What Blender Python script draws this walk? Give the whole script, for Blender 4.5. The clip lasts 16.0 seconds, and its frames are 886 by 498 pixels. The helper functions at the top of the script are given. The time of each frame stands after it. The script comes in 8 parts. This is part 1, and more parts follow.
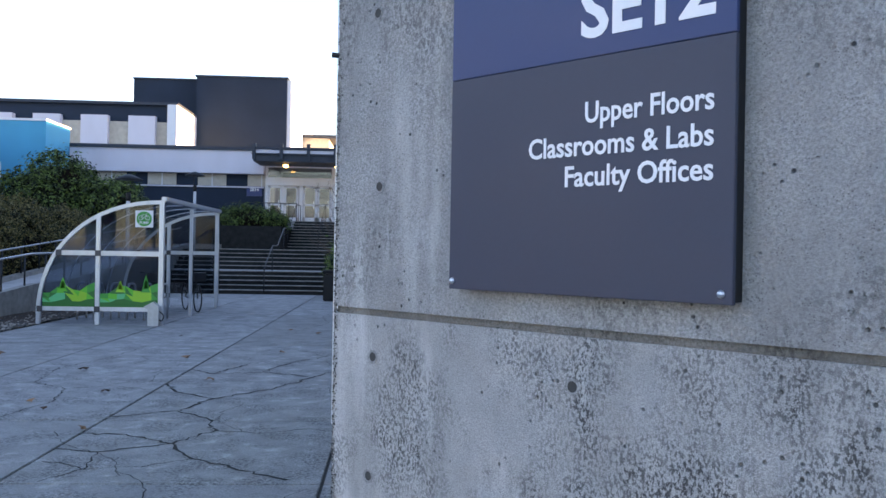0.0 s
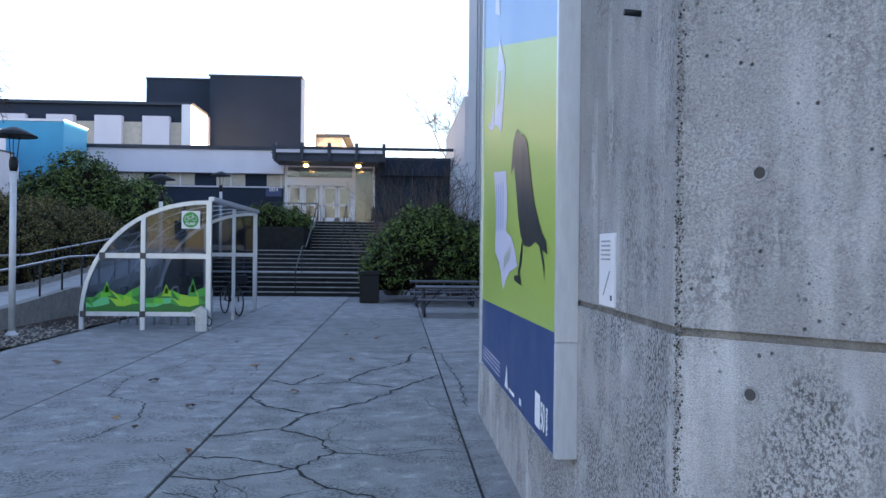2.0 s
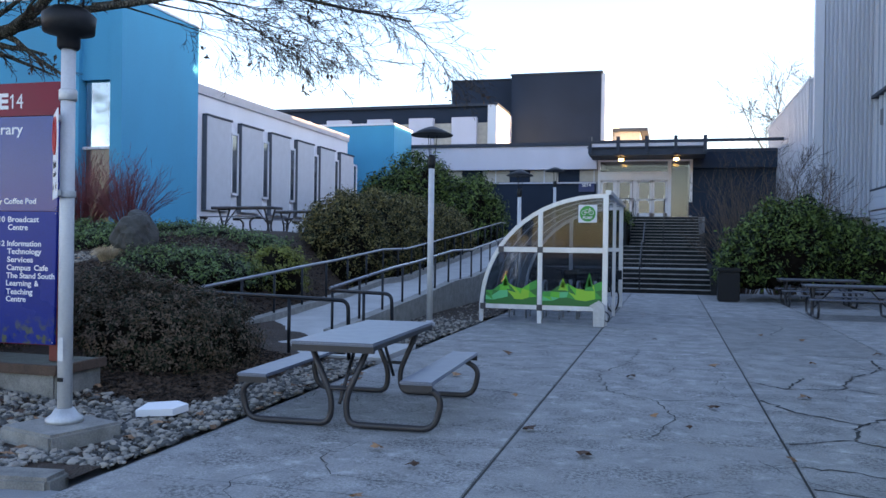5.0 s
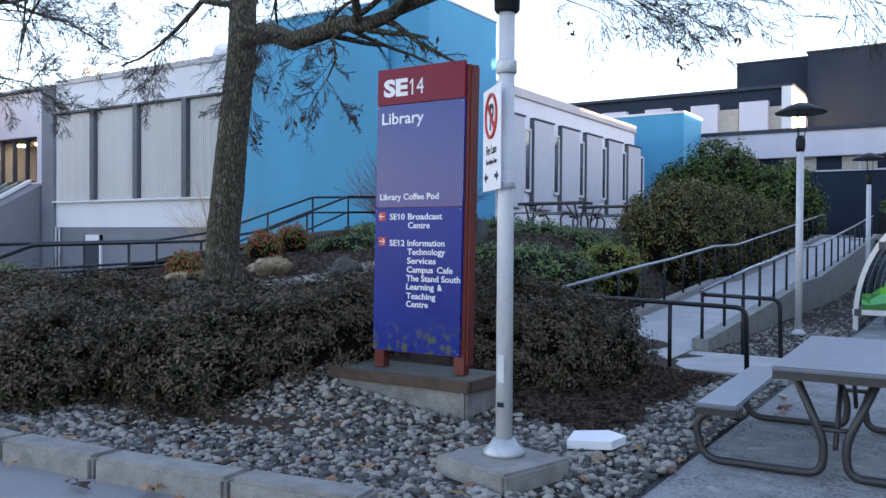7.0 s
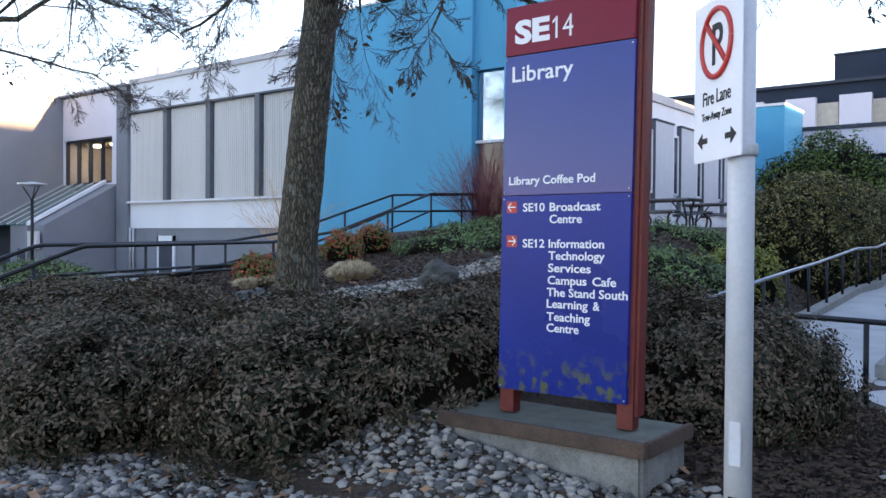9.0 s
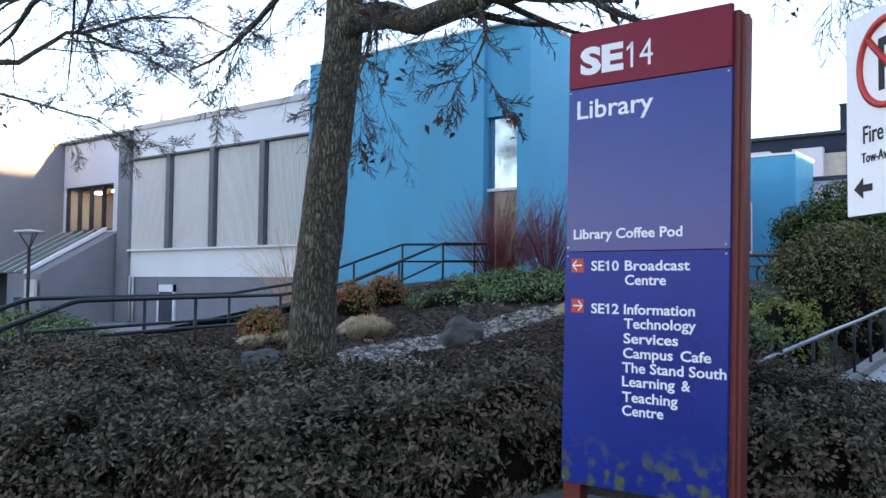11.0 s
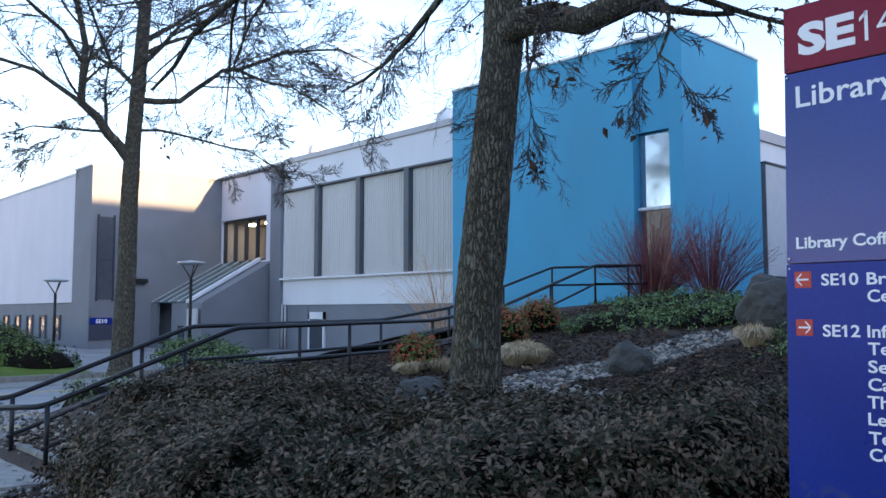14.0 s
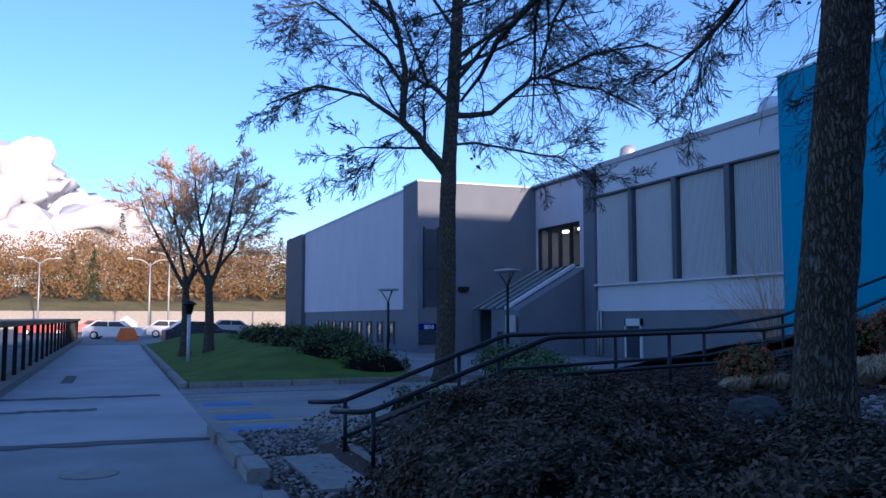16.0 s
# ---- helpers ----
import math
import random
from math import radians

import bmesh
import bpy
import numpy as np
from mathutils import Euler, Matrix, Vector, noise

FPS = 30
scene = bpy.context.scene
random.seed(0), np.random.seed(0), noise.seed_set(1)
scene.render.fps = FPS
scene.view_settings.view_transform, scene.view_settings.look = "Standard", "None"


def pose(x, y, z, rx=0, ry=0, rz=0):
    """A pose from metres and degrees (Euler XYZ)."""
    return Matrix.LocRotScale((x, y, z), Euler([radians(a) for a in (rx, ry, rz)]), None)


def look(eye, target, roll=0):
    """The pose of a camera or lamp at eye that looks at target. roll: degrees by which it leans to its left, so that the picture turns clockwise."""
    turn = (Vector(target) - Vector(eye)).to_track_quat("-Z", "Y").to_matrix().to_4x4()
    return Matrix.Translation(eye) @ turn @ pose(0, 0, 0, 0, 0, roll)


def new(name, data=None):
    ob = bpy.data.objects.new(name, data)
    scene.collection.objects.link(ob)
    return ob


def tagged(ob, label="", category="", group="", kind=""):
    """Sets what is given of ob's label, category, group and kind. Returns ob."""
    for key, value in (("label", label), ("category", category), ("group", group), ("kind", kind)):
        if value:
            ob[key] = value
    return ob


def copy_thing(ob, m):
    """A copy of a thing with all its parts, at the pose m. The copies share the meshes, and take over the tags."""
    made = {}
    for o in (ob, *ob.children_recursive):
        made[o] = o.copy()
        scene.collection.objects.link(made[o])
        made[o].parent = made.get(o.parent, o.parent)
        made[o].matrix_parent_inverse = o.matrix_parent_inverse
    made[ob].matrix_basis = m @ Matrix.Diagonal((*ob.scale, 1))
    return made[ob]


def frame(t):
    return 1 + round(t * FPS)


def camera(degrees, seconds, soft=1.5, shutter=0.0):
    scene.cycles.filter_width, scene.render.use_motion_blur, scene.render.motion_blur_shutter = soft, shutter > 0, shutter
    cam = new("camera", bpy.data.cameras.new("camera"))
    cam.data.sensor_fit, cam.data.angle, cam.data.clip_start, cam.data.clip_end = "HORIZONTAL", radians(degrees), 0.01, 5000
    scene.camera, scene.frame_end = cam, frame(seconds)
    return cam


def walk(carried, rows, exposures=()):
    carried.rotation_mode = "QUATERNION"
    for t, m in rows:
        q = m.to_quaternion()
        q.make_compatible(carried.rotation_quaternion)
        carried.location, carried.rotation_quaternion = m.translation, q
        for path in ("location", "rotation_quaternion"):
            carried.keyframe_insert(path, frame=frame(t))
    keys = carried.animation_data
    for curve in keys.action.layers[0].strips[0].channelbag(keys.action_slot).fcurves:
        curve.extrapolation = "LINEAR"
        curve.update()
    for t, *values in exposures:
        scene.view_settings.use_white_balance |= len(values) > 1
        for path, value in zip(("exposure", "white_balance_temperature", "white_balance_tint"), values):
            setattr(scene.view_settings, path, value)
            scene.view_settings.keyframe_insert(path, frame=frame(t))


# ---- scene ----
cam = camera(56.0, 16.0)
PATH = [
    (0, (0.825, -0.547, 1.638), (0.942, 1.45, 1.644), 1.0),
    (0.5, (0.546, -0.318, 1.647), (0.665, 1.678, 1.649), 0.7),
    (1, (0.293, -0.092, 1.634), (0.412, 1.904, 1.634), 0.5),
    (1.5, (0.054, 0.091, 1.642), (0.169, 2.087, 1.644), 0.6),
    (2, (-0.242, 0.226, 1.644), (-0.133, 2.223, 1.648), 0.6),
    (2.5, (-0.544, 0.352, 1.618), (-0.447, 2.35, 1.622), 0.7),
    (3, (-0.921, 0.389, 1.608), (-0.844, 2.387, 1.616), 0.8),
    (3.5, (-1.335, 0.362, 1.595), (-1.309, 2.362, 1.602), 0.6),
    (4, (-1.799, 0.338, 1.591), (-1.883, 2.336, 1.599), 0.7),
    (4.5, (-2.31, 0.389, 1.579), (-2.593, 2.369, 1.586), 0.8),
    (5, (-2.781, 0.441, 1.568), (-3.306, 2.371, 1.556), 0.8),
    (5.2, (-2.931, 0.512, 1.573), (-3.533, 2.419, 1.559), 0.4),
    (7.3, (-4.947, 1.324, 1.561), (-6.062, 2.984, 1.536), 0.5),
    (7.4, (-5.019, 1.405, 1.555), (-6.142, 3.059, 1.531), 0.5),
    (7.5, (-5.093, 1.469, 1.567), (-6.226, 3.117, 1.542), 0.4),
    (8, (-5.469, 1.79, 1.556), (-6.64, 3.412, 1.529), 0.4),
    (8.5, (-5.856, 2.143, 1.544), (-7.054, 3.744, 1.519), 0.5),
    (9, (-6.194, 2.458, 1.541), (-7.413, 4.043, 1.517), 0.4),
    (9.2, (-6.31, 2.513, 1.521), (-7.534, 4.096, 1.501), 0.9),
    (11.5, (-7.066, 2.985, 1.637), (-8.274, 4.574, 1.761), 0.4),
    (12, (-7.207, 2.989, 1.616), (-8.401, 4.586, 1.763), 0.4),
    (12.5, (-7.274, 2.996, 1.613), (-8.471, 4.591, 1.761), 0.5),
    (13, (-7.355, 3.084, 1.615), (-8.604, 4.64, 1.761), 0.2),
    (13.5, (-7.373, 3.132, 1.606), (-8.725, 4.598, 1.755), 0.2),
    (14, (-7.434, 3.178, 1.6), (-8.897, 4.533, 1.751), -0.0),
    (14.5, (-7.582, 3.283, 1.607), (-9.176, 4.481, 1.764), -0.0),
    (15, (-7.737, 3.41, 1.625), (-9.451, 4.429, 1.786), 0.0),
    (15.5, (-7.803, 3.459, 1.638), (-9.602, 4.318, 1.801), -0.2),
    (16, (-7.837, 3.469, 1.642), (-9.693, 4.195, 1.806), 0.0),
]
walk(cam, [(t, look(eye, target, roll)) for t, eye, target, roll in PATH],
     [(0.0, 2.65, 7200, 27), (3.0, 2.65, 7200, 27), (5.0, 2.6, 7100, 26), (7.3, 2.88, 7700, 27), (9.2, 2.95, 7750, 27), (11.5, 2.88, 7600, 26), (13.0, 2.85, 7450, 26), (13.5, 2.76, 7250, 25), (14.5, 2.22, 6450, 21), (15.2, 1.5, 5350, 17), (16.0, 0.86, 4750, 26)])

# ---- world and sun ----
SUN_AZ, SUN_EL = radians(7), radians(10.0)      # from +x, a little towards +y, low
world = bpy.data.worlds.new("winter_sky")
scene.world = world
world.use_nodes = True
wn = world.node_tree
sky = wn.nodes.new("ShaderNodeTexSky")
sky.sky_type = "NISHITA"
sky.sun_disc = False
sky.sun_elevation = SUN_EL
sky.sun_rotation = radians(90) - SUN_AZ
sky.air_density, sky.dust_density, sky.ozone_density = 1.0, 0.5, 2.2
wn.nodes["Background"].inputs["Strength"].default_value = 0.13
wn.links.new(sky.outputs[0], wn.nodes["Background"].inputs["Color"])
sun_dir = Vector((math.cos(SUN_EL) * math.cos(SUN_AZ), math.cos(SUN_EL) * math.sin(SUN_AZ), math.sin(SUN_EL)))
sun = new("sun", bpy.data.lights.new("sun", "SUN"))
sun.data.energy, sun.data.angle, sun.data.color = 4.6, radians(0.6), (1.0, 0.7, 0.36)
sun.matrix_world = look(sun_dir * 200, (0, 0, 0))


# ---- materials ----
def material(name, base, rough=0.7, metal=0.0, var=0.25, scale=3.0, fine=60.0, bump=0.15, tint=None, island=0.0, random_=0.0, spec=0.5, stretch=(1, 1, 1), bumpdist=0.01):
    m = bpy.data.materials.new(name)
    m.use_nodes = True
    nt = m.node_tree
    N, L = nt.nodes, nt.links
    b = N["Principled BSDF"]
    b.inputs["Roughness"].default_value, b.inputs["Metallic"].default_value = rough, metal
    b.inputs["Specular IOR Level"].default_value = spec
    geo = N.new("ShaderNodeNewGeometry")
    mp = N.new("ShaderNodeMapping")
    mp.inputs["Scale"].default_value = stretch
    L.new(geo.outputs["Position"], mp.inputs["Vector"])
    n1, n2 = N.new("ShaderNodeTexNoise"), N.new("ShaderNodeTexNoise")
    for n, sc, dt in ((n1, scale, 5), (n2, fine, 3)):
        n.inputs["Scale"].default_value, n.inputs["Detail"].default_value = sc, dt
        L.new(mp.outputs[0], n.inputs["Vector"])
    mix = N.new("ShaderNodeMix")
    mix.data_type = "RGBA"
    dark = tint or [c * (1 - var) for c in base]
    light = [min(1, c * (1 + var * 0.6)) for c in base]
    mix.inputs[6].default_value, mix.inputs[7].default_value = (*dark, 1), (*light, 1)
    add = N.new("ShaderNodeMath")
    add.operation = "MULTIPLY_ADD"
    add.inputs[1].default_value, add.inputs[2].default_value = 0.45, -0.02
    L.new(n2.outputs[0], add.inputs[0])
    ad2 = N.new("ShaderNodeMath")
    ad2.operation = "MULTIPLY_ADD"
    ad2.inputs[1].default_value = 0.6
    L.new(n1.outputs[0], ad2.inputs[0])
    L.new(add.outputs[0], ad2.inputs[2])
    last = ad2
    for amount, source in ((island, geo.outputs["Random Per Island"]), (random_, None)):
        if amount:
            if source is None:
                source = N.new("ShaderNodeObjectInfo").outputs["Random"]
            k = N.new("ShaderNodeMath")
            k.operation = "MULTIPLY_ADD"
            k.inputs[1].default_value = amount
            L.new(source, k.inputs[0])
            j = N.new("ShaderNodeMath")
            j.operation = "SUBTRACT"
            j.inputs[1].default_value = amount / 2
            L.new(last.outputs[0], k.inputs[2])
            L.new(k.outputs[0], j.inputs[0])
            last = j
    ramp = N.new("ShaderNodeMapRange")
    ramp.inputs[1].default_value, ramp.inputs[2].default_value = 0.28, 0.74
    L.new(last.outputs[0], ramp.inputs[0])
    L.new(ramp.outputs[0], mix.inputs[0])
    L.new(mix.outputs[2], b.inputs["Base Color"])
    rr = N.new("ShaderNodeMapRange")
    rr.inputs[3].default_value, rr.inputs[4].default_value = max(0.02, rough - 0.1), min(1, rough + 0.1)
    L.new(n1.outputs[0], rr.inputs[0])
    L.new(rr.outputs[0], b.inputs["Roughness"])
    if bump:
        bp = N.new("ShaderNodeBump")
        bp.inputs["Strength"].default_value, bp.inputs["Distance"].default_value = bump, bumpdist
        L.new(n2.outputs[0], bp.inputs["Height"])
        L.new(bp.outputs[0], b.inputs["Normal"])
    return m


def concrete_material(name, base, stain=0.5, pits=1.0, coarse=1.0, vary=0.0, spread=0.0):
    """Board-marked concrete: cloudy grey, dark stains that run down, air holes."""
    m = bpy.data.materials.new(name)
    m.use_nodes = True
    N, L = m.node_tree.nodes, m.node_tree.links
    b = N["Principled BSDF"]
    b.inputs["Roughness"].default_value = 0.85
    b.inputs["Specular IOR Level"].default_value = 0.25
    geo = N.new("ShaderNodeNewGeometry")

    def noise_at(scale, detail, stretch, rough=0.55):
        mp = N.new("ShaderNodeMapping")
        mp.inputs["Scale"].default_value = stretch
        L.new(geo.outputs["Position"], mp.inputs["Vector"])
        n = N.new("ShaderNodeTexNoise")
        n.inputs["Scale"].default_value, n.inputs["Detail"].default_value, n.inputs["Roughness"].default_value = scale, detail, rough
        L.new(mp.outputs[0], n.inputs["Vector"])
        return n.outputs[0]

    def ramp(src, a, c, lo=0.0, hi=1.0):
        r = N.new("ShaderNodeMapRange")
        for i, v in ((1, a), (2, c), (3, lo), (4, hi)):
            r.inputs[i].default_value = v
        L.new(src, r.inputs[0])
        return r.outputs[0]

    def blend(fac, c1, c2):
        x = N.new("ShaderNodeMix")
        x.data_type = "RGBA"
        for i, c in ((6, c1), (7, c2)):
            if isinstance(c, tuple):
                x.inputs[i].default_value = (*c, 1)
            else:
                L.new(c, x.inputs[i])
        L.new(fac, x.inputs[0])
        return x.outputs[2]

    def times(a, c):
        x = N.new("ShaderNodeMath")
        x.operation = "MULTIPLY"
        L.new(a, x.inputs[0])
        if isinstance(c, float):
            x.inputs[1].default_value = c
        else:
            L.new(c, x.inputs[1])
        return x.outputs[0]

    cloud = noise_at(2.6, 6, (1, 1, 0.7), 0.65)
    grain = noise_at(120 * coarse, 3, (1, 1, 1), 0.7)
    col = blend(ramp(cloud, 0.32, 0.68), tuple(c * 0.66 for c in base), tuple(c * 1.22 for c in base))
    col = blend(ramp(grain, 0.34, 0.62, 0.0, 0.75), tuple(c * 0.5 for c in base), col)
    streak = noise_at(7, 5, (1, 1, 0.1))
    col = blend(ramp(streak, 0.54, 0.7, 0.0, stain * 0.55), col, tuple(c * 0.5 for c in base))
    pale = noise_at(5, 4, (1, 1, 0.16))
    col = blend(ramp(pale, 0.56, 0.74, 0.0, 0.5), col, tuple(min(0.9, c * 1.5) for c in base))
    blotch, speck = noise_at(2.3, 6, (1, 1, 0.8), 0.62), noise_at(62 * coarse, 4, (1, 1, 0.7), 0.7)
    mask = times(ramp(blotch, 0.47 - spread, 0.62 - spread), stain)
    spot = ramp(speck, 0.47, 0.56)
    dirt = times(mask, spot)
    col = blend(dirt, col, tuple(c * 0.13 for c in base))
    vor = N.new("ShaderNodeTexVoronoi")
    vor.inputs["Scale"].default_value = 34.0
    L.new(geo.outputs["Position"], vor.inputs["Vector"])
    pick = ramp(noise_at(9, 3, (1, 1, 1)), 0.56, 0.63)
    hole = times(times(ramp(vor.outputs[0], 0.24, 0.13), pick), pits)
    fine_vor = N.new("ShaderNodeTexVoronoi")
    fine_vor.inputs["Scale"].default_value = 110.0 * coarse
    L.new(geo.outputs["Position"], fine_vor.inputs["Vector"])
    prick = times(times(ramp(fine_vor.outputs[0], 0.3, 0.18), ramp(noise_at(21, 3, (1, 1, 1)), 0.47, 0.6)), pits)
    col = blend(times(prick, 0.7), col, tuple(c * 0.2 for c in base))
    col = blend(times(hole, 0.9), col, tuple(c * 0.1 for c in base))
    if vary:
        info = N.new("ShaderNodeObjectInfo")
        col = blend(ramp(info.outputs["Random"], 0.0, 1.0, 0.0, vary), col, tuple(c * 0.4 for c in base))
    L.new(col, b.inputs["Base Color"])
    bp = N.new("ShaderNodeBump")
    bp.inputs["Strength"].default_value, bp.inputs["Distance"].default_value = 0.9, 0.008
    hgt = N.new("ShaderNodeMath")
    hgt.operation = "MULTIPLY_ADD"
    hgt.inputs[1].default_value = -2.0
    L.new(hole, hgt.inputs[0])
    L.new(grain, hgt.inputs[2])
    L.new(hgt.outputs[0], bp.inputs["Height"])
    L.new(bp.outputs[0], b.inputs["Normal"])
    return m


def glass_material(name, tint, rough=0.02, clear=0.5, ior=1.5, gloss=1.0):
    """A pane that shows what is behind it and mirrors a little."""
    m = bpy.data.materials.new(name)
    m.use_nodes = True
    N, L = m.node_tree.nodes, m.node_tree.links
    out = N["Material Output"]
    tr, gl, mx, fr = N.new("ShaderNodeBsdfTransparent"), N.new("ShaderNodeBsdfGlossy"), N.new("ShaderNodeMixShader"), N.new("ShaderNodeLayerWeight")
    tr.inputs[0].default_value = (*[clear * c for c in tint], 1)
    gl.inputs["Roughness"].default_value = rough
    fr.inputs["Blend"].default_value = 0.5
    base = ((ior - 1) / (ior + 1)) ** 2
    edge, k = N.new("ShaderNodeMath"), N.new("ShaderNodeMath")
    edge.operation, k.operation = "POWER", "MULTIPLY_ADD"
    edge.inputs[1].default_value = 5.0
    k.inputs[1].default_value, k.inputs[2].default_value = gloss * (1 - base), gloss * base
    L.new(fr.outputs["Facing"], edge.inputs[0])
    L.new(edge.outputs[0], k.inputs[0])
    L.new(k.outputs[0], mx.inputs[0])
    L.new(tr.outputs[0], mx.inputs[1])
    L.new(gl.outputs[0], mx.inputs[2])
    L.new(mx.outputs[0], out.inputs["Surface"])
    return m


def lamp_material(name, colour, strength):
    m = bpy.data.materials.new(name)
    m.use_nodes = True
    b = m.node_tree.nodes["Principled BSDF"]
    b.inputs["Emission Color"].default_value = (*colour, 1)
    b.inputs["Emission Strength"].default_value = strength
    return m


M_CONC = concrete_material("board_concrete", (0.46, 0.455, 0.45), 0.55, 1.0)
M_CONC_LOW = concrete_material("weathered_low_concrete", (0.6, 0.595, 0.59), 1.0, 0.8, 1.7, spread=0.045)
M_GROOVE = concrete_material("dirty_pour_joint", (0.27, 0.25, 0.225), 0.9, 0.6)
M_CHIP = material("broken_aggregate_edge", (0.2, 0.19, 0.18), 0.9, var=0.7, scale=40, fine=160, bump=0.8, island=0.9, tint=(0.02, 0.02, 0.018))
M_PAVE = concrete_material("aggregate_paving", (0.47, 0.465, 0.455), 0.8, 0.4, 0.5, 0.4, 0.03)
M_JOINT = material("dirty_joint", (0.035, 0.034, 0.03), 0.95)
M_CRACK = material("crack_dirt", (0.02, 0.02, 0.018), 0.95, bump=0)
M_ROAD = material("asphalt", (0.24, 0.243, 0.25), 0.8, var=0.5, scale=0.7, fine=140, bump=0.4)
M_ROAD_OLD = material("old_pale_asphalt", (0.36, 0.36, 0.365), 0.85, var=0.35, scale=0.5, fine=140, bump=0.4)
M_TARMAC_OLD = material("old_patch_asphalt", (0.07, 0.07, 0.073), 0.85, var=0.3, fine=120)
M_KERB = material("kerb_concrete", (0.25, 0.24, 0.22), 0.85, var=0.5, scale=7, fine=80, bump=0.4, random_=0.2)
M_SOIL = material("bark_mulch", (0.05, 0.03, 0.019), 0.97, var=0.7, scale=9, fine=38, bump=1.0, bumpdist=0.03)
M_GRASS = material("lawn", (0.11, 0.17, 0.03), 0.95, var=0.55, scale=1.2, fine=25, bump=1.0, bumpdist=0.04, spec=0.1)
M_BLUE = material("blue_render", (0.022, 0.29, 0.47), 0.75, var=0.18, scale=0.6, fine=60, bump=0.12, stretch=(1, 1, 0.35))
M_WHITE = material("white_render", (0.63, 0.655, 0.7), 0.75, var=0.1, scale=0.8, fine=60, stretch=(1, 1, 0.4))
M_PANEL = material("ribbed_white_panel", (0.62, 0.61, 0.6), 0.6, var=0.12, scale=0.8, stretch=(1, 1, 0.3))
M_LILAC = material("pale_lilac_render", (0.58, 0.57, 0.64), 0.75, var=0.12, scale=0.7, stretch=(1, 1, 0.4))
M_GREY = material("grey_render", (0.165, 0.18, 0.21), 0.8, var=0.22, scale=0.8, fine=50)
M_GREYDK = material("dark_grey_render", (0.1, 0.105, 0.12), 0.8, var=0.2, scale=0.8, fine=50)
M_CHAR = material("charcoal_cladding", (0.022, 0.034, 0.056), 0.75, var=0.25, scale=0.5, spec=0.15)
M_TRIM = material("dark_trim", (0.034, 0.045, 0.064), 0.6, spec=0.25)
M_FIN = material("grey_fin_render", (0.43, 0.43, 0.45), 0.75, var=0.12)
M_FINP = material("pale_panel_render", (0.46, 0.49, 0.53), 0.75, var=0.12)
M_METAL = material("pale_ribbed_metal", (0.43, 0.46, 0.52), 0.45, metal=0.2, var=0.1, scale=1.2, bump=0.03, stretch=(1, 1, 0.2))
M_POST = material("grey_post_paint", (0.1, 0.115, 0.135), 0.6, spec=0.3)
M_BLACK = material("black_paint", (0.012, 0.013, 0.015), 0.5, bump=0.05, spec=0.25)
M_RAIL = material("worn_black_rail", (0.012, 0.014, 0.018), 0.42, spec=0.3, bump=0.05)
M_SHINE = material("worn_bright_handrail", (0.30, 0.31, 0.34), 0.3, metal=0.7, bump=0.05)
M_ALU = material("brushed_aluminium", (0.64, 0.66, 0.7), 0.36, metal=0.45, var=0.15, scale=6, stretch=(1, 1, 0.2), bump=0.05)
M_GALV = material("galvanised_steel", (0.5, 0.51, 0.52), 0.5, metal=0.5, var=0.2, scale=14, bump=0.1)
M_POLE = material("pale_painted_pole", (0.55, 0.56, 0.58), 0.45, var=0.15, scale=5, bump=0.08)
M_GLASS = glass_material("window_glass", (0.85, 0.92, 0.95), clear=0.85)
M_SMOKE = glass_material("smoked_acrylic", (0.78, 0.84, 0.9), clear=0.72, ior=1.45, gloss=0.8)
M_WIN = material("dark_window_glass", (0.05, 0.06, 0.075), 0.06, bump=0, spec=0.8)
M_MIRRORGL = material("reflective_glazing", (0.45, 0.5, 0.56), 0.04, metal=0.9, bump=0, var=0.05)
M_BLIND = material("pale_blind", (0.5, 0.45, 0.38), 0.8)
M_INT = material("dim_interior", (0.3, 0.25, 0.19), 0.9)


# ---- building helpers ----
def box(bm, x0, x1, y0, y1, z0, z1, bevel=0.0):
    m = Matrix.Translation(((x0 + x1) / 2, (y0 + y1) / 2, (z0 + z1) / 2)) @ Matrix.Diagonal((abs(x1 - x0), abs(y1 - y0), abs(z1 - z0), 1))
    made = bmesh.ops.create_cube(bm, size=1, matrix=m)["verts"]
    if bevel:
        edges = list({e for v in made for e in v.link_edges})
        bmesh.ops.bevel(bm, geom=edges, offset=bevel, segments=2, affect="EDGES", clamp_overlap=True)
    return bm


def boxes(*rows, bevel=0.0):
    bm = bmesh.new()
    for r in rows:
        box(bm, *r, bevel=bevel)
    return bm


def prism(bm, outline, height, m):
    """A flat outline (x, y), pushed up by height, set by the matrix m."""
    lo = [bm.verts.new(m @ Vector((x, y, 0))) for x, y in outline]
    hi = [bm.verts.new(m @ Vector((x, y, height))) for x, y in outline]
    bm.faces.new(lo[::-1])
    bm.faces.new(hi)
    n = len(lo)
    for i in range(n):
        bm.faces.new((lo[i], lo[(i + 1) % n], hi[(i + 1) % n], hi[i]))
    return bm


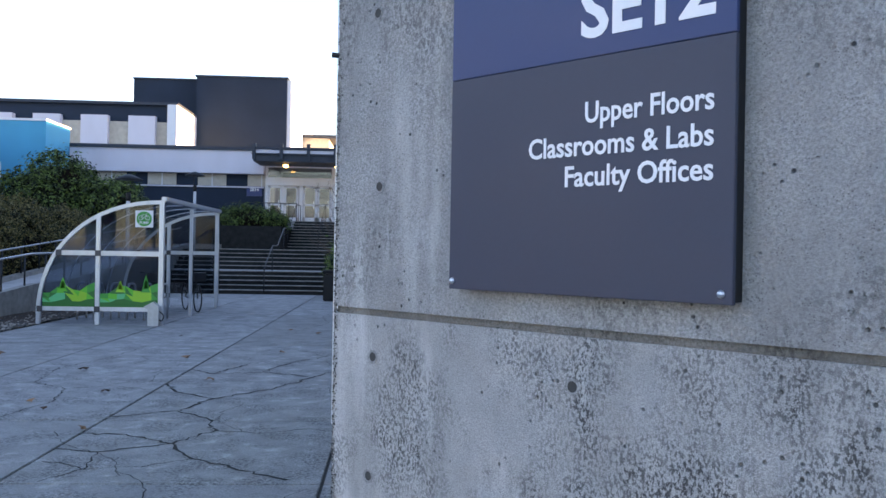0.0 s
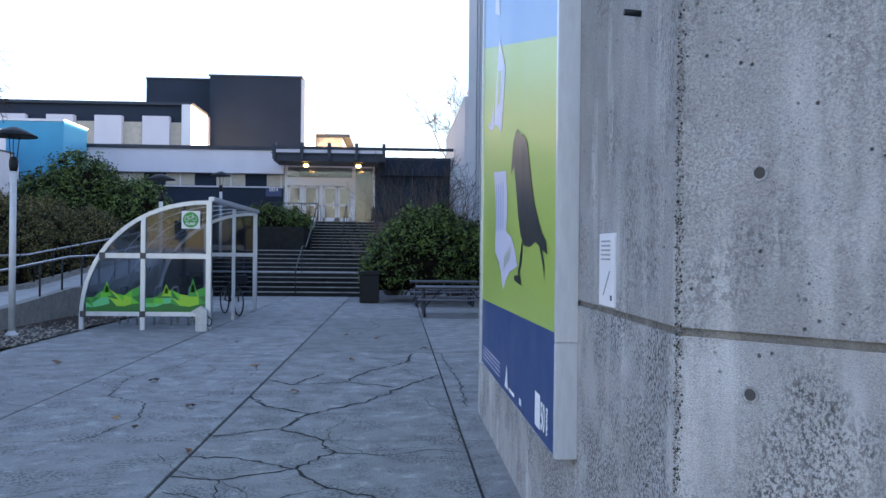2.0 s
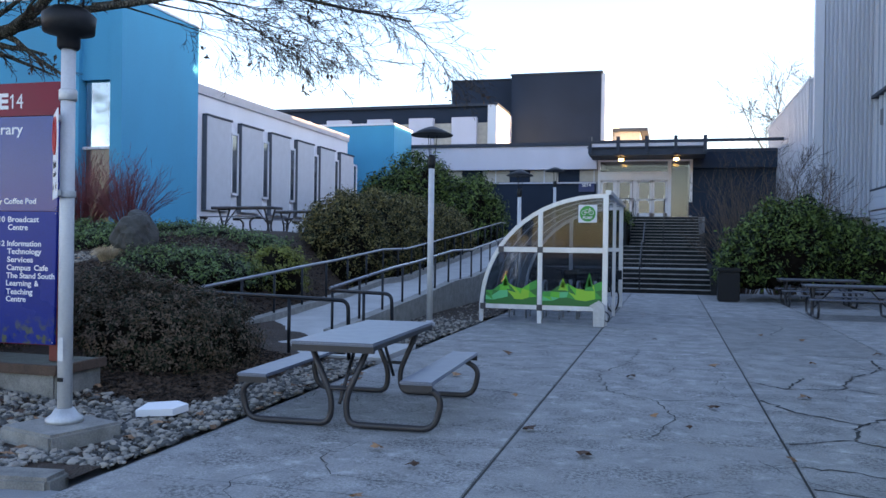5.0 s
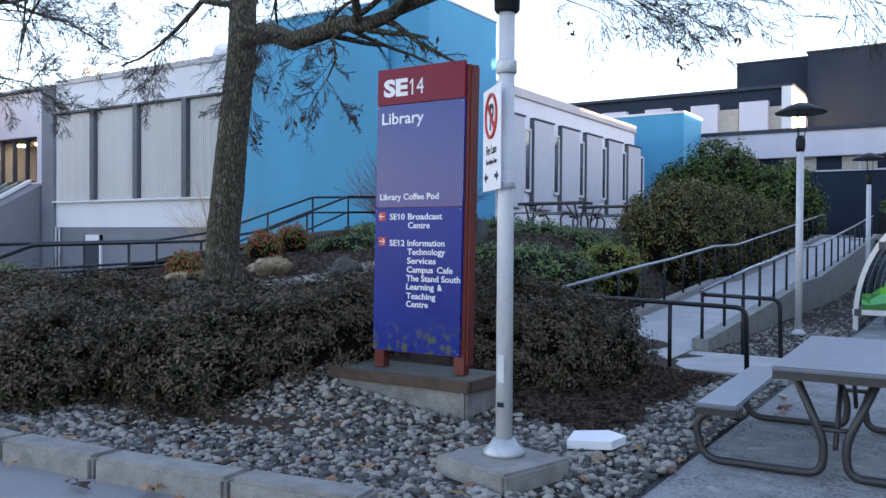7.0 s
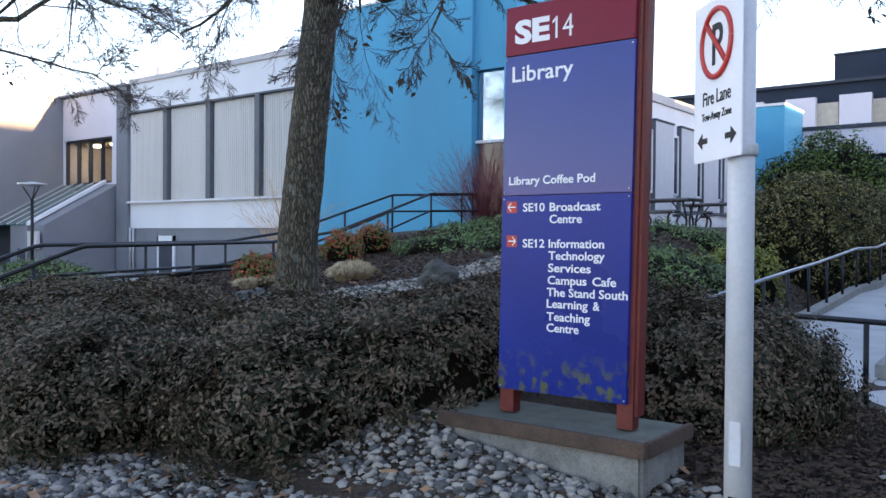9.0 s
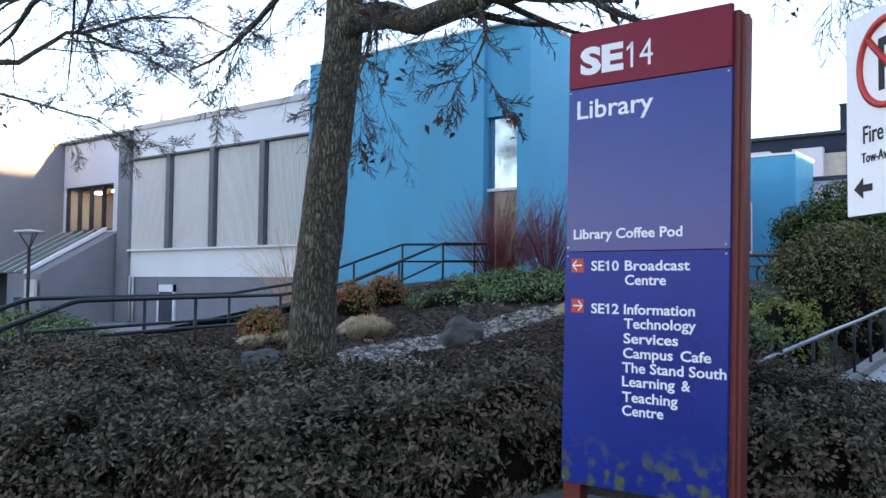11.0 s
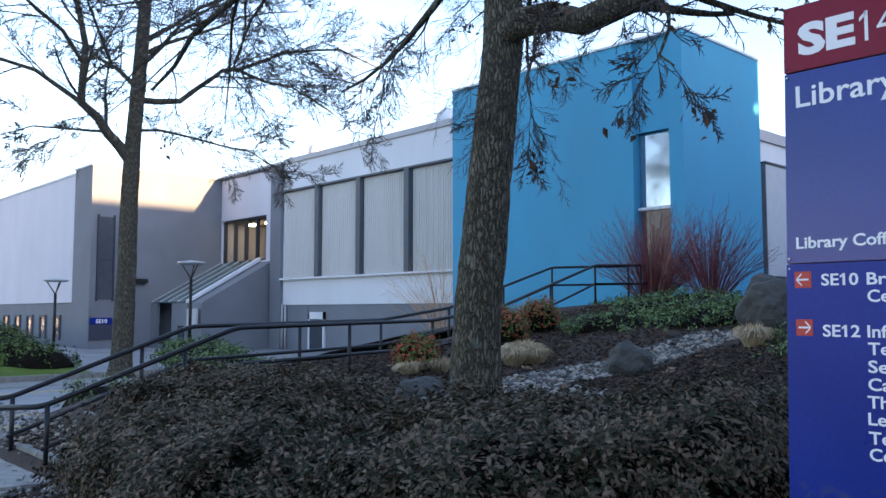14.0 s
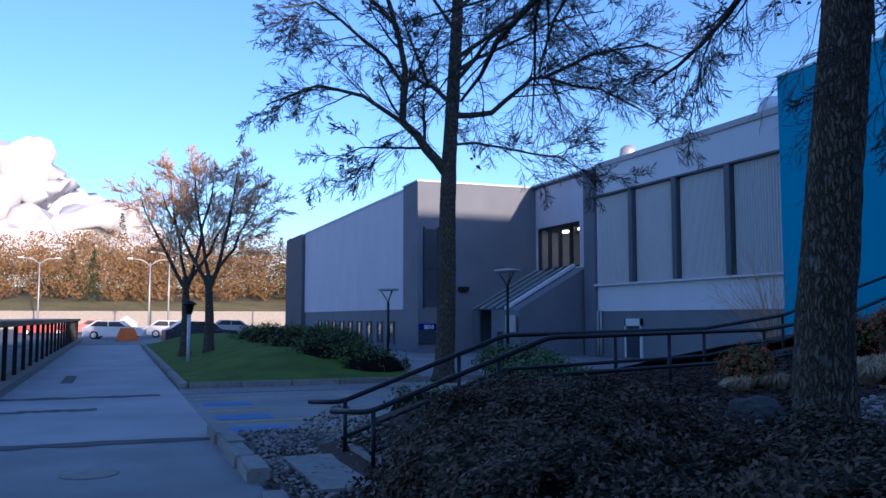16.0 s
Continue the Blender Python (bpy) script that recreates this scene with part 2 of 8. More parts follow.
def tube(bm, points, radius, sides=8, end=None, cap=True):
    """A round bar along points; radius may taper to end."""
    pts = [Vector(p) for p in points]
    n = len(pts)
    rings = []
    normal = None
    for i, p in enumerate(pts):
        d = (pts[min(i + 1, n - 1)] - pts[max(i - 1, 0)]).normalized()
        if normal is None:
            normal = d.orthogonal().normalized()
        else:
            normal = (normal - d * normal.dot(d))
            normal = normal.normalized() if normal.length > 1e-5 else d.orthogonal().normalized()
        other = d.cross(normal)
        r = radius if end is None else radius + (end - radius) * i / (n - 1)
        rings.append([bm.verts.new(p + (normal * math.cos(2 * math.pi * k / sides) + other * math.sin(2 * math.pi * k / sides)) * r) for k in range(sides)])
    for a, b in zip(rings, rings[1:]):
        for k in range(sides):
            f = bm.faces.new((a[k], a[(k + 1) % sides], b[(k + 1) % sides], b[k]))
            f.smooth = True
    if cap:
        bm.faces.new(rings[0][::-1])
        bm.faces.new(rings[-1])
    return bm


def rounded(points, radius, steps=5):
    """The polyline with its inner corners rounded off."""
    pts = [Vector(p) for p in points]
    out = [pts[0]]
    for a, b, c in zip(pts, pts[1:], pts[2:]):
        r = min(radius, (a - b).length * 0.45, (c - b).length * 0.45)
        p, q = b + (a - b).normalized() * r, b + (c - b).normalized() * r
        for i in range(steps + 1):
            t = i / steps
            out.append((1 - t) ** 2 * p + 2 * t * (1 - t) * b + t * t * q)
    out.append(pts[-1])
    return out


def lathe(bm, profile, x, y, sides=20):
    """A turned shape from (radius, z) pairs about an upright axis."""
    rings = [[bm.verts.new((x + r * math.cos(2 * math.pi * k / sides), y + r * math.sin(2 * math.pi * k / sides), z)) for k in range(sides)] for r, z in profile]
    for a, b in zip(rings, rings[1:]):
        for k in range(sides):
            bm.faces.new((a[k], a[(k + 1) % sides], b[(k + 1) % sides], b[k])).smooth = True
    bm.faces.new(rings[0][::-1])
    bm.faces.new(rings[-1])
    return bm


def part(name, bm, mat, parent=None, label=""):
    """Links a bmesh as one mesh object under a thing or a part."""
    me = bpy.data.meshes.new(name)
    bmesh.ops.recalc_face_normals(bm, faces=bm.faces)
    bm.to_mesh(me)
    bm.free()
    me.materials.append(mat)
    ob = new(name, me)
    if parent is not None:
        ob.parent = parent
        if parent.data is None:
            ob.matrix_parent_inverse = Matrix.Translation(-parent.location)
    if label:
        tagged(ob, label)
    return ob


def raw(name, verts, faces, mat, parent=None, label=""):
    me = bpy.data.meshes.new(name)
    me.from_pydata(verts, [], faces)
    me.update()
    me.materials.append(mat)
    ob = new(name, me)
    if parent is not None:
        ob.parent = parent
        ob.matrix_parent_inverse = Matrix.Translation(-parent.location)
    if label:
        tagged(ob, label)
    return ob


def thing(name, at, label, category, group="", kind=""):
    ob = new(name)
    ob.location = at
    ob.empty_display_size = 0.1
    return tagged(ob, label, category, group, kind)


def lettering(text, size, depth=0.004, heavy=0.0, width=1.0, align="LEFT"):
    """The words as a bmesh in the plane x, z, facing -y."""
    cu = bpy.data.curves.new("letters", "FONT")
    cu.body, cu.size, cu.extrude, cu.offset, cu.align_x = text, size, depth / 2, heavy, align
    cu.resolution_u = 3
    tmp = new("letters", cu)
    bpy.context.view_layer.update()
    me = bpy.data.meshes.new_from_object(tmp.evaluated_get(bpy.context.evaluated_depsgraph_get()))
    bm = bmesh.new()
    bm.from_mesh(me)
    bpy.data.objects.remove(tmp)
    bpy.data.meshes.remove(me)
    bpy.data.curves.remove(cu)
    if "1" in text and " " not in text:
        # a flag on each figure one
        left, seen = [], set()
        for v in bm.verts:
            if v in seen:
                continue
            stack, group = [v], []
            seen.add(v)
            while stack:
                w = stack.pop()
                group.append(w.co)
                for e in w.link_edges:
                    o = e.other_vert(w)
                    if o not in seen:
                        seen.add(o)
                        stack.append(o)
            left.append((min(c.x for c in group), max(c.x for c in group), max(c.y for c in group)))
        left.sort()
        glyphs = []
        for x0, x1, top in left:
            if glyphs and x0 < glyphs[-1][1] - 0.002 * size:
                glyphs[-1] = (glyphs[-1][0], max(x1, glyphs[-1][1]), max(top, glyphs[-1][2]))
            else:
                glyphs.append((x0, x1, top))
        left = glyphs
        for i, ch in enumerate(text):
            if ch == "1" and i < len(left):
                x0, x1, top = left[i]
                w, drop = (x1 - x0), 0.13 * size
                prism(bm, [(x0 + w * 0.5, top), (x0 + w * 0.5, top - max(w, 0.06 * size)), (x0 - 0.13 * size, top - drop - max(w, 0.06 * size)), (x0 - 0.13 * size, top - drop)], depth, Matrix.Translation((0, 0, -depth / 2)))
    bm.transform(Matrix.Diagonal((width, 1, 1, 1)))
    bm.transform(pose(0, 0, 0, 90))
    return bm


def smooth01(v):
    v = max(0.0, min(1.0, v))
    return v * v * (3 - 2 * v)


def ground_height(x, y):
    """The planted slope between the road and the library."""
    if y < 5.95 or x > -6.55:
        return 0.0
    east = smooth01((-x - 6.9) / 4.2)
    ramp_side = smooth01((-x - 9.7) / 2.4)
    west = smooth01((x + 29) / 11)
    low = 0.85 * (1 - math.exp(-(y - 5.95) / 1.2)) * east
    high = 0.95 * smooth01((y - 10) / 9) * ramp_side
    north = 0.9 * smooth01((y - 24) / 14) * (1 - ramp_side)
    return max(0.0, (low * (1.0 if y < 9 else 1 - 0.75 * smooth01((y - 9) / 3) * (1 - ramp_side)) + high) * west + north)


# ---- ground, road, paving ----
bm = bmesh.new()
box(bm, -900, 900, -900, 900, -0.5, -0.06)
part("ground", bm, M_ROAD)
tagged(bpy.data.objects["ground"], "dark grey asphalt ground reaching to the horizon", "ground", kind="structure")

part("road", boxes((-19.85, 30, -1.2, 4.86, -0.058, -0.02)), M_ROAD)
part("far_road", boxes((-120, -19.9, -1.2, 4.86, -0.058, -0.018)), M_ROAD_OLD)
tagged(bpy.data.objects["far_road"], "paler old asphalt of the service road beyond the joint", "road", kind="structure")
tagged(bpy.data.objects["road"], "worn grey asphalt service road with old patches", "road", kind="structure")

# ---- planted slope ----
def kerb_y(x):
    """Back edge of the bowed kerb along the bed."""
    return float(np.interp(x, [-20, -16, -13.2, -10.8, -9.3, -8.1, -7.0, -6.5], [4.98, 4.98, 4.72, 4.56, 4.68, 4.86, 5.02, 5.08]))


nx, ny = 120, 110
xs, ys = np.linspace(-31, -6.5, nx), np.linspace(5.12, 48, ny)
verts = []
for y0 in ys:
    for x in xs:
        ky = kerb_y(x) - 0.06
        y = ky + (y0 - 5.12) * (48 - ky) / (48 - 5.12)
        verts.append((x, y, ground_height(x, y) + 0.03 * noise.noise((x * 1.3, y * 1.3, 0.2)) * smooth01((y - ky) * 3) + 0.012))
faces = [(j * nx + i, j * nx + i + 1, (j + 1) * nx + i + 1, (j + 1) * nx + i) for j in range(ny - 1) for i in range(nx - 1) if xs[i] > -18.4 or ys[j] > 14.2]
tagged(raw("planted_slope", verts, faces, M_SOIL), "dark bark mulch bank rising from the kerb to the library", "ground", kind="structure")

# ---- library: long wing with panels ----
wing = thing("library_wing", (-34, 24, 0), "library wing with ribbed white panels, dark posts and a grey base", "building")
part("wall", boxes((-39.82, -27.5, 23.4, 40, -1, 1.92)), M_GREY, wing, "grey rendered base wall")
part("upper_wall", boxes((-39.82, -27.5, 23.36, 40, 1.92, 8.28)), M_WHITE, wing)
part("parapet", boxes((-39.82, -27.4, 23.28, 40, 8.28, 8.5)), M_FIN, wing, "weathered grey parapet capping")
for k, x in enumerate((-40.0, -36.85, -33.95, -30.97, -27.9)):
    if k < 4:
        x1 = (-36.85, -33.95, -30.97, -27.9)[k] - 0.16
        x = (-39.6, -36.69, -33.79, -30.81)[k]
        line = [(x, 23.36)]
        while x < x1 - 0.13:
            line += [(x + 0.03, 23.33), (x + 0.045, 23.27), (x + 0.095, 23.27), (x + 0.11, 23.33)]
            x += 0.13
        bm = prism(bmesh.new(), line + [(x1, 23.33), (x1, 23.36)], 3.78, Matrix.Translation((0, 0, 3.12)))
        part("ribbed_panel", bm, M_PANEL, wing)
for x in (-36.85, -33.95, -30.97, -28.2):
    part("post", boxes((x - 0.14, x + 0.14, 23.1, 23.36, 3.1, 7.0), bevel=0.01), M_POST, wing, "grey painted upright post")
part("ledge", boxes((-39.82, -27.5, 23.12, 23.36, 6.96, 7.03)), M_POST, wing)
part("sill_band", boxes((-39.82, -27.5, 23.16, 23.36, 3.02, 3.1)), M_WHITE, wing)

# ---- library: blue tower ----
tower = thing("blue_tower", (-23, 24, 1.2), "bright blue rendered stair tower of the library", "building")
part("wall", boxes((-27.5, -20.36, 22.2, 26.4, 0.2, 9.0)), M_BLUE, tower)
part("recess_wall", boxes((-20.36, -19.24, 22.55, 26.4, 0.2, 9.0)), M_BLUE, tower)
part("corner_wall", boxes((-19.24, -18.83, 22.2, 26.42, 0.2, 9.0)), M_BLUE, tower)
part("soffit_panel", boxes((-20.36, -19.24, 22.35, 22.55, 6.46, 9.0)), M_BLUE, tower)
part("parapet_flashing", boxes((-27.54, -18.79, 22.16, 26.46, 9.0, 9.06)), M_WHITE, tower, "thin white parapet flashing")
part("window", boxes((-20.31, -19.28, 22.5, 22.548, 4.42, 6.4)), M_MIRRORGL, tower, "tall mirrored window pane")
# Brown reflection on the lower pane is painted into its base colour.
part("lower_window", boxes((-20.31, -19.28, 22.5, 22.548, 2.1, 4.34)), material("brown_reflection_glass", (0.12, 0.07, 0.065), 0.12, var=0.5, scale=2, bump=0), tower, "glossy lower pane with a brown reflection put into its colour")
part("window_sill", boxes((-20.36, -19.24, 22.4, 22.55, 4.34, 4.42)), M_WHITE, tower)

# ---- library: white wing with fins ----
finwing = thing("fin_wing", (-22, 35, 2.1), "white rendered library wing with grey upright fins", "building")
part("wall", boxes((-27, -19.8, 26.45, 42.9, 1.0, 7.05)), M_WHITE, finwing)
part("parapet", boxes((-27, -19.72, 26.5, 42.95, 7.05, 7.4)), M_FIN, finwing)
for k in range(6):
    y = 28.34 + 2.64 * k
    part("fin", boxes((-19.8, -19.62, y, y + 1.82, 2.73, 6.28), bevel=0.02), M_FINP, finwing, "raised pale grey wall panel")
    part("fin_cap", boxes((-19.8, -19.58, y - 0.04, y + 1.86, 6.28, 6.35)), M_TRIM, finwing)
    part("fin_edge", boxes((-19.8, -19.61, y - 0.05, y - 0.005, 2.73, 6.28)), M_POST, finwing, "dark panel edge")
    part("window", boxes((-19.79, -19.7, y + 1.98, y + 2.4, 3.5, 5.8)), M_WIN, finwing)
    part("window_frame", boxes((-19.79, -19.66, y + 1.9, y + 1.97, 3.4, 5.9), (-19.79, -19.66, y + 2.41, y + 2.48, 3.4, 5.9), (-19.79, -19.66, y + 1.9, y + 2.48, 5.81, 5.9), (-19.79, -19.66, y + 1.9, y + 2.48, 3.4, 3.49)), M_WHITE, finwing)

bluebox = thing("blue_annex", (-20, 48, 2), "blue rendered box at the end of the library wing", "building")
part("wall", boxes((-27, -18.02, 45.5, 48.85, 1, 8.3)), M_BLUE, bluebox)
part("parapet", boxes((-27, -17.98, 45.45, 48.9, 8.3, 8.42)), M_WHITE, bluebox)

# ---- library: grey block, window wall and glass lean-to ----
block = thing("grey_block", (-46, 20, 0), "grey rendered library block with lilac wall and slit window", "building")
part("wall", boxes((-48.0, -45.8, 17, 40, -1, 8.28)), M_GREY, block)
part("coping", boxes((-48.05, -45.75, 16.95, 40, 8.28, 8.36)), M_WHITE, block)
part("lilac_wall", boxes((-72.5, -48.0, 17.15, 40, 2.05, 8.15)), M_LILAC, block, "pale lilac upper wall")
part("base_wall", boxes((-72.5, -48.0, 17.2, 40, -1, 2.05)), M_GREY, block)
part("end_pier", boxes((-79.0, -72.5, 16.9, 40, -1, 8.2)), M_GREYDK, block)
part("roof_edge", boxes((-72.5, -48.0, 17.1, 17.4, 8.15, 8.26)), M_WHITE, block)
part("slit_window", boxes((-45.82, -45.74, 17.35, 18.0, 2.2, 5.95)), M_WIN, block, "tall narrow window")
part("slit_frame", boxes((-45.8, -45.7, 17.28, 17.35, 2.1, 6.05), (-45.8, -45.7, 18.0, 18.07, 2.1, 6.05), (-45.8, -45.7, 17.35, 18.0, 4.0, 4.08)), M_TRIM, block)
for k in range(9):
    x = -50.0 - 2.1 * k
    part("small_window", boxes((x - 0.8, x, 17.16, 17.21, 0.35, 1.35)), M_WIN, block)
    part("small_window_frame", boxes((x - 0.88, x - 0.8, 17.1, 17.2, 0.25, 1.45), (x, x + 0.08, 17.1, 17.2, 0.25, 1.45), (x - 0.8, x, 17.1, 17.2, 1.35, 1.45)), M_GREYDK, block)
mid = thing("window_bay", (-43, 23, 0), "lilac bay with a dark ribbon window, grey pier and glass lean-to", "building")
part("lilac_wall", boxes((-45.8, -40.85, 23.44, 40, 6.15, 8.2), (-45.8, -45.68, 23.44, 40, 3.9, 6.15), (-41.45, -40.85, 23.44, 40, 3.9, 6.15), (-45.5, -41.45, 23.44, 40, 2.0, 4.02)), M_LILAC, mid)
part("pier", boxes((-40.7, -39.82, 23.2, 40, -1, 8.3)), M_GREY, mid)
part("coping", boxes((-45.8, -39.78, 23.15, 40, 8.3, 8.38)), M_WHITE, mid)
part("interior", boxes((-45.5, -41.45, 26.0, 26.2, 4.02, 6.15), (-45.5, -41.45, 23.9, 26, 6.0, 6.15), (-45.5, -41.45, 23.9, 26, 4.02, 4.06)), M_INT, mid)
part("window_glass", boxes((-45.7, -41.45, 23.66, 23.68, 4.04, 6.13)), M_GLASS, mid)
for x in (-44.2, -42.6):
    part("ceiling_light", boxes((x - 0.45, x + 0.1, 24.3, 24.6, 5.9, 5.99)), lamp_material("warm_ceiling_light", (1.0, 0.75, 0.4), 7.0), mid, "warm lit ceiling fitting")
bm = boxes((-45.55, -41.4, 23.5, 23.72, 6.08, 6.18), (-45.55, -41.4, 23.5, 23.72, 3.98, 4.08))
for x in (-45.66, -44.6, -43.55, -42.5, -41.5):
    box(bm, x - 0.04, x + 0.04, 23.52, 23.7, 4.05, 6.1)
part("window_frame", bm, M_TRIM, mid)
part("lean_to_wall", prism(bmesh.new(), [(20.0, -1), (23.44, -1), (23.44, 3.95), (20.0, 2.0)], 1.2, Matrix(((0, 0, 1, -42.1), (1, 0, 0, 0), (0, 1, 0, 0), (0, 0, 0, 1)))), M_GREY, mid)
part("lean_to_front", boxes((-45.8, -42.1, 19.9, 20.1, -1, 0.1), (-45.8, -45.3, 19.9, 20.1, 0.1, 2.0), (-43.6, -42.1, 19.9, 20.1, 0.1, 2.0)), M_GREY, mid)
part("lean_to_coping", prism(bmesh.new(), [(19.9, 2.0), (23.44, 4.0), (23.44, 4.16), (19.9, 2.14)], 0.3, Matrix(((0, 0, 1, -42.2), (1, 0, 0, 0), (0, 1, 0, 0), (0, 0, 0, 1)))), M_WHITE, mid)
part("glass_roof", prism(bmesh.new(), [(19.95, 2.02), (23.44, 4.0), (23.44, 4.03), (19.95, 2.05)], 3.6, Matrix(((0, 0, 1, -45.8), (1, 0, 0, 0), (0, 1, 0, 0), (0, 0, 0, 1)))), material("green_tinted_glass", (0.05, 0.12, 0.12), 0.08, bump=0, spec=0.7), mid, "greenish sloping glass roof")
for k in range(5):
    part("glazing_bar", prism(bmesh.new(), [(19.9, 2.05), (23.44, 4.04), (23.44, 4.09), (19.9, 2.1)], 0.05, Matrix(((0, 0, 1, -45.78 + k * 0.9), (1, 0, 0, 0), (0, 1, 0, 0), (0, 0, 0, 1)))), M_FIN, mid)

# ---- entrance building at the head of the plaza ----
hall = thing("entrance_building", (-10, 52, 1.6), "charcoal clad college building with a white fascia and glazed doors", "building")
part("wall", boxes((-18.4, -6.95, 49.4, 62, 0, 6.0)), M_CHAR, hall)
part("east_wall", boxes((-1.6, 2.85, 49.4, 62, 0, 6.0)), M_CHAR, hall)
part("fascia", boxes((-18.6, -6.9, 48.9, 62, 6.0, 7.35)), M_LILAC, hall, "pale rendered fascia band")
part("fascia_flashing", boxes((-18.7, -6.85, 48.8, 62, 7.35, 7.55)), M_TRIM, hall)
for k in range(4):
    x = -16.6 + k * 2.9
    part("ribbon_window", boxes((x, x + 1.65, 49.33, 49.42, 5.3, 5.98)), M_BLIND, hall, "ribbon window with pale blinds")
    part("window_bar", boxes((x + 0.8, x + 0.86, 49.3, 49.4, 5.28, 5.99)), M_WHITE, hall)
part("sill_line", boxes((-18.4, -6.95, 49.3, 49.4, 5.2, 5.28)), M_LILAC, hall)
part("roof_right", boxes((-1.6, 2.85, 48.9, 62, 6.0, 6.9)), M_CHAR, hall)
part("roof_line", boxes((-1.6, 2.85, 48.85, 62, 6.9, 7.05)), M_TRIM, hall)

# ---- upper building behind ----
upper = thing("upper_building", (-20, 66, 7), "dark grey upper storey with pale piers and lit blinds", "building")
part("wall", boxes((-45, -16.05, 64.9, 80, 0, 12.55)), M_CHAR, upper)
part("parapet", boxes((-45, -15.95, 64.6, 80, 12.5, 12.72)), M_TRIM, upper)
part("end_wall", boxes((-16.65, -15.95, 64.2, 80, 0, 12.5)), M_WHITE, upper)
for k in range(9):
    x = -18.6 - 3.55 * k
    part("pier", boxes((x - 1.0, x + 1.0, 64.3, 64.9, 7, 11.6)), M_LILAC, upper)
    part("blind_window", boxes((x + 1.0, x + 2.4, 64.75, 64.88, 9.3, 11.2)), M_BLIND, upper, "window with a warm beige blind")
tall = thing("dark_block", (-14, 74, 10), "tall windowless charcoal stage block above the roofs", "building")
part("wall", boxes((-21.7, -16.0, 72.3, 90, 0, 16.0)), M_CHAR, tall)
part("front_wall", boxes((-16.0, -8.45, 70.6, 90, 0, 16.0)), M_CHAR, tall)
part("parapet", boxes((-16.1, -8.35, 70.5, 90, 16.0, 16.13), (-21.75, -16.1, 72.2, 90, 16.0, 16.12)), M_TRIM, tall)
# Sunlight on this end is put into the colour by using white render.
part("end_wall", boxes((-8.45, -8.1, 70.7, 90, 0, 15.9)), M_WHITE, tall, "end wall of the block, sunlit paleness put into white render")
far = thing("far_house", (-6, 84, 8), "distant beige building with a dark roof", "building")
part("wall", boxes((-8.4, -5.6, 80, 92, 0, 12.3)), M_BLIND, far)
part("roof", boxes((-8.5, -4.9, 79.7, 92, 12.3, 12.6)), M_TRIM, far)

# ---- metal clad building on the east side ----
east = thing("metal_clad_building", (5, 26, 0), "pale ribbed metal building with a tall glazed front", "building")
GX, GY = 5.2, 37.6            # glazed front, ribbed corner
part("corner_wall", boxes((2.98, 16, GY, GY + 1.0, 2.9, 14.4)), M_METAL, east)
part("low_wing", boxes((2.88, 16, GY + 1.0, 54, 2.6, 8.7)), M_METAL, east, "lower ribbed metal wing behind")
for k in range(36):
    y = GY + 1.1 + 0.42 * k
    part("rib", boxes((2.8, 2.88, y, y + 0.16, 2.6, 8.7)), M_METAL, east)
part("low_wing_coping", boxes((2.78, 16, GY + 1.0, 54, 8.7, 8.8)), M_METAL, east)
# Hidden set-back block added to shade the fin wing and the annex.
part("rear_storey", boxes((8, 16, GY + 1.0, 47.2, 8.8, 12.3), (8, 16, 47.2, 62, 0, 12.9)), M_METAL, east)
# Roof heights out of view are set by the shadows they cast.
part("rooms", boxes((GX + 2.6, 16, 29.4, GY, 4.0, 11.8), (GX + 2.6, 16, 22, 29.4, 4.0, 15.6), (GX + 2.6, 16, 10, 22, 4.0, 12.2)), M_GREYDK, east, "dark grey storeys behind the glazing, heights set for their shadows")
part("roof", boxes((GX - 0.1, 16, 29.4, GY, 11.8, 11.9), (GX - 0.1, 16, 22, 29.4, 15.6, 15.75), (GX - 0.1, 16, 10, 22, 12.2, 12.35)), M_TRIM, east)
part("corner_post", boxes((2.86, 3.22, GY - 0.14, GY, 2.9, 14.4), bevel=0.01), M_METAL, east)
for k in range(12):
    x = 3.24 + 0.165 * k
    part("rib", prism(bmesh.new(), [(x, GY), (x + 0.02, GY - 0.09), (x + 0.085, GY - 0.09), (x + 0.105, GY)], 11.5, Matrix.Translation((0, 0, 2.9))), M_METAL, east)
part("ground_wall", boxes((8.0, 16, 8, GY + 16, 0, 2.42)), M_GREYDK, east)
for k in range(12):
    y = 11.2 + 2.3 * k
    part("pilaster", boxes((7.82, 8.0, y, y + 0.62, 0, 2.42), bevel=0.01), M_METAL, east, "pale grey wall pilaster")
    part("ground_window", boxes((7.94, 7.99, y + 0.9, y + 1.95, 0.55, 2.2)), M_WIN, east)
    part("window_bar", boxes((7.9, 7.94, y + 1.38, y + 1.45, 0.55, 2.2), (7.9, 7.94, y + 0.84, y + 0.9, 0.5, 2.25), (7.9, 7.94, y + 1.95, y + 2.01, 0.5, 2.25)), M_TRIM, east)
part("teal_door", boxes((7.84, 7.93, 23.45, 24.4, 0.02, 2.15), bevel=0.01), material("teal_door_paint", (0.01, 0.12, 0.15), 0.5), east, "teal painted door")
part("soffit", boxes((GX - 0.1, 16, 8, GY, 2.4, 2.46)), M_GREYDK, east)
for z0, z1, d in ((2.46, 2.62, 0.1), (2.64, 2.78, 0.08), (2.8, 2.94, 0.06), (2.96, 3.1, 0.04), (3.16, 3.62, 0.0), (3.64, 3.92, 0.04)):
    part("band", boxes((GX - 0.22 + d, GX, 8, GY, z0, z1), bevel=0.006), M_METAL, east, "stepped pale metal band")
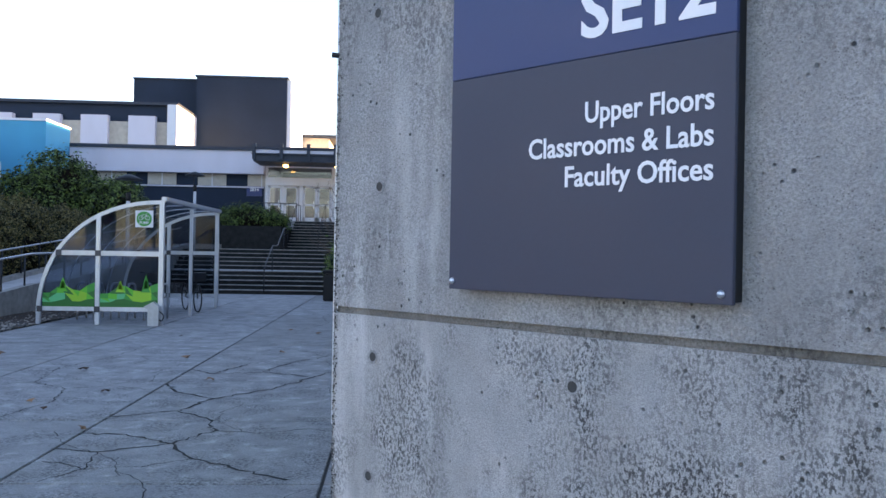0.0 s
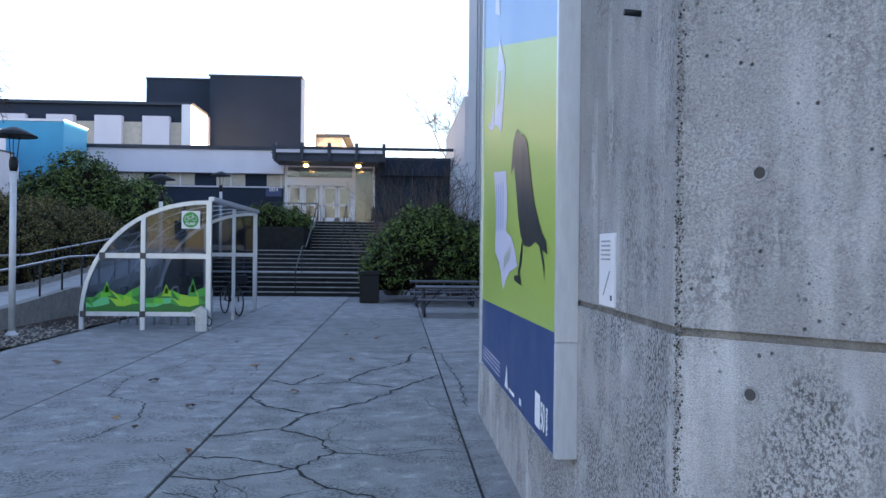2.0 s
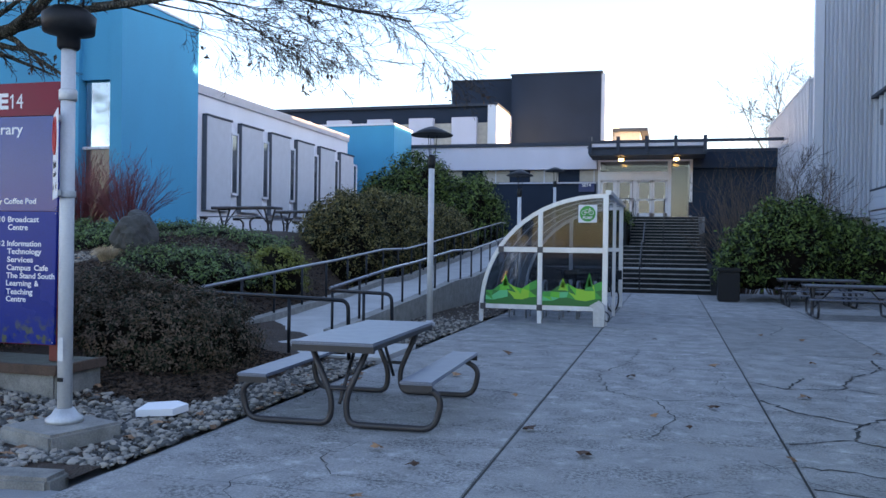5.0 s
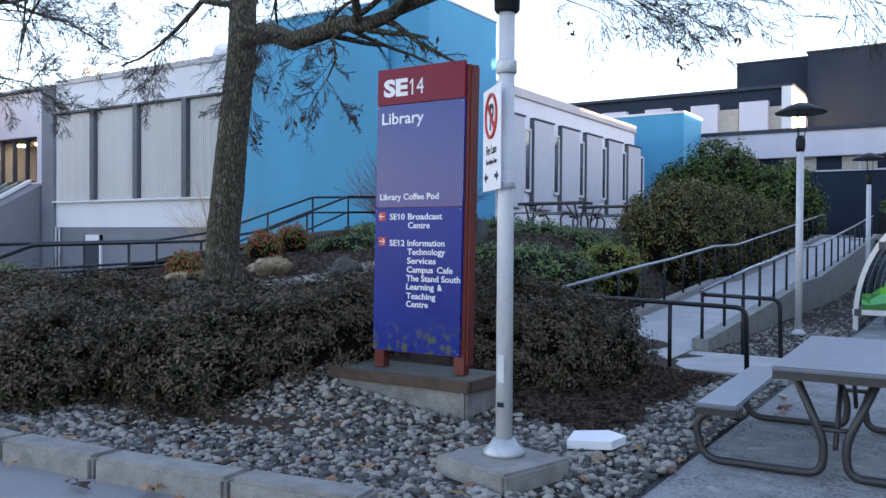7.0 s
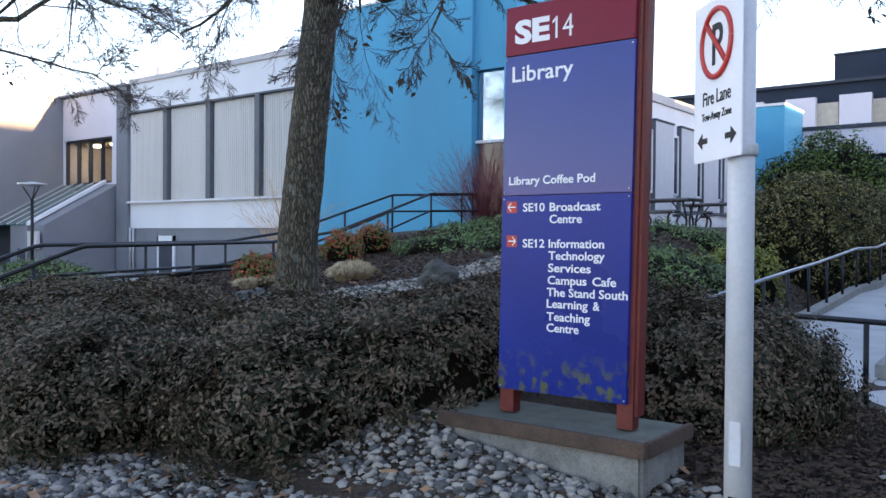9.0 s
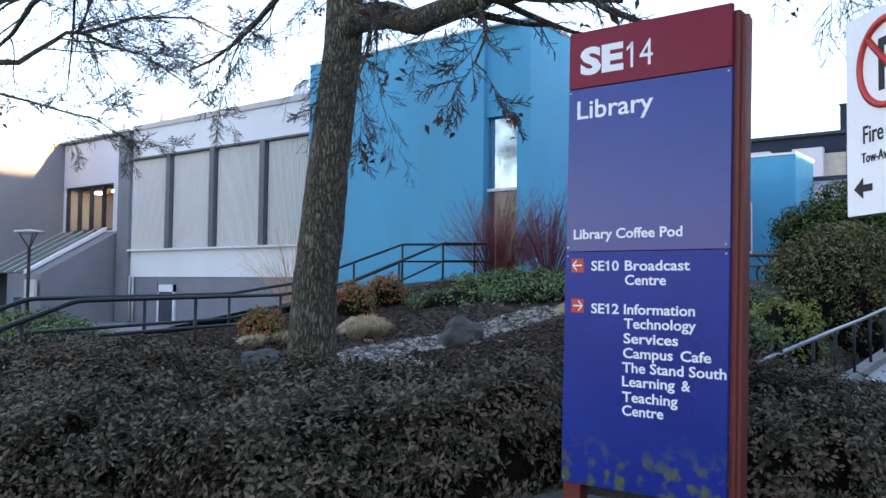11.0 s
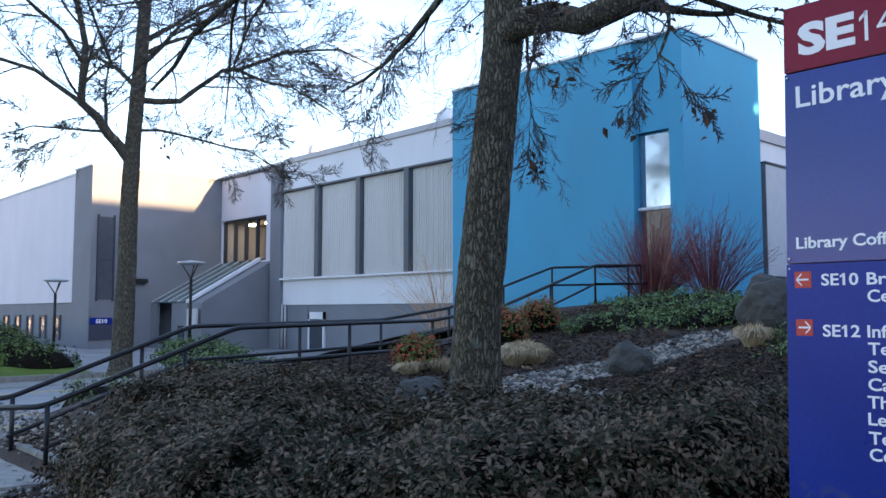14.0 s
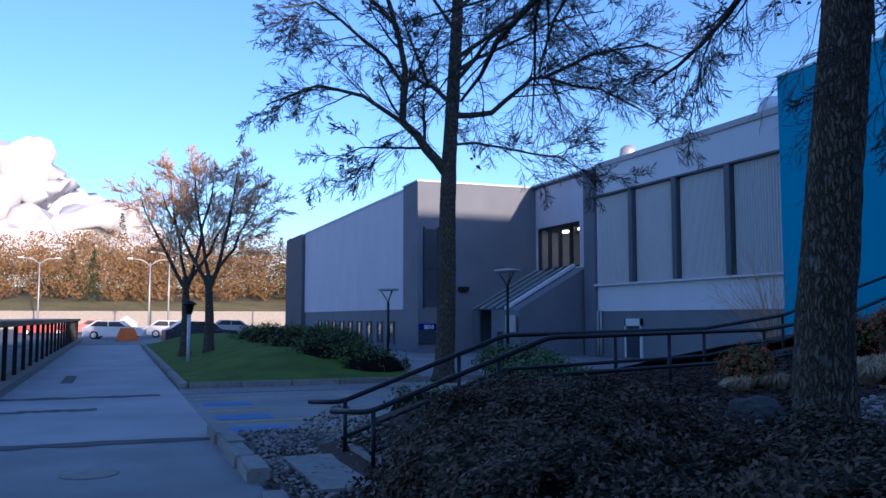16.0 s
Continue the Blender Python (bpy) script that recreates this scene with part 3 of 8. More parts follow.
part("glazing", boxes((GX, GX + 0.03, 10, GY - 0.02, 3.98, 11.7)), M_MIRRORGL, east, "mirrored curtain wall glazing")
# Front of the storey raised out of view for its shadow.
part("upper_glazing", boxes((GX, GX + 0.03, 22, 29.4, 11.9, 15.5)), M_MIRRORGL, east, "mirrored curtain wall glazing")
for k in range(37):
    y = GY - 0.1 - 0.75 * k
    part("mullion", boxes((GX - 0.07, GX, y - 0.05, y + 0.05, 3.98, 11.7)), M_METAL, east)
    if k % 3 == 1:
        part("vent_pane", boxes((GX - 0.05, GX, y - 0.66, y - 0.09, 6.5 if k % 2 else 8.0, 7.1 if k % 2 else 8.6)), M_WIN, east, "dark opening vent pane")
for z in (3.93, 7.68):
    part("transom", boxes((GX - 0.19, GX, 10, GY, z, z + 0.07 if z < 5 else z + 0.12)), M_TRIM, east)
# Unseen block added behind the walker only to cast shade on the plaza.
south = thing("south_building", (50, -20, 0), "unseen grey block added behind the walker to cast shade", "building")
part("wall", boxes((40, 62, -60, 24, -0.05, 18.7)), M_GREY, south)
part("parapet", boxes((39.9, 62, -60.1, 16.8, 18.7, 19.0)), M_FIN, south)
# Taller piece added to keep the parking-bay tree's crown in shade.
part("tall_wing", boxes((40, 62, 16.8, 24, 18.7, 22.3)), M_GREY, south)

# ---- concrete corner with the signs ----
conc = thing("concrete_corner", (1.5, 5, 0), "board-marked grey concrete corner wall with stains and tie holes", "wall", kind="structure")
cut = [(0.6, 2.69), (2.897, 0.183), (5.0, 0.183), (5.0, 8.75), (0.6, 8.75)]
inner = [(0.612, 2.695), (2.905, 0.195), (5.0, 0.195), (5.0, 8.74), (0.612, 8.74)]
part("lower_wall", prism(bmesh.new(), cut, 1.396, Matrix.Identity(4)), M_CONC_LOW, conc, "lower lift, heavily speckled with dark dirt")
part("pour_joint", prism(bmesh.new(), inner, 0.03, Matrix.Translation((0, 0, 1.394))), M_GROOVE, conc, "recessed dirty pour joint")
part("wall", prism(bmesh.new(), cut, 4.9, Matrix.Translation((0, 0, 1.422))), M_CONC, conc)
# broken aggregate along the arris
chips = random.Random(17)
V, Fc = [], []
for k in range(3000):
    z = chips.uniform(0.0, 3.4)
    if noise.noise((0, 0, z * 2.2)) < -0.12 and chips.random() < 0.7:
        continue
    u = chips.gauss(0, 0.009)
    p = Vector((0.6, 2.69, z)) + (Vector((0.6756, -0.7373, 0)) * u if u > 0 else Vector((0, -u, 0)))
    s = chips.choice((0.002, 0.0025, 0.003, 0.004, 0.006))
    b = len(V)
    for d in ((1, 0, 0), (-1, 0, 0), (0, 1, 0), (0, -1, 0), (0, 0, 1), (0, 0, -1)):
        V.append(tuple(p + Vector(d) * s * chips.uniform(0.6, 1.2)))
    Fc += [(b + i_, b + j_, b + k_) for i_ in (0, 1) for j_ in (2, 3) for k_ in (4, 5)]
tagged(raw("broken_edge", V, Fc, M_CHIP, conc), "crumbling dark aggregate along the arris", kind="stuff")

# ---- entrance doors, canopy, stairs ----
M_DOORW = material("white_door_paint", (0.7, 0.7, 0.72), 0.5, var=0.08)
M_WARM = lamp_material("warm_lamp_glass", (1.0, 0.62, 0.16), 3.0)
# Steps are near black, nosings and landings paler.
M_STEP = material("dark_step_concrete", (0.032, 0.032, 0.031), 0.95, var=0.5, scale=4, random_=0.2, spec=0.05)
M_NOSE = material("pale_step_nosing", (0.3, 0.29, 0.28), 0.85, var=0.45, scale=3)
M_HALL = material("lit_lobby", (0.25, 0.25, 0.26), 0.8)
part("lobby", boxes((-6.9, -1.6, 56, 56.3, 3, 6.9), (-6.9, -1.6, 49.4, 56, 3.0, 3.2), (-6.9, -1.6, 49.4, 56, 6.7, 6.9)), M_HALL, hall, "pale lobby behind the glazed doors")
part("lobby_side", boxes((-7.0, -6.8, 49.42, 56, 3, 6.9), (-1.75, -1.6, 49.42, 56, 3, 6.9)), M_HALL, hall)
for bar in ((-6.85, -6.7, 49.25, 49.4, 3.2, 6.45), (-5.9, -5.75, 49.25, 49.4, 3.2, 5.38), (-4.85, -4.65, 49.25, 49.4, 3.2, 5.38), (-2.95, -2.75, 49.25, 49.4, 3.2, 6.45), (-6.7, -2.95, 49.24, 49.41, 5.38, 5.85), (-6.85, -1.6, 49.26, 49.4, 6.45, 6.52), (-1.75, -1.6, 49.25, 49.4, 3.2, 6.45)):
    part("screen_bar", boxes(bar), M_DOORW, hall, "white painted door screen")
for x in (-6.68, -5.73, -4.63, -3.78):
    leaf = part("door", boxes((x, x + 0.12, 49.28, 49.36, 3.22, 5.36), (x + 0.7, x + 0.82, 49.28, 49.36, 3.22, 5.36), (x, x + 0.82, 49.28, 49.36, 3.22, 3.5), (x, x + 0.82, 49.28, 49.36, 5.24, 5.36), (x, x + 0.82, 49.28, 49.36, 4.2, 4.3)), M_DOORW, hall, "white glazed door leaf")
    part("pane", boxes((x + 0.12, x + 0.7, 49.31, 49.325, 3.5, 5.24)), M_GLASS, leaf)
    part("handle", boxes((x + 0.62, x + 0.66, 49.2, 49.28, 4.05, 4.5)), M_ALU, leaf)
part("side_glass", boxes((-2.75, -1.75, 49.31, 49.33, 3.2, 6.4)), M_GLASS, hall)
part("transom_glass", boxes((-6.7, -2.95, 49.31, 49.33, 5.86, 6.42)), M_GLASS, hall)
# Area lamp added without a fitting; it whitens the panes in place of reflections.
lobby_light = new("lobby_light", bpy.data.lights.new("lobby_light", "AREA"))
lobby_light.data.energy, lobby_light.data.size, lobby_light.data.color = 30, 3.0, (0.92, 0.97, 1.0)
lobby_light.matrix_world = look((-4.3, 52.5, 6.6), (-4.3, 52.5, 3))
part("wall_sign", boxes((-7.95, -7.05, 49.34, 49.4, 4.72, 5.3)), material("navy_sign", (0.03, 0.05, 0.16), 0.5), hall, "small dark blue building sign")
M_LETTER = material("white_lettering", (0.78, 0.78, 0.8), 0.5, var=0.05, bump=0)
t_bm = lettering("SE14", 0.26, 0.01, 0.006)
t_bm.transform(Matrix.Translation((-7.75, 49.33, 5.02)))
part("letters", t_bm, M_LETTER, hall)
part("round_sign_board", boxes((-1.8, -1.2, 48.9, 48.96, 3.35, 4.1)), M_CHAR, hall)
canopy = thing("entrance_canopy", (-4, 47, 6.5), "dark steel entrance canopy with pale clerestory panels", "canopy")
part("roof", boxes((-7.1, -1.0, 46.4, 49.0, 6.5, 6.88)), M_TRIM, canopy)
part("beam", boxes((-7.2, 3.0, 46.3, 46.5, 7.15, 7.3), (-7.2, -1.0, 46.3, 46.4, 6.88, 6.95)), M_TRIM, canopy)
for k in range(5):
    x = -7.05 + k * 1.5
    part("upright", boxes((x - 0.09, x + 0.09, 46.25, 46.6, 6.6, 7.5)), M_TRIM, canopy)
    if k < 4:
        part("clerestory_panel", boxes((x + 0.1, x + 1.4, 46.35, 46.4, 6.96, 7.14)), M_LILAC, canopy)
for x in (-5.45, -2.5):
    lamp = thing("canopy_lamp", (x, 47.6, 6.4), "round lit ceiling lamp under the entrance canopy", "lamp", "canopy lamps")
    part("globe", lathe(bmesh.new(), [(0.05, 6.28), (0.13, 6.32), (0.15, 6.39), (0.1, 6.46)], x, 47.6, 14), M_WARM, lamp)
    part("rim", lathe(bmesh.new(), [(0.21, 6.44), (0.23, 6.47), (0.23, 6.5), (0.1, 6.51)], x, 47.6, 14), M_TRIM, lamp)

stairs = thing("plaza_stairs", (-4, 32, 0), "wide dark concrete stairs with pale nosings in three flights", "stairs", kind="structure")


def flight(x0, x1, y0, z0, count, rise, going):
    for k in range(count):
        y, z = y0 + k * going, z0 + k * rise
        last = k == count - 1
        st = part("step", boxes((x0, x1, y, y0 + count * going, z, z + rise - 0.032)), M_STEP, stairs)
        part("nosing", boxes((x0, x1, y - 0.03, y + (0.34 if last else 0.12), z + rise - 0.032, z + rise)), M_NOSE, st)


flight(-8.6, -1.45, 29.45, 0.0, 5, 0.16, 0.34)
part("landing", boxes((-8.6, -1.45, 31.14, 33.0, 0, 0.795)), M_NOSE, stairs)
flight(-8.6, -1.45, 32.6, 0.8, 5, 0.16, 0.34)
part("landing", boxes((-8.6, -1.45, 34.3, 46.5, 0, 1.595)), M_NOSE, stairs)
flight(-4.75, -1.35, 43.2, 1.6, 10, 0.16, 0.36)
part("landing", boxes((-8.6, -1.0, 46.8, 49.4, 0, 3.2)), M_NOSE, stairs)
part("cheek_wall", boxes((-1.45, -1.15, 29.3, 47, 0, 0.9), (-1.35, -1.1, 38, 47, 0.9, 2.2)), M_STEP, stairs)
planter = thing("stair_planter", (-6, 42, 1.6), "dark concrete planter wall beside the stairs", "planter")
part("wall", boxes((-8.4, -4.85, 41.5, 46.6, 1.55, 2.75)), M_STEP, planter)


def rail_run(name, points, posts, label, mat=M_RAIL, top=None, r=0.022, group=""):
    """A handrail along points, with posts down to the given heights."""
    ob = thing(name, (points[0][0], points[0][1], posts[0][2] if posts else 0), label, "handrail", group)
    part("rail", tube(bmesh.new(), rounded(points, 0.12), r, 8), top or mat, ob)
    for x, y, z0, z1 in posts:
        part("post", tube(bmesh.new(), [(x, y, z0), (x, y, z1)], r * 0.9, 8), mat, ob)
    return ob


rail_run("stair_handrail", [(-3.75, 29.2, 0.1), (-3.75, 29.25, 0.95), (-3.75, 31.2, 1.75), (-3.75, 32.5, 1.75), (-3.75, 34.4, 2.5), (-3.75, 35, 2.5)], [(-3.75, 31.2, 0.8, 1.75), (-3.75, 34.4, 1.6, 2.5)], "black steel handrail in the middle of the stairs")
rail_run("stair_handrail", [(-3.1, 43.0, 1.6), (-3.1, 43.0, 2.5), (-3.1, 46.8, 4.15), (-3.1, 47.4, 4.15)], [(-3.1, 44.9, 2.4, 3.33), (-3.1, 47.0, 3.2, 4.15)], "black steel handrail on the upper flight")
rail_run("stair_handrail", [(-4.7, 43.0, 2.5), (-4.7, 46.8, 4.15), (-4.7, 48.9, 4.15)], [(-4.7, 43.0, 1.6, 2.5), (-4.7, 46.8, 3.2, 4.15), (-4.7, 48.8, 3.2, 4.15)], "black steel handrail on the upper flight")
rail_run("landing_guard", [(-8.4, 46.9, 4.2), (-4.7, 46.9, 4.2)], [(-8.3 + 0.45 * k, 46.9, 3.2, 4.2) for k in range(8)], "black steel guard rail on the entrance landing")

bin_ = thing("litter_bin", (-1.1, 26.3, 0), "black square litter bin beside the stairs", "bin")
part("body", boxes((-1.4, -0.8, 26.0, 26.6, 0.0, 0.86), bevel=0.03), M_BLACK, bin_)
part("lid", boxes((-1.43, -0.77, 25.97, 26.63, 0.87, 0.98), bevel=0.03), M_BLACK, bin_)

# ---- ramp with rails ----
M_RAMP = material("ramp_concrete", (0.42, 0.415, 0.405), 0.85, var=0.3, scale=2, fine=110)


def ramp_z(y):
    return float(np.interp(y, [10, 12.5, 17, 20, 22, 28, 35, 44], [0.0, 0.02, 0.28, 0.5, 0.52, 1.0, 1.6, 1.62]))


ramp = thing("ramp", (-8.7, 20, 0), "pale concrete access ramp with kerb walls", "ramp", kind="structure")
yy = [10.85, 12.5, 17, 20, 22, 28, 35, 44]
for name, x0, x1, lift in (("slab", -9.6, -7.95, 0.0), ("kerb_wall", -7.98, -7.76, 0.14), ("kerb_wall", -9.78, -9.58, 0.12)):
    bm = bmesh.new()
    ys_ = [v for v in yy if name == "slab" or x0 < -9 or v >= 12.5]
    ring = [[bm.verts.new((x, y, z)) for x, z in ((x0, -0.2), (x1, -0.2), (x1, ramp_z(y) + lift + 0.05), (x0, ramp_z(y) + lift + 0.05))] for y in ys_]
    for a, b in zip(ring, ring[1:]):
        for k in range(4):
            bm.faces.new((a[k], a[(k + 1) % 4], b[(k + 1) % 4], b[k]))
    bm.faces.new(ring[0])
    bm.faces.new(ring[-1][::-1])
    part(name, bm, M_RAMP if name == "slab" else M_KERB, ramp)
part("entry_slab", boxes((-7.97, -6.45, 10.85, 12.45, -0.05, 0.05)), M_RAMP, ramp)


def ramp_rail(x, y0, y1, label):
    ys_ = [y0] + [v for v in (15.5, 17, 20, 22, 28, 35) if y0 < v < y1] + [y1]
    pts = [(x, y, ramp_z(y) + 0.86 + (0.05 if y > y0 else -0.02)) for y in ys_]
    posts = []
    y = y0 + 0.1
    while y < y1:
        posts.append((x, y, ramp_z(y), ramp_z(y) + 0.88))
        y += 1.18
    return rail_run("ramp_handrail", pts, posts, label, M_RAIL, M_SHINE, 0.026, "ramp handrails")


ramp_rail(-7.86, 12.46, 34, "handrail worn bright on top along the ramp")
ramp_rail(-9.66, 11.7, 36, "handrail worn bright on top along the upper side of the ramp")
rail_run("entry_rail", [(-10.0, 10.95, 0.86), (-6.88, 10.76, 0.8), (-6.86, 10.76, 0.0)], [(-8.6, 10.87, 0.0, 0.82), (-7.75, 10.8, 0.0, 0.8)], "black looped rail at the foot of the ramp", r=0.028, group="entry rails")
rail_run("entry_rail", [(-7.86, 12.5, 0.82), (-6.84, 12.43, 0.8), (-6.82, 12.43, 0.0)], [(-7.3, 12.46, 0.0, 0.8)], "black looped rail at the foot of the ramp", r=0.028, group="entry rails")

# ---- bicycle shelter ----
M_FRAMEDK = material("dark_bracket_steel", (0.08, 0.08, 0.09), 0.5, metal=0.5)
shelter = thing("bicycle_shelter", (-5.2, 19.8, 0), "curved aluminium bicycle shelter with smoked panels", "shelter")
X0, X1, ZT, ZB = -6.5, -3.95, 2.58, 0.32


def arch(u):
    """The curved edge: u from 0 at the low side to 1 at the top."""
    a = u * math.pi / 2
    return (X1 - (X1 - X0) * math.cos(a) ** 0.92, ZB - 0.1 + (ZT - ZB + 0.1) * math.sin(a) ** 0.95)


ARCH = [arch(k / 16) for k in range(17)]


def arch_x(z):
    return float(np.interp(z, [p[1] for p in ARCH], [p[0] for p in ARCH]))


def arch_z(x):
    return float(np.interp(x, [p[0] for p in ARCH], [p[1] for p in ARCH]))


for y in (17.1, 22.5):
    outer, inner_ = [], []
    for i, (x, z) in enumerate(ARCH):
        (xa, za), (xb, zb) = ARCH[max(0, i - 1)], ARCH[min(16, i + 1)]
        d = Vector((xb - xa, 0, zb - za)).normalized()
        outer.append((x - d.z * 0.018, z + d.x * 0.018))
        inner_.append((x + d.z * 0.06, z - d.x * 0.06))
    bm = prism(bmesh.new(), outer + inner_[::-1], 0.08, Matrix(((1, 0, 0, 0), (0, 0, 1, y - 0.04), (0, 1, 0, 0), (0, 0, 0, 1))))
    part("arch", bm, M_ALU, shelter)
    part("leg", boxes((X0 - 0.02, X0 + 0.06, y - 0.035, y + 0.035, 0, 0.34), bevel=0.006), M_ALU, shelter)
    part("mid_post", boxes((-5.33, -5.24, y - 0.045, y + 0.035, 0, arch_z(-5.28)), bevel=0.006), M_ALU, shelter)
    part("corner_post", boxes((X1 - 0.1, X1, y - 0.05, y + 0.05, 0, ZT), bevel=0.008), M_ALU, shelter)
    part("mid_rail", boxes((arch_x(1.48), X1 - 0.1, y - 0.035, y + 0.03, 1.43, 1.53), bevel=0.006), M_ALU, shelter)
    part("low_rail", boxes((X0, X1 - 0.1, y - 0.04, y + 0.035, ZB - 0.04, ZB + 0.05), bevel=0.006), M_ALU, shelter)
    for zz, xx in ((1.48, arch_x(1.48) + 0.08), (1.48, -5.285), (ZB, X0 + 0.06), (ZB, -5.285)):
        part("bracket", boxes((xx - 0.055, xx + 0.055, y - 0.06, y - 0.036, zz - 0.06, zz + 0.06), bevel=0.004), M_FRAMEDK, shelter, "dark bracket plate")
    outline = [(X0 + 0.05, ZB)] + [(x + 0.02, z - 0.03) for x, z in ARCH[1:]] + [(X1 - 0.05, ZB)]
    bm = prism(bmesh.new(), outline, 0.008, Matrix(((1, 0, 0, 0), (0, 0, 1, y - 0.004), (0, 1, 0, 0), (0, 0, 0, 1))))
    part("end_panel", bm, M_SMOKE, shelter, "smoked see-through panel")
part("side_post", boxes((X1 - 0.07, X1, 19.5, 19.58, 0, ZT - 0.05), bevel=0.008), M_ALU, shelter)
part("eaves_beam", boxes((X1 - 0.06, X1 + 0.05, 17.05, 22.55, ZT, ZT + 0.09), bevel=0.01), M_ALU, shelter)
part("sill_beam", boxes((X0 - 0.04, X0 + 0.06, 17.15, 22.45, ZB - 0.03, ZB + 0.05)), M_ALU, shelter)
bm = bmesh.new()
ra = [bm.verts.new((x, 17.12, z + 0.02)) for x, z in ARCH]
rb = [bm.verts.new((x, 22.48, z + 0.02)) for x, z in ARCH]
for k in range(16):
    bm.faces.new((ra[k], ra[k + 1], rb[k + 1], rb[k])).smooth = True
bmesh.ops.solidify(bm, geom=bm.faces[:], thickness=0.006)
part("curved_roof", bm, M_SMOKE, shelter, "smoked curved roof sheet")
for y in (18.45, 19.8, 21.15):
    part("rib", tube(bmesh.new(), [(x + 0.02, y, z - 0.02) for x, z in ARCH], 0.011, 6), M_ALU, shelter)
# green faceted hills printed on the lower panels
GREENS = [material("print_green_" + n, c, 0.4, var=0.06, bump=0) for n, c in (("deep", (0.006, 0.15, 0.025)), ("mid", (0.012, 0.3, 0.04)), ("bright", (0.07, 0.48, 0.03)), ("lime", (0.25, 0.56, 0.03)), ("mint", (0.06, 0.48, 0.2)))]
rng = random.Random(4)
for xa, xb in ((arch_x(0.5) + 0.1, -5.34), (-5.23, X1 - 0.1)):
    cols, rows_ = 7, 3
    grid = {}
    for i in range(cols + 1):
        x = xa + (xb - xa) * i / cols
        top = 0.62 + 0.16 * math.sin(i / cols * 5.2 - 0.4) ** 2 + 0.1 * i / cols
        for j in range(rows_ + 1):
            jit = 0.04 if 0 < i < cols and 0 < j < rows_ else 0
            grid[i, j] = (x + rng.uniform(-jit, jit), ZB + 0.05 + (top - ZB - 0.05) * j / rows_ + rng.uniform(-jit, jit) * 0.6)
    for i in range(cols):
        for j in range(rows_):
            for tri_ in (((i, j), (i + 1, j), (i, j + 1)), ((i + 1, j), (i + 1, j + 1), (i, j + 1))):
                mid_ = sum(grid[k][0] for k in tri_) / 3
                u = (mid_ - xa) / (xb - xa)
                pick = 0 if j == 0 else (rng.choice((2, 3, 3)) if 0.5 < u < 0.85 and j > 0 else rng.choice((1, 4, 4, 2)) if u < 0.4 and j == 1 else rng.choice((0, 1, 1, 2)))
                bm = bmesh.new()
                vs = [bm.verts.new((grid[k][0], 17.062 - 0.0, grid[k][1])) for k in tri_]
                bm.faces.new(vs)
                part("print_facet", bm, GREENS[pick], shelter)
for cx, h, tone in ((-5.98, 0.16, 2), (-4.82, 0.13, 3), (-4.3, 0.2, 1)):
    for k in range(3):
        bm = bmesh.new()
        w, z0 = 0.1 - 0.022 * k, 0.68 + h * 0.42 * k
        vs = [bm.verts.new((cx + dx * w, 17.058, z0 + dz * h)) for dx, dz in ((-1, 0), (1, 0), (0.25, 0.75), (0, 1), (-0.3, 0.7))]
        bm.faces.new(vs)
        part("print_tree", bm, GREENS[tone], shelter)
sign = thing("pump_sign", (-4.35, 17.06, 2.2), "white square sign with a green disc on the shelter panel", "sign")
part("board", boxes((-4.53, -4.17, 17.03, 17.055, 2.03, 2.38)), M_LETTER, sign)
bm = bmesh.new()
bmesh.ops.create_circle(bm, cap_ends=True, radius=0.155, segments=28, matrix=Matrix.Translation((-4.35, 17.026, 2.205)) @ pose(0, 0, 0, 90))
part("disc", bm, GREENS[1], sign, "green disc")
bm = bmesh.new()
for x in (-4.42, -4.28):
    tube(bm, [(x + 0.045 * math.cos(a), 17.02, 2.225 + 0.045 * math.sin(a)) for a in np.linspace(0, 2 * math.pi, 15)], 0.006, 4)
tube(bm, [(-4.42, 17.02, 2.225), (-4.38, 17.02, 2.29), (-4.31, 17.02, 2.285), (-4.35, 17.02, 2.225), (-4.42, 17.02, 2.225)], 0.006, 4)
tube(bm, [(-4.28, 17.02, 2.225), (-4.315, 17.02, 2.31), (-4.29, 17.02, 2.315)], 0.006, 4)
part("bicycle_mark", bm, M_LETTER, sign)
t_bm = lettering("PUMP", 0.075, 0.004, 0.002, align="CENTER")
t_bm.transform(Matrix.Translation((-4.35, 17.02, 2.1)))
part("letters", t_bm, M_LETTER, sign)
pump = thing("repair_post", (-4.05, 16.98, 0), "galvanised bicycle pump post at the shelter corner", "bike pump")
part("body", prism(bmesh.new(), [(-4.2, 0), (-3.98, 0), (-3.98, 0.4), (-4.1, 0.5), (-4.28, 0.4), (-4.2, 0.34)], 0.16, Matrix(((1, 0, 0, 0), (0, 0, 1, 16.86), (0, 1, 0, 0), (0, 0, 0, 1)))), M_GALV, pump)
part("hose", tube(bmesh.new(), rounded([(-3.98, 16.93, 0.3), (-3.88, 16.93, 0.22), (-3.92, 16.9, 0.1), (-3.98, 16.93, 0.12)], 0.06), 0.012, 6), M_BLACK, pump)
for k in range(6):
    rack = thing("bike_rack", (-6.1 + 0.36 * k, 18.6, 0), "plain steel bicycle stand under the shelter", "bike rack", "bike racks")
    x = -6.1 + 0.36 * k
    part("hoop", tube(bmesh.new(), rounded([(x, 18.2, 0), (x, 18.2, 0.8), (x, 18.75, 0.8), (x, 18.75, 0)], 0.18), 0.024, 8), M_GALV, rack)

M_RUBBER = material("tyre_rubber", (0.012, 0.012, 0.013), 0.8)


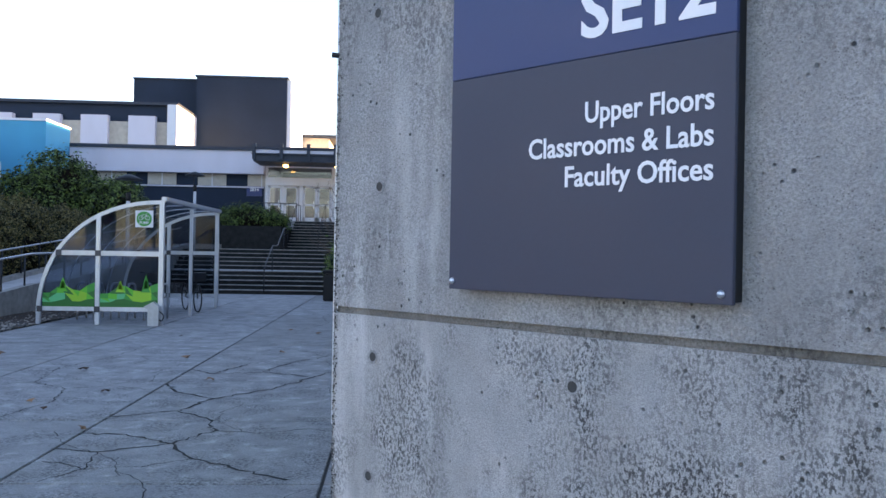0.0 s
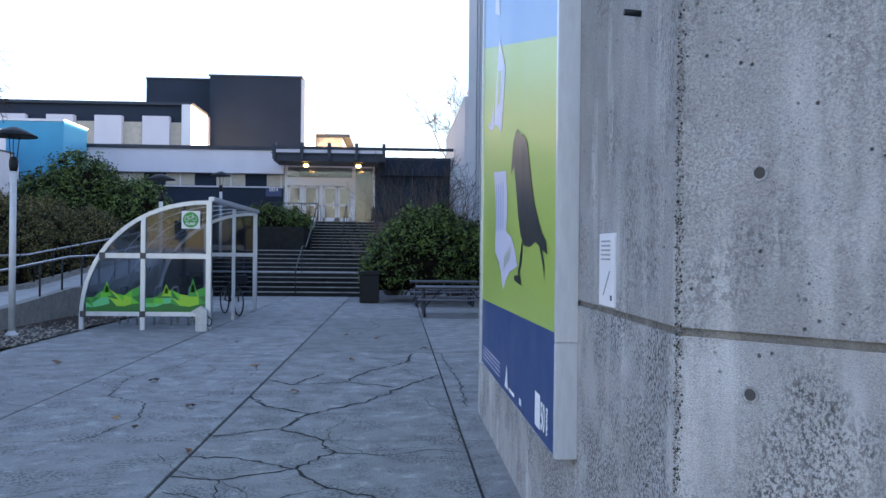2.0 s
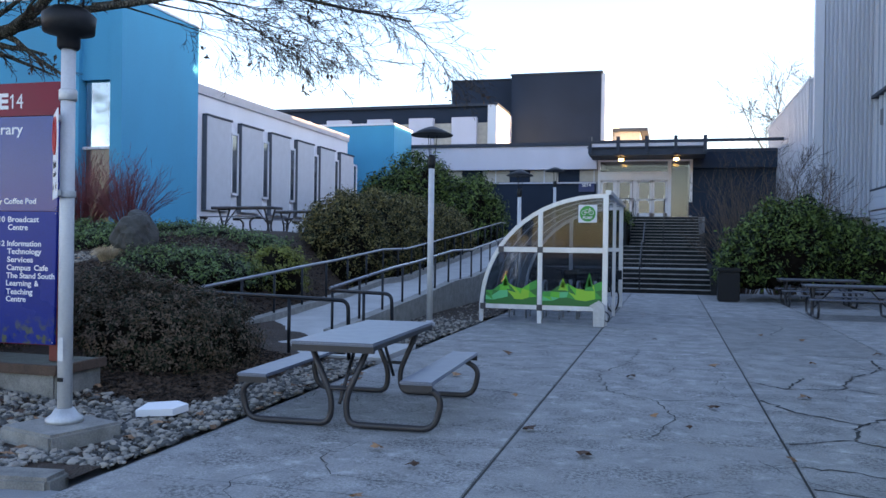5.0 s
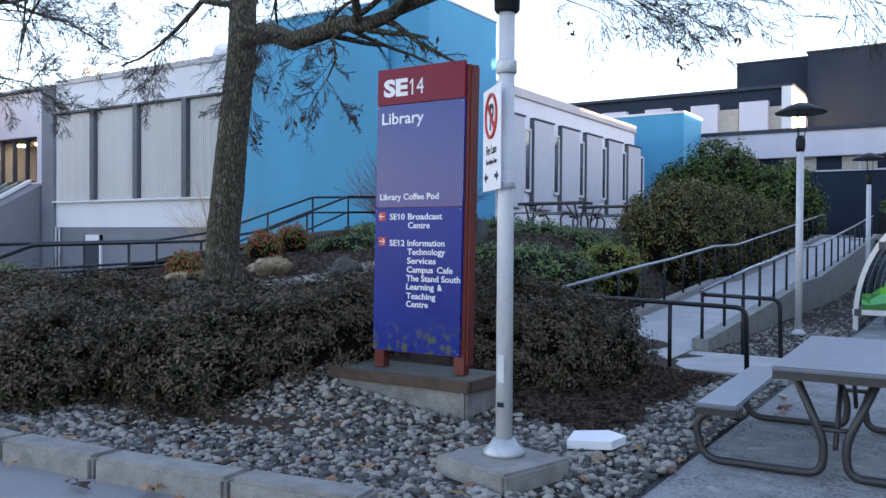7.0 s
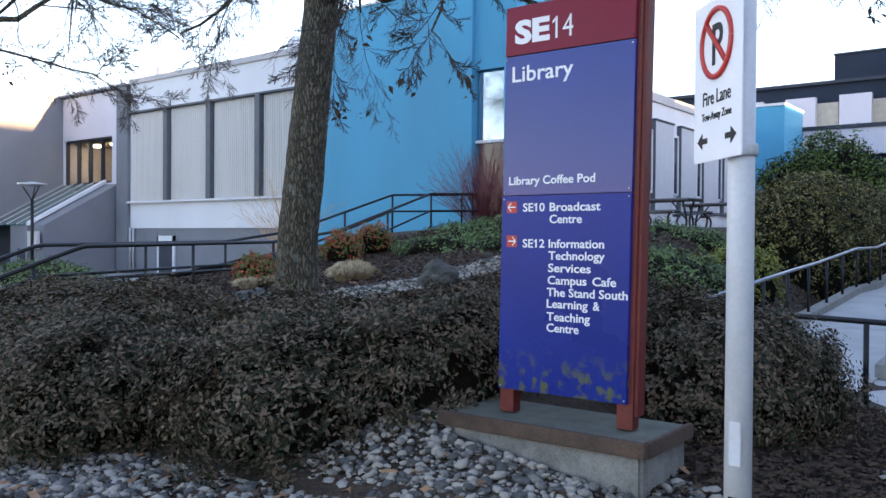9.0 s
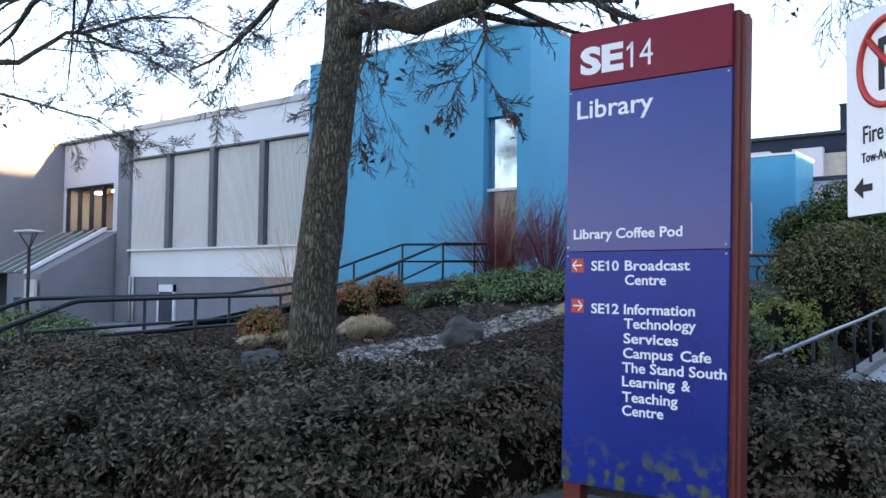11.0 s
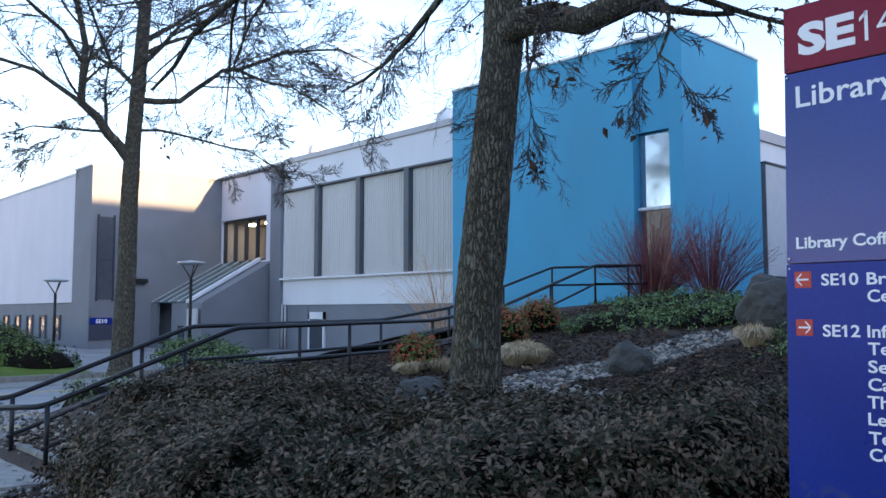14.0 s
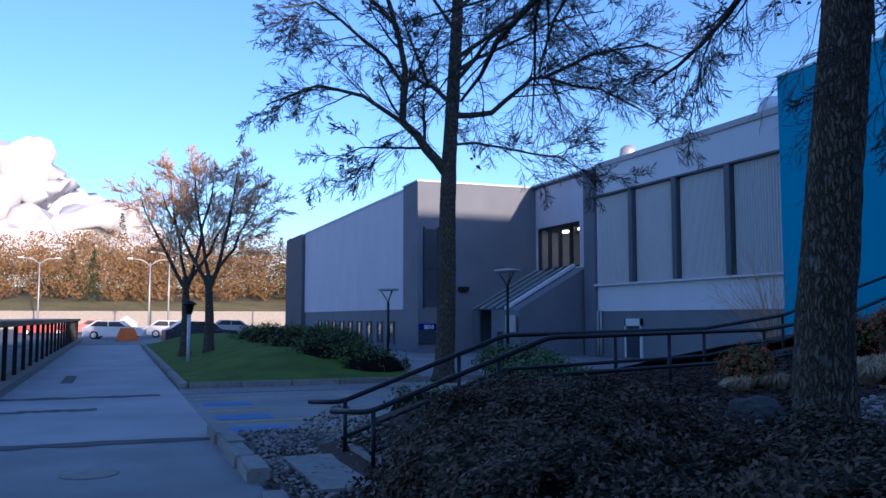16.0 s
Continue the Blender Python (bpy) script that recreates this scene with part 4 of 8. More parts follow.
def bicycle(at, turn, label):
    ob = thing("bicycle", (0, 0, 0), label, "bicycle", "parked bicycles")
    for x in (-0.52, 0.52):
        wheel = part("wheel", tube(bmesh.new(), [(x + 0.33 * math.cos(a), 0, 0.34 + 0.33 * math.sin(a)) for a in np.linspace(0, 2 * math.pi, 25)], 0.018, 6, cap=False), M_RUBBER, ob)
        bm = bmesh.new()
        for a in np.linspace(0, 2 * math.pi, 15)[:-1]:
            tube(bm, [(x, 0, 0.34), (x + 0.32 * math.cos(a), 0, 0.34 + 0.32 * math.sin(a))], 0.0025, 3)
        part("spokes", bm, M_GALV, wheel)
    bm = bmesh.new()
    for a, b in (((-0.52, 0.34), (-0.08, 0.32)), ((-0.52, 0.34), (-0.22, 0.8)), ((-0.08, 0.32), (-0.24, 0.88)), ((-0.08, 0.32), (0.34, 0.76)), ((-0.2, 0.78), (0.36, 0.84)), ((0.52, 0.34), (0.33, 0.95))):
        tube(bm, [(a[0], 0, a[1]), (b[0], 0, b[1])], 0.017, 6)
    part("frame", bm, M_BLACK, ob)
    part("handlebar", tube(bmesh.new(), [(0.28, -0.28, 1.0), (0.35, -0.1, 0.97), (0.35, 0.1, 0.97), (0.28, 0.28, 1.0)], 0.013, 6), M_BLACK, ob)
    part("saddle", prism(bmesh.new(), [(-0.38, -0.07), (-0.38, 0.07), (-0.1, 0.02), (-0.1, -0.02)], 0.05, Matrix.Translation((0, 0, 0.88))), M_BLACK, ob)
    part("basket", boxes((0.42, 0.72, -0.15, 0.15, 0.78, 1.0), bevel=0.01), M_RAIL, ob, "black wire basket")
    ob.matrix_world = Matrix.Translation(at) @ pose(0, 0, 0, 0, 0, turn)
    return ob


bicycle((-4.35, 21.2, 0), -60, "black city bicycle parked in the shelter")
bicycle((-5.2, 20.7, 0), -75, "dark bicycle leaning in the shelter")

# ---- picnic tables ----
M_TABLE = material("blue_grey_metal_slats", (0.15, 0.175, 0.23), 0.35, metal=0.3, var=0.15, scale=8, bump=0.05)
M_FRAME = material("brown_grey_tube", (0.045, 0.042, 0.045), 0.45, metal=0.3)


def picnic_table(at, turn, label, mat=M_TABLE, group="picnic tables"):
    ob = thing("picnic_table", (0, 0, 0), label, "table", group)
    part("tabletop", boxes((-0.37, 0.37, -1.02, 1.02, 0.715, 0.745), bevel=0.012), mat, ob)
    part("apron", boxes((-0.36, 0.36, -1.0, -0.96, 0.66, 0.716), (-0.36, 0.36, 0.96, 1.0, 0.66, 0.716), (-0.36, -0.33, -0.96, 0.96, 0.68, 0.716), (0.33, 0.36, -0.96, 0.96, 0.68, 0.716)), M_FRAME, ob)
    for s in (-1, 1):
        bench = part("bench", boxes((s * 0.72 - 0.14, s * 0.72 + 0.14, -1.0, 1.0, 0.42, 0.45), bevel=0.01), mat, ob)
        for y in (-0.98, 0.95):
            part("bench_edge", boxes((s * 0.72 - 0.13, s * 0.72 + 0.13, y, y + 0.03, 0.37, 0.42)), M_FRAME, bench)
        for y in (-0.82, 0.82):
            pts = [(s * 0.26, y, 0.7), (s * 0.06, y, 0.24), (s * 0.08, y, 0.03), (s * 0.84, y, 0.03), (s * 0.9, y, 0.3), (s * 0.72, y, 0.4)]
            part("leg", tube(bmesh.new(), rounded(pts, 0.17, 6), 0.028, 8), M_FRAME, ob)
    part("brace", tube(bmesh.new(), [(0, -0.8, 0.2), (0, -0.35, 0.7)], 0.018, 6), M_FRAME, ob)
    part("brace", tube(bmesh.new(), [(0, 0.8, 0.2), (0, 0.35, 0.7)], 0.018, 6), M_FRAME, ob)
    part("cross_bar", tube(bmesh.new(), [(-0.1, 0.82, 0.33), (0.1, 0.82, 0.33)], 0.018, 6), M_FRAME, ob)
    part("cross_bar", tube(bmesh.new(), [(-0.1, -0.82, 0.33), (0.1, -0.82, 0.33)], 0.018, 6), M_FRAME, ob)
    ob.matrix_world = Matrix.Translation(at) @ pose(0, 0, 0, 0, 0, turn)
    return ob


first = picnic_table((-5.5, 7.85, 0), 2, "blue-grey metal picnic table with bent tube legs")
copy_thing(first, Matrix.Translation((1.25, 21.35, 0)) @ pose(0, 0, 0, 0, 0, 90))
copy_thing(first, Matrix.Translation((1.15, 25.2, 0)) @ pose(0, 0, 0, 0, 0, 90))
for x, y in ((-14.6, 22.2), (-14.0, 25.0)):
    up = copy_thing(first, Matrix.Translation((x, y, ground_height(x, y) + 0.02)) @ pose(0, 0, 0, 0, 0, 80))
    tagged(up, "dark picnic table on the upper terrace", "table", "terrace picnic tables")

# ---- post lamps ----
def post_lamp(at, height, label):
    ob = thing("post_lamp", (0, 0, 0), label, "street lamp", "post lamps")
    part("pole", lathe(bmesh.new(), [(0.058, 0.0), (0.056, height - 0.75)], 0, 0, 16), M_POLE, ob, "pale grey metal pole")
    part("collar", lathe(bmesh.new(), [(0.11, 0.0), (0.11, 0.05), (0.065, 0.08), (0.06, 0.1)], 0, 0, 16), M_POLE, ob)
    part("lantern", lathe(bmesh.new(), [(0.06, height - 0.78), (0.075, height - 0.7), (0.075, height - 0.58), (0.05, height - 0.52)], 0, 0, 14), M_BLACK, ob)
    for k in range(3):
        a = k * 2.1
        part("strut", tube(bmesh.new(), [(0.06 * math.cos(a), 0.06 * math.sin(a), height - 0.55), (0.1 * math.cos(a), 0.1 * math.sin(a), height - 0.14)], 0.008, 5), M_BLACK, ob)
    part("cap", lathe(bmesh.new(), [(0.39, height - 0.16), (0.4, height - 0.14), (0.22, height - 0.05), (0.1, height), (0.02, height + 0.02)], 0, 0, 20), M_BLACK, ob, "wide black hat-shaped shade")
    ob.matrix_world = Matrix.Translation(at)
    return ob


lamp_a = post_lamp((-7.15, 15.6, 0.02), 3.75, "pale post lamp with a black hat shade")
copy_thing(lamp_a, Matrix.Translation((-7.05, 24.6, 0.0)))
copy_thing(lamp_a, Matrix.Translation((-7.2, 33.4, 0.9)))
near_lamp = thing("post_lamp", (-7.32, 5.94, 0.14), "pale post lamp with a black drum lantern beside the sign", "street lamp", "post lamps")
part("pole", lathe(bmesh.new(), [(0.056, 0.14), (0.053, 3.06)], -7.32, 5.94, 20), M_POLE, near_lamp, "pale grey metal pole")
part("hand_hole_cover", boxes((-7.34, -7.29, 5.878, 5.888, 0.62, 0.8), bevel=0.003), M_POLE, near_lamp)
part("pole_label", boxes((-7.34, -7.295, 5.878, 5.8885, 0.46, 0.49)), M_BLACK, near_lamp, "small dark label")
part("lantern", lathe(bmesh.new(), [(0.07, 3.04), (0.085, 3.06), (0.085, 3.14), (0.19, 3.17), (0.2, 3.3), (0.13, 3.36), (0.06, 3.38)], -7.32, 5.94, 20), M_BLACK, near_lamp, "black drum lantern")
for k in range(3):
    a = k * 2.1 + 0.4
    part("strut", tube(bmesh.new(), [(-7.32 + 0.1 * math.cos(a), 5.94 + 0.1 * math.sin(a), 3.34), (-7.32 + 0.12 * math.cos(a), 5.94 + 0.12 * math.sin(a), 3.62)], 0.008, 5), M_BLACK, near_lamp)
part("cap", lathe(bmesh.new(), [(0.39, 3.6), (0.4, 3.62), (0.22, 3.7), (0.1, 3.76), (0.02, 3.78)], -7.32, 5.94, 20), M_BLACK, near_lamp, "wide black hat-shaped shade")
foot = thing("lamp_footing", (-7.3, 5.7, 0), "square concrete footing under the post lamp", "footing")
block_bm = boxes((-0.32, 0.32, -0.31, 0.31, -0.02, 0.14), bevel=0.02)
block_bm.transform(pose(-7.3, 5.88, 0, 0, 0, -16))
part("block", block_bm, M_KERB, foot)
part("flange", lathe(bmesh.new(), [(0.14, 0.14), (0.14, 0.17), (0.1, 0.2), (0.07, 0.25)], -7.32, 5.94, 18), M_GALV, foot)

# ---- building sign on the concrete chamfer ----
M_SIGNB = material("sign_blue", (0.012, 0.036, 0.125), 0.5, var=0.06, bump=0)
M_SIGNG = material("sign_charcoal", (0.03, 0.038, 0.066), 0.55, var=0.06, bump=0)
M_STEEL = material("screw_steel", (0.6, 0.6, 0.62), 0.3, metal=0.9, bump=0)
FACE = Matrix(((0.6756, 0.7373, 0, 0.6), (-0.7373, 0.6756, 0, 2.69), (0, 0, 1, 0), (0, 0, 0, 1)))     # x along the wall, -y out of it


def fitted(bm, wide):
    """Letters scaled along their line to the given width."""
    xs_ = [v.co.x for v in bm.verts]
    lo, hi = min(xs_), max(xs_)
    bm.transform(Matrix.Diagonal((wide / (hi - lo), 1, 1, 1)) @ Matrix.Translation((-lo, 0, 0)))
    return bm


def on_face(bm):
    bm.transform(FACE)
    return bm


se12 = thing("building_sign", (1.3, 1.75, 1.5), "charcoal and blue metal building sign on the concrete wall", "sign")
part("board", on_face(boxes((0.664, 1.628, -0.06, -0.045, 1.518, 2.19), bevel=0.002)), M_SIGNG, se12)
part("header", on_face(boxes((0.664, 1.628, -0.06, -0.045, 2.192, 2.84), bevel=0.002)), M_SIGNB, se12, "blue header panel")
# Black block fills the stand-off gap; the board's side shadow is its colour.
part("backing", on_face(boxes((0.69, 1.624, -0.045, 0.0, 1.524, 2.82))), M_BLACK, se12)
for text, size, z, heavy, wide in (("SE12", 0.205, 2.25, 0.005, 0.405), ("Upper Floors", 0.083, 2.008, 0.0014, 0.386), ("Classrooms & Labs", 0.083, 1.917, 0.0014, 0.585), ("Faculty Offices", 0.083, 1.83, 0.0014, 0.452)):
    t_bm = fitted(lettering(text, size, 0.002, heavy), wide)
    t_bm.transform(Matrix.Translation((1.572 - wide, -0.0615, z)))
    part("letters", on_face(t_bm), M_LETTER, se12)
for u in (0.68, 1.597):
    for z in (1.544, 2.8):
        bm = bmesh.new()
        bmesh.ops.create_uvsphere(bm, u_segments=10, v_segments=6, radius=0.011, matrix=Matrix.Translation((u, -0.06, z)))
        part("screw", on_face(bm), M_STEEL, se12)
box2 = thing("wall_box", (2.05, 0.75, 1.4), "white conduit box fixed to the concrete wall", "box")
part("body", on_face(boxes((2.0, 2.15, -0.06, 0.0, 1.46, 1.86), bevel=0.006)), M_DOORW, box2)
# tie holes: raised rims about flat discs, the shade of the hole painted as dark colour
M_CUP = material("tie_hole_shade_disc", (0.06, 0.058, 0.055), 0.95)
holes = [(0.228, 1.247), (0.249, 1.871), (0.214, 0.807), (1.115, 1.248), (1.087, 0.653), (2.05, 1.213), (2.05, 0.611), (0.225, 2.51), (2.05, 2.58)]


def tie_hole(m):
    """A low raised rim for a tie hole, facing -y; a flat dark disc fills it."""
    bm = bmesh.new()
    rings = [[bm.verts.new(m @ Vector((r * math.cos(a), d, r * math.sin(a)))) for a in np.linspace(0, 2 * math.pi, 15)[:-1]] for r, d in [(0.026, 0.001), (0.0255, -0.0025), (0.019, -0.0022), (0.0165, 0.0)]]
    for a, b in zip(rings, rings[1:]):
        for k in range(14):
            bm.faces.new((a[k], a[(k + 1) % 14], b[(k + 1) % 14], b[k]))
    return bm


for u, z in holes:
    ob = part("tie_hole", tie_hole(FACE @ Matrix.Translation((u, -0.001, z))), M_CONC, conc)
    bm = bmesh.new()
    bmesh.ops.create_circle(bm, cap_ends=True, radius=0.0185, segments=14, matrix=FACE @ Matrix.Translation((u, -0.0014, z)) @ pose(0, 0, 0, 90))
    part("plug", bm, M_CUP, ob)

# ---- banner on the side wall ----
banner = thing("wall_banner", (0.52, 5.7, 0.7), "large framed banner in blue and lime on the concrete wall", "banner")
M_LIME = material("banner_lime", (0.36, 0.5, 0.09), 0.35, var=0.1, scale=0.8, bump=0)
M_NAVY = material("banner_navy", (0.008, 0.045, 0.17), 0.35, var=0.05, bump=0)
M_SKYB = material("banner_sky_blue", (0.1, 0.28, 0.55), 0.35, var=0.1, scale=0.8, bump=0)
M_PALE = material("banner_pale", (0.6, 0.6, 0.76), 0.4, var=0.05, bump=0)
M_BIRD = material("banner_black", (0.012, 0.012, 0.018), 0.35, bump=0)
part("frame_side", boxes((0.495, 0.6, 4.06, 4.1, 0.68, 1.22), (0.495, 0.6, 4.06, 4.1, 1.222, 4.4), bevel=0.003), M_ALU, banner, "brushed aluminium frame edge")
part("frame_side", boxes((0.49, 0.6, 7.5, 7.56, 0.66, 4.4)), M_ALU, banner)
part("frame_back", boxes((0.51, 0.6, 4.1, 7.5, 0.67, 4.4)), M_ALU, banner)


def flat(name, pts, depth, mat, label=""):
    """A flat outline of (y, z) on the banner."""
    bm = bmesh.new()
    bm.faces.new([bm.verts.new((depth, y, z)) for y, z in pts])
    bmesh.ops.triangulate(bm, faces=bm.faces[:])
    return part(name, bm, mat, banner, label)


flat("navy_band", [(4.1, 0.68), (7.5, 0.68), (7.5, 1.225), (4.1, 1.262)], 0.505, M_NAVY)
flat("lime_field", [(4.1, 1.262), (7.5, 1.225), (7.5, 3.42), (4.1, 2.66)], 0.505, M_LIME)
flat("sky_field", [(4.1, 2.66), (7.5, 3.42), (7.5, 4.4), (4.1, 4.4)], 0.505, M_SKYB)
flat("dark_shape", [(5.48, 2.41), (5.6, 2.35), (5.65, 2.24), (5.71, 2.15), (5.55, 2.19), (5.48, 2.08), (5.42, 1.98), (5.35, 1.86), (5.24, 1.74), (5.1, 1.68), (4.9, 1.67), (4.7, 1.7), (4.52, 1.66), (4.33, 1.63), (4.38, 1.7), (4.5, 1.74), (4.59, 1.8), (4.76, 1.92), (4.86, 2.05), (4.95, 2.18), (5.03, 2.28), (5.16, 2.34), (5.3, 2.36), (5.4, 2.41)], 0.501, M_BIRD, "plain black rounded shape")
flat("dark_shape", [(5.15, 1.7), (5.19, 1.58), (5.3, 1.49), (5.34, 1.51), (5.26, 1.6), (5.2, 1.7)], 0.501, M_BIRD)
flat("dark_shape", [(5.5, 1.49), (5.48, 1.46), (5.2, 1.44), (5.25, 1.5)], 0.5, M_BIRD)
flat("dark_shape", [(4.56, 1.67), (4.45, 1.57), (4.4, 1.49), (4.42, 1.58), (4.51, 1.68)], 0.5, M_BIRD)
flat("pale_page", [(6.69, 2.26), (5.96, 2.2), (5.9, 2.05), (5.89, 1.9), (5.93, 1.78), (6.2, 1.66), (6.55, 1.64), (6.53, 1.89), (6.56, 2.05)], 0.502, M_PALE, "pale open page shape")
flat("pale_page", [(5.93, 1.78), (5.67, 1.74), (5.5, 1.66), (5.37, 1.55), (5.72, 1.51), (5.9, 1.45), (6.06, 1.37), (6.2, 1.5), (6.31, 1.56), (6.55, 1.64), (6.2, 1.66)], 0.5018, M_PALE)
flat("pale_page", [(6.41, 3.24), (6.06, 2.94), (6.15, 2.7), (6.25, 2.5), (6.5, 2.6), (6.71, 2.62), (6.6, 2.9)], 0.502, M_PALE)
flat("page_window", [(6.46, 3.0), (6.3, 2.97), (6.34, 2.74), (6.5, 2.73)], 0.5, M_LIME)
flat("pale_page", [(6.75, 2.8), (6.98, 2.66), (7.2, 2.72), (6.95, 2.62), (6.72, 2.6)], 0.502, M_PALE)
flat("pale_page", [(6.7, 3.5), (6.4, 3.4), (6.5, 3.75), (6.7, 3.8)], 0.502, M_PALE)
for k in range(4):
    y = 6.08 + 0.13 * k
    flat("page_line", [(y, 2.14), (y + 0.025, 2.14), (y + 0.03, 1.8), (y + 0.005, 1.8)], 0.5, M_SKYB)
    y = 5.68 + 0.09 * k
    flat("page_line", [(y, 1.68 - 0.02 * k), (y + 0.02, 1.68 - 0.02 * k), (y + 0.06, 1.58 - 0.02 * k), (y + 0.04, 1.58 - 0.02 * k)], 0.499, M_LIME)
flat("logo_square", [(4.5, 0.72), (4.66, 0.72), (4.66, 0.9), (4.5, 0.9)], 0.502, M_LETTER, "plain white square mark")
flat("logo_mark", [(5.75, 0.72), (5.92, 0.72), (5.82, 0.88)], 0.502, M_LETTER)
flat("logo_bar", [(5.45, 0.72), (5.7, 0.72), (5.7, 0.745), (5.45, 0.745)], 0.502, M_LETTER)
flat("logo_bar", [(5.15, 0.72), (5.24, 0.72), (5.24, 0.76), (5.15, 0.76)], 0.502, M_LETTER)
for z in (0.83, 0.8, 0.77, 0.735):
    flat("text_bar", [(6.2, z), (7.36, z), (7.36, z + 0.009), (6.2, z + 0.009)], 0.502, M_PALE)
for text, size, y, z, roll in (("50", 0.2, 4.485, 0.735, 0), ("YEARS", 0.05, 4.29, 0.73, 90)):
    t_bm = lettering(text, size, 0.002, 0.002, 0.62 if roll == 0 else 1.0)
    t_bm.transform(pose(0, 0, 0, 0, -roll, 0))
    t_bm.transform(Matrix.Translation((0.502, y, z)) @ pose(0, 0, 0, 0, 0, -90))
    part("letters", t_bm, M_LETTER, banner)
notice = thing("wall_notice", (0.59, 3.5, 1.4), "small white notice with grey print on the concrete", "sign")
part("sheet", boxes((0.593, 0.6, 3.395, 3.635, 1.43, 1.72)), M_DOORW, notice)
M_PRINT = material("grey_print", (0.3, 0.33, 0.36), 0.6, bump=0)
for k in range(5):
    part("text_bar", boxes((0.5905, 0.593, 3.46, 3.6, 1.685 - 0.018 * k, 1.692 - 0.018 * k)), M_PRINT, notice)
part("line_mark", prism(bmesh.new(), [(3.56, 1.47), (3.57, 1.47), (3.47, 1.57), (3.46, 1.57)], 0.002, Matrix(((0, 0, 1, 0.591), (1, 0, 0, 0), (0, 1, 0, 0), (0, 0, 0, 1)))), M_PRINT, notice)
part("line_mark", boxes((0.5905, 0.593, 3.43, 3.45, 1.455, 1.475)), M_SIGNB, notice)
pin = thing("wall_pin", (0.58, 3.1, 2.5), "short rusty steel pin stuck in the concrete", "pin")
part("rod", tube(bmesh.new(), [(0.62, 3.1, 2.48), (0.54, 3.1, 2.485)], 0.012, 8), M_BLACK, pin)
for y, z in ((4.6, 3.6), (8.4, 1.1), (8.3, 2.0), (8.2, 2.9)):
    ob = part("tie_hole", tie_hole(Matrix(((0, 1, 0, 0.599), (1, 0, 0, y), (0, 0, 1, z), (0, 0, 0, 1)))), M_CONC, conc)
    # Flat dark disc again stands for the shaded depth of the hole.
    bm = bmesh.new()
    bmesh.ops.create_circle(bm, cap_ends=True, radius=0.0185, segments=14, matrix=Matrix.Translation((0.5986, y, z)) @ pose(0, 0, 0, 0, 90, 0))
    part("plug", bm, M_CUP, ob)

# ---- library direction sign ----
M_SRED = material("sign_crimson", (0.22, 0.007, 0.03), 0.45, var=0.1, bump=0, spec=0.25)
M_SBLUE = material("sign_gloss_blue", (0.004, 0.024, 0.22), 0.14, var=0.25, scale=1.5, bump=0, spec=0.4)
M_SFOOT = material("sign_blue_foot", (0.004, 0.024, 0.22), 0.3, var=0.25, scale=1.5, bump=0, spec=0.25)
nt = M_SFOOT.node_tree
foot_mix, foot_noise, foot_map, foot_geo, foot_sep, foot_low, foot_mul = (nt.nodes.new("ShaderNode" + k) for k in ("Mix", "TexNoise", "MapRange", "NewGeometry", "SeparateXYZ", "MapRange", "Math"))
foot_mix.data_type = "RGBA"
foot_noise.inputs["Scale"].default_value, foot_noise.inputs["Detail"].default_value = 14, 6
foot_map.inputs[1].default_value, foot_map.inputs[2].default_value = 0.5, 0.62
foot_low.inputs[1].default_value, foot_low.inputs[2].default_value = 0.86, 0.66
foot_mul.operation = "MULTIPLY"
nt.links.new(foot_geo.outputs["Position"], foot_sep.inputs[0])
nt.links.new(foot_geo.outputs["Position"], foot_noise.inputs["Vector"])
nt.links.new(foot_noise.outputs[0], foot_map.inputs[0])
nt.links.new(foot_sep.outputs["Z"], foot_low.inputs[0])
nt.links.new(foot_map.outputs[0], foot_mul.inputs[0])
nt.links.new(foot_low.outputs[0], foot_mul.inputs[1])
nt.links.new(nt.nodes["Principled BSDF"].inputs["Base Color"].links[0].from_socket, foot_mix.inputs[6])
foot_mix.inputs[7].default_value = (0.09, 0.1, 0.05, 1)
nt.links.new(foot_mul.outputs[0], foot_mix.inputs[0])
nt.links.new(foot_mix.outputs[2], nt.nodes["Principled BSDF"].inputs["Base Color"])
M_RUST = material("red_post_paint", (0.17, 0.02, 0.015), 0.5, var=0.4, scale=6, fine=40)
M_ARROW = material("arrow_red", (0.55, 0.03, 0.02), 0.4, bump=0)
XL, XR, YS = -9.21, -8.31, 7.0
se14 = thing("direction_sign", (-8.75, 7.0, 0.42), "tall blue library direction sign with a crimson header", "sign")
part("header", boxes((XL, XR, YS - 0.02, YS + 0.01, 2.72, 3.03), bevel=0.003), M_SRED, se14, "crimson header panel")
part("upper_panel", boxes((XL, XR, YS - 0.015, YS + 0.012, 1.825, 2.715), bevel=0.002), M_SBLUE, se14, "glossy blue panel")
part("lower_panel", boxes((XL, XR, YS - 0.02, YS + 0.012, 0.575, 1.82), bevel=0.002), M_SFOOT, se14, "glossy blue panel with algae at the foot")
part("back_panel", boxes((XL + 0.02, XR + 0.04, YS + 0.1, YS + 0.13, 0.55, 3.0)), M_SRED, se14)
for x in (XL + 0.04, XR - 0.03):
    part("post", boxes((x - 0.045, x + 0.06, YS + 0.012, YS + 0.1, 0.42, 3.0), bevel=0.004), M_RUST, se14, "rust-red steel post")
part("edge_strip", boxes((XR + 0.002, XR + 0.05, YS + 0.03, YS + 0.13, 0.5, 2.98), bevel=0.003), M_RUST, se14)


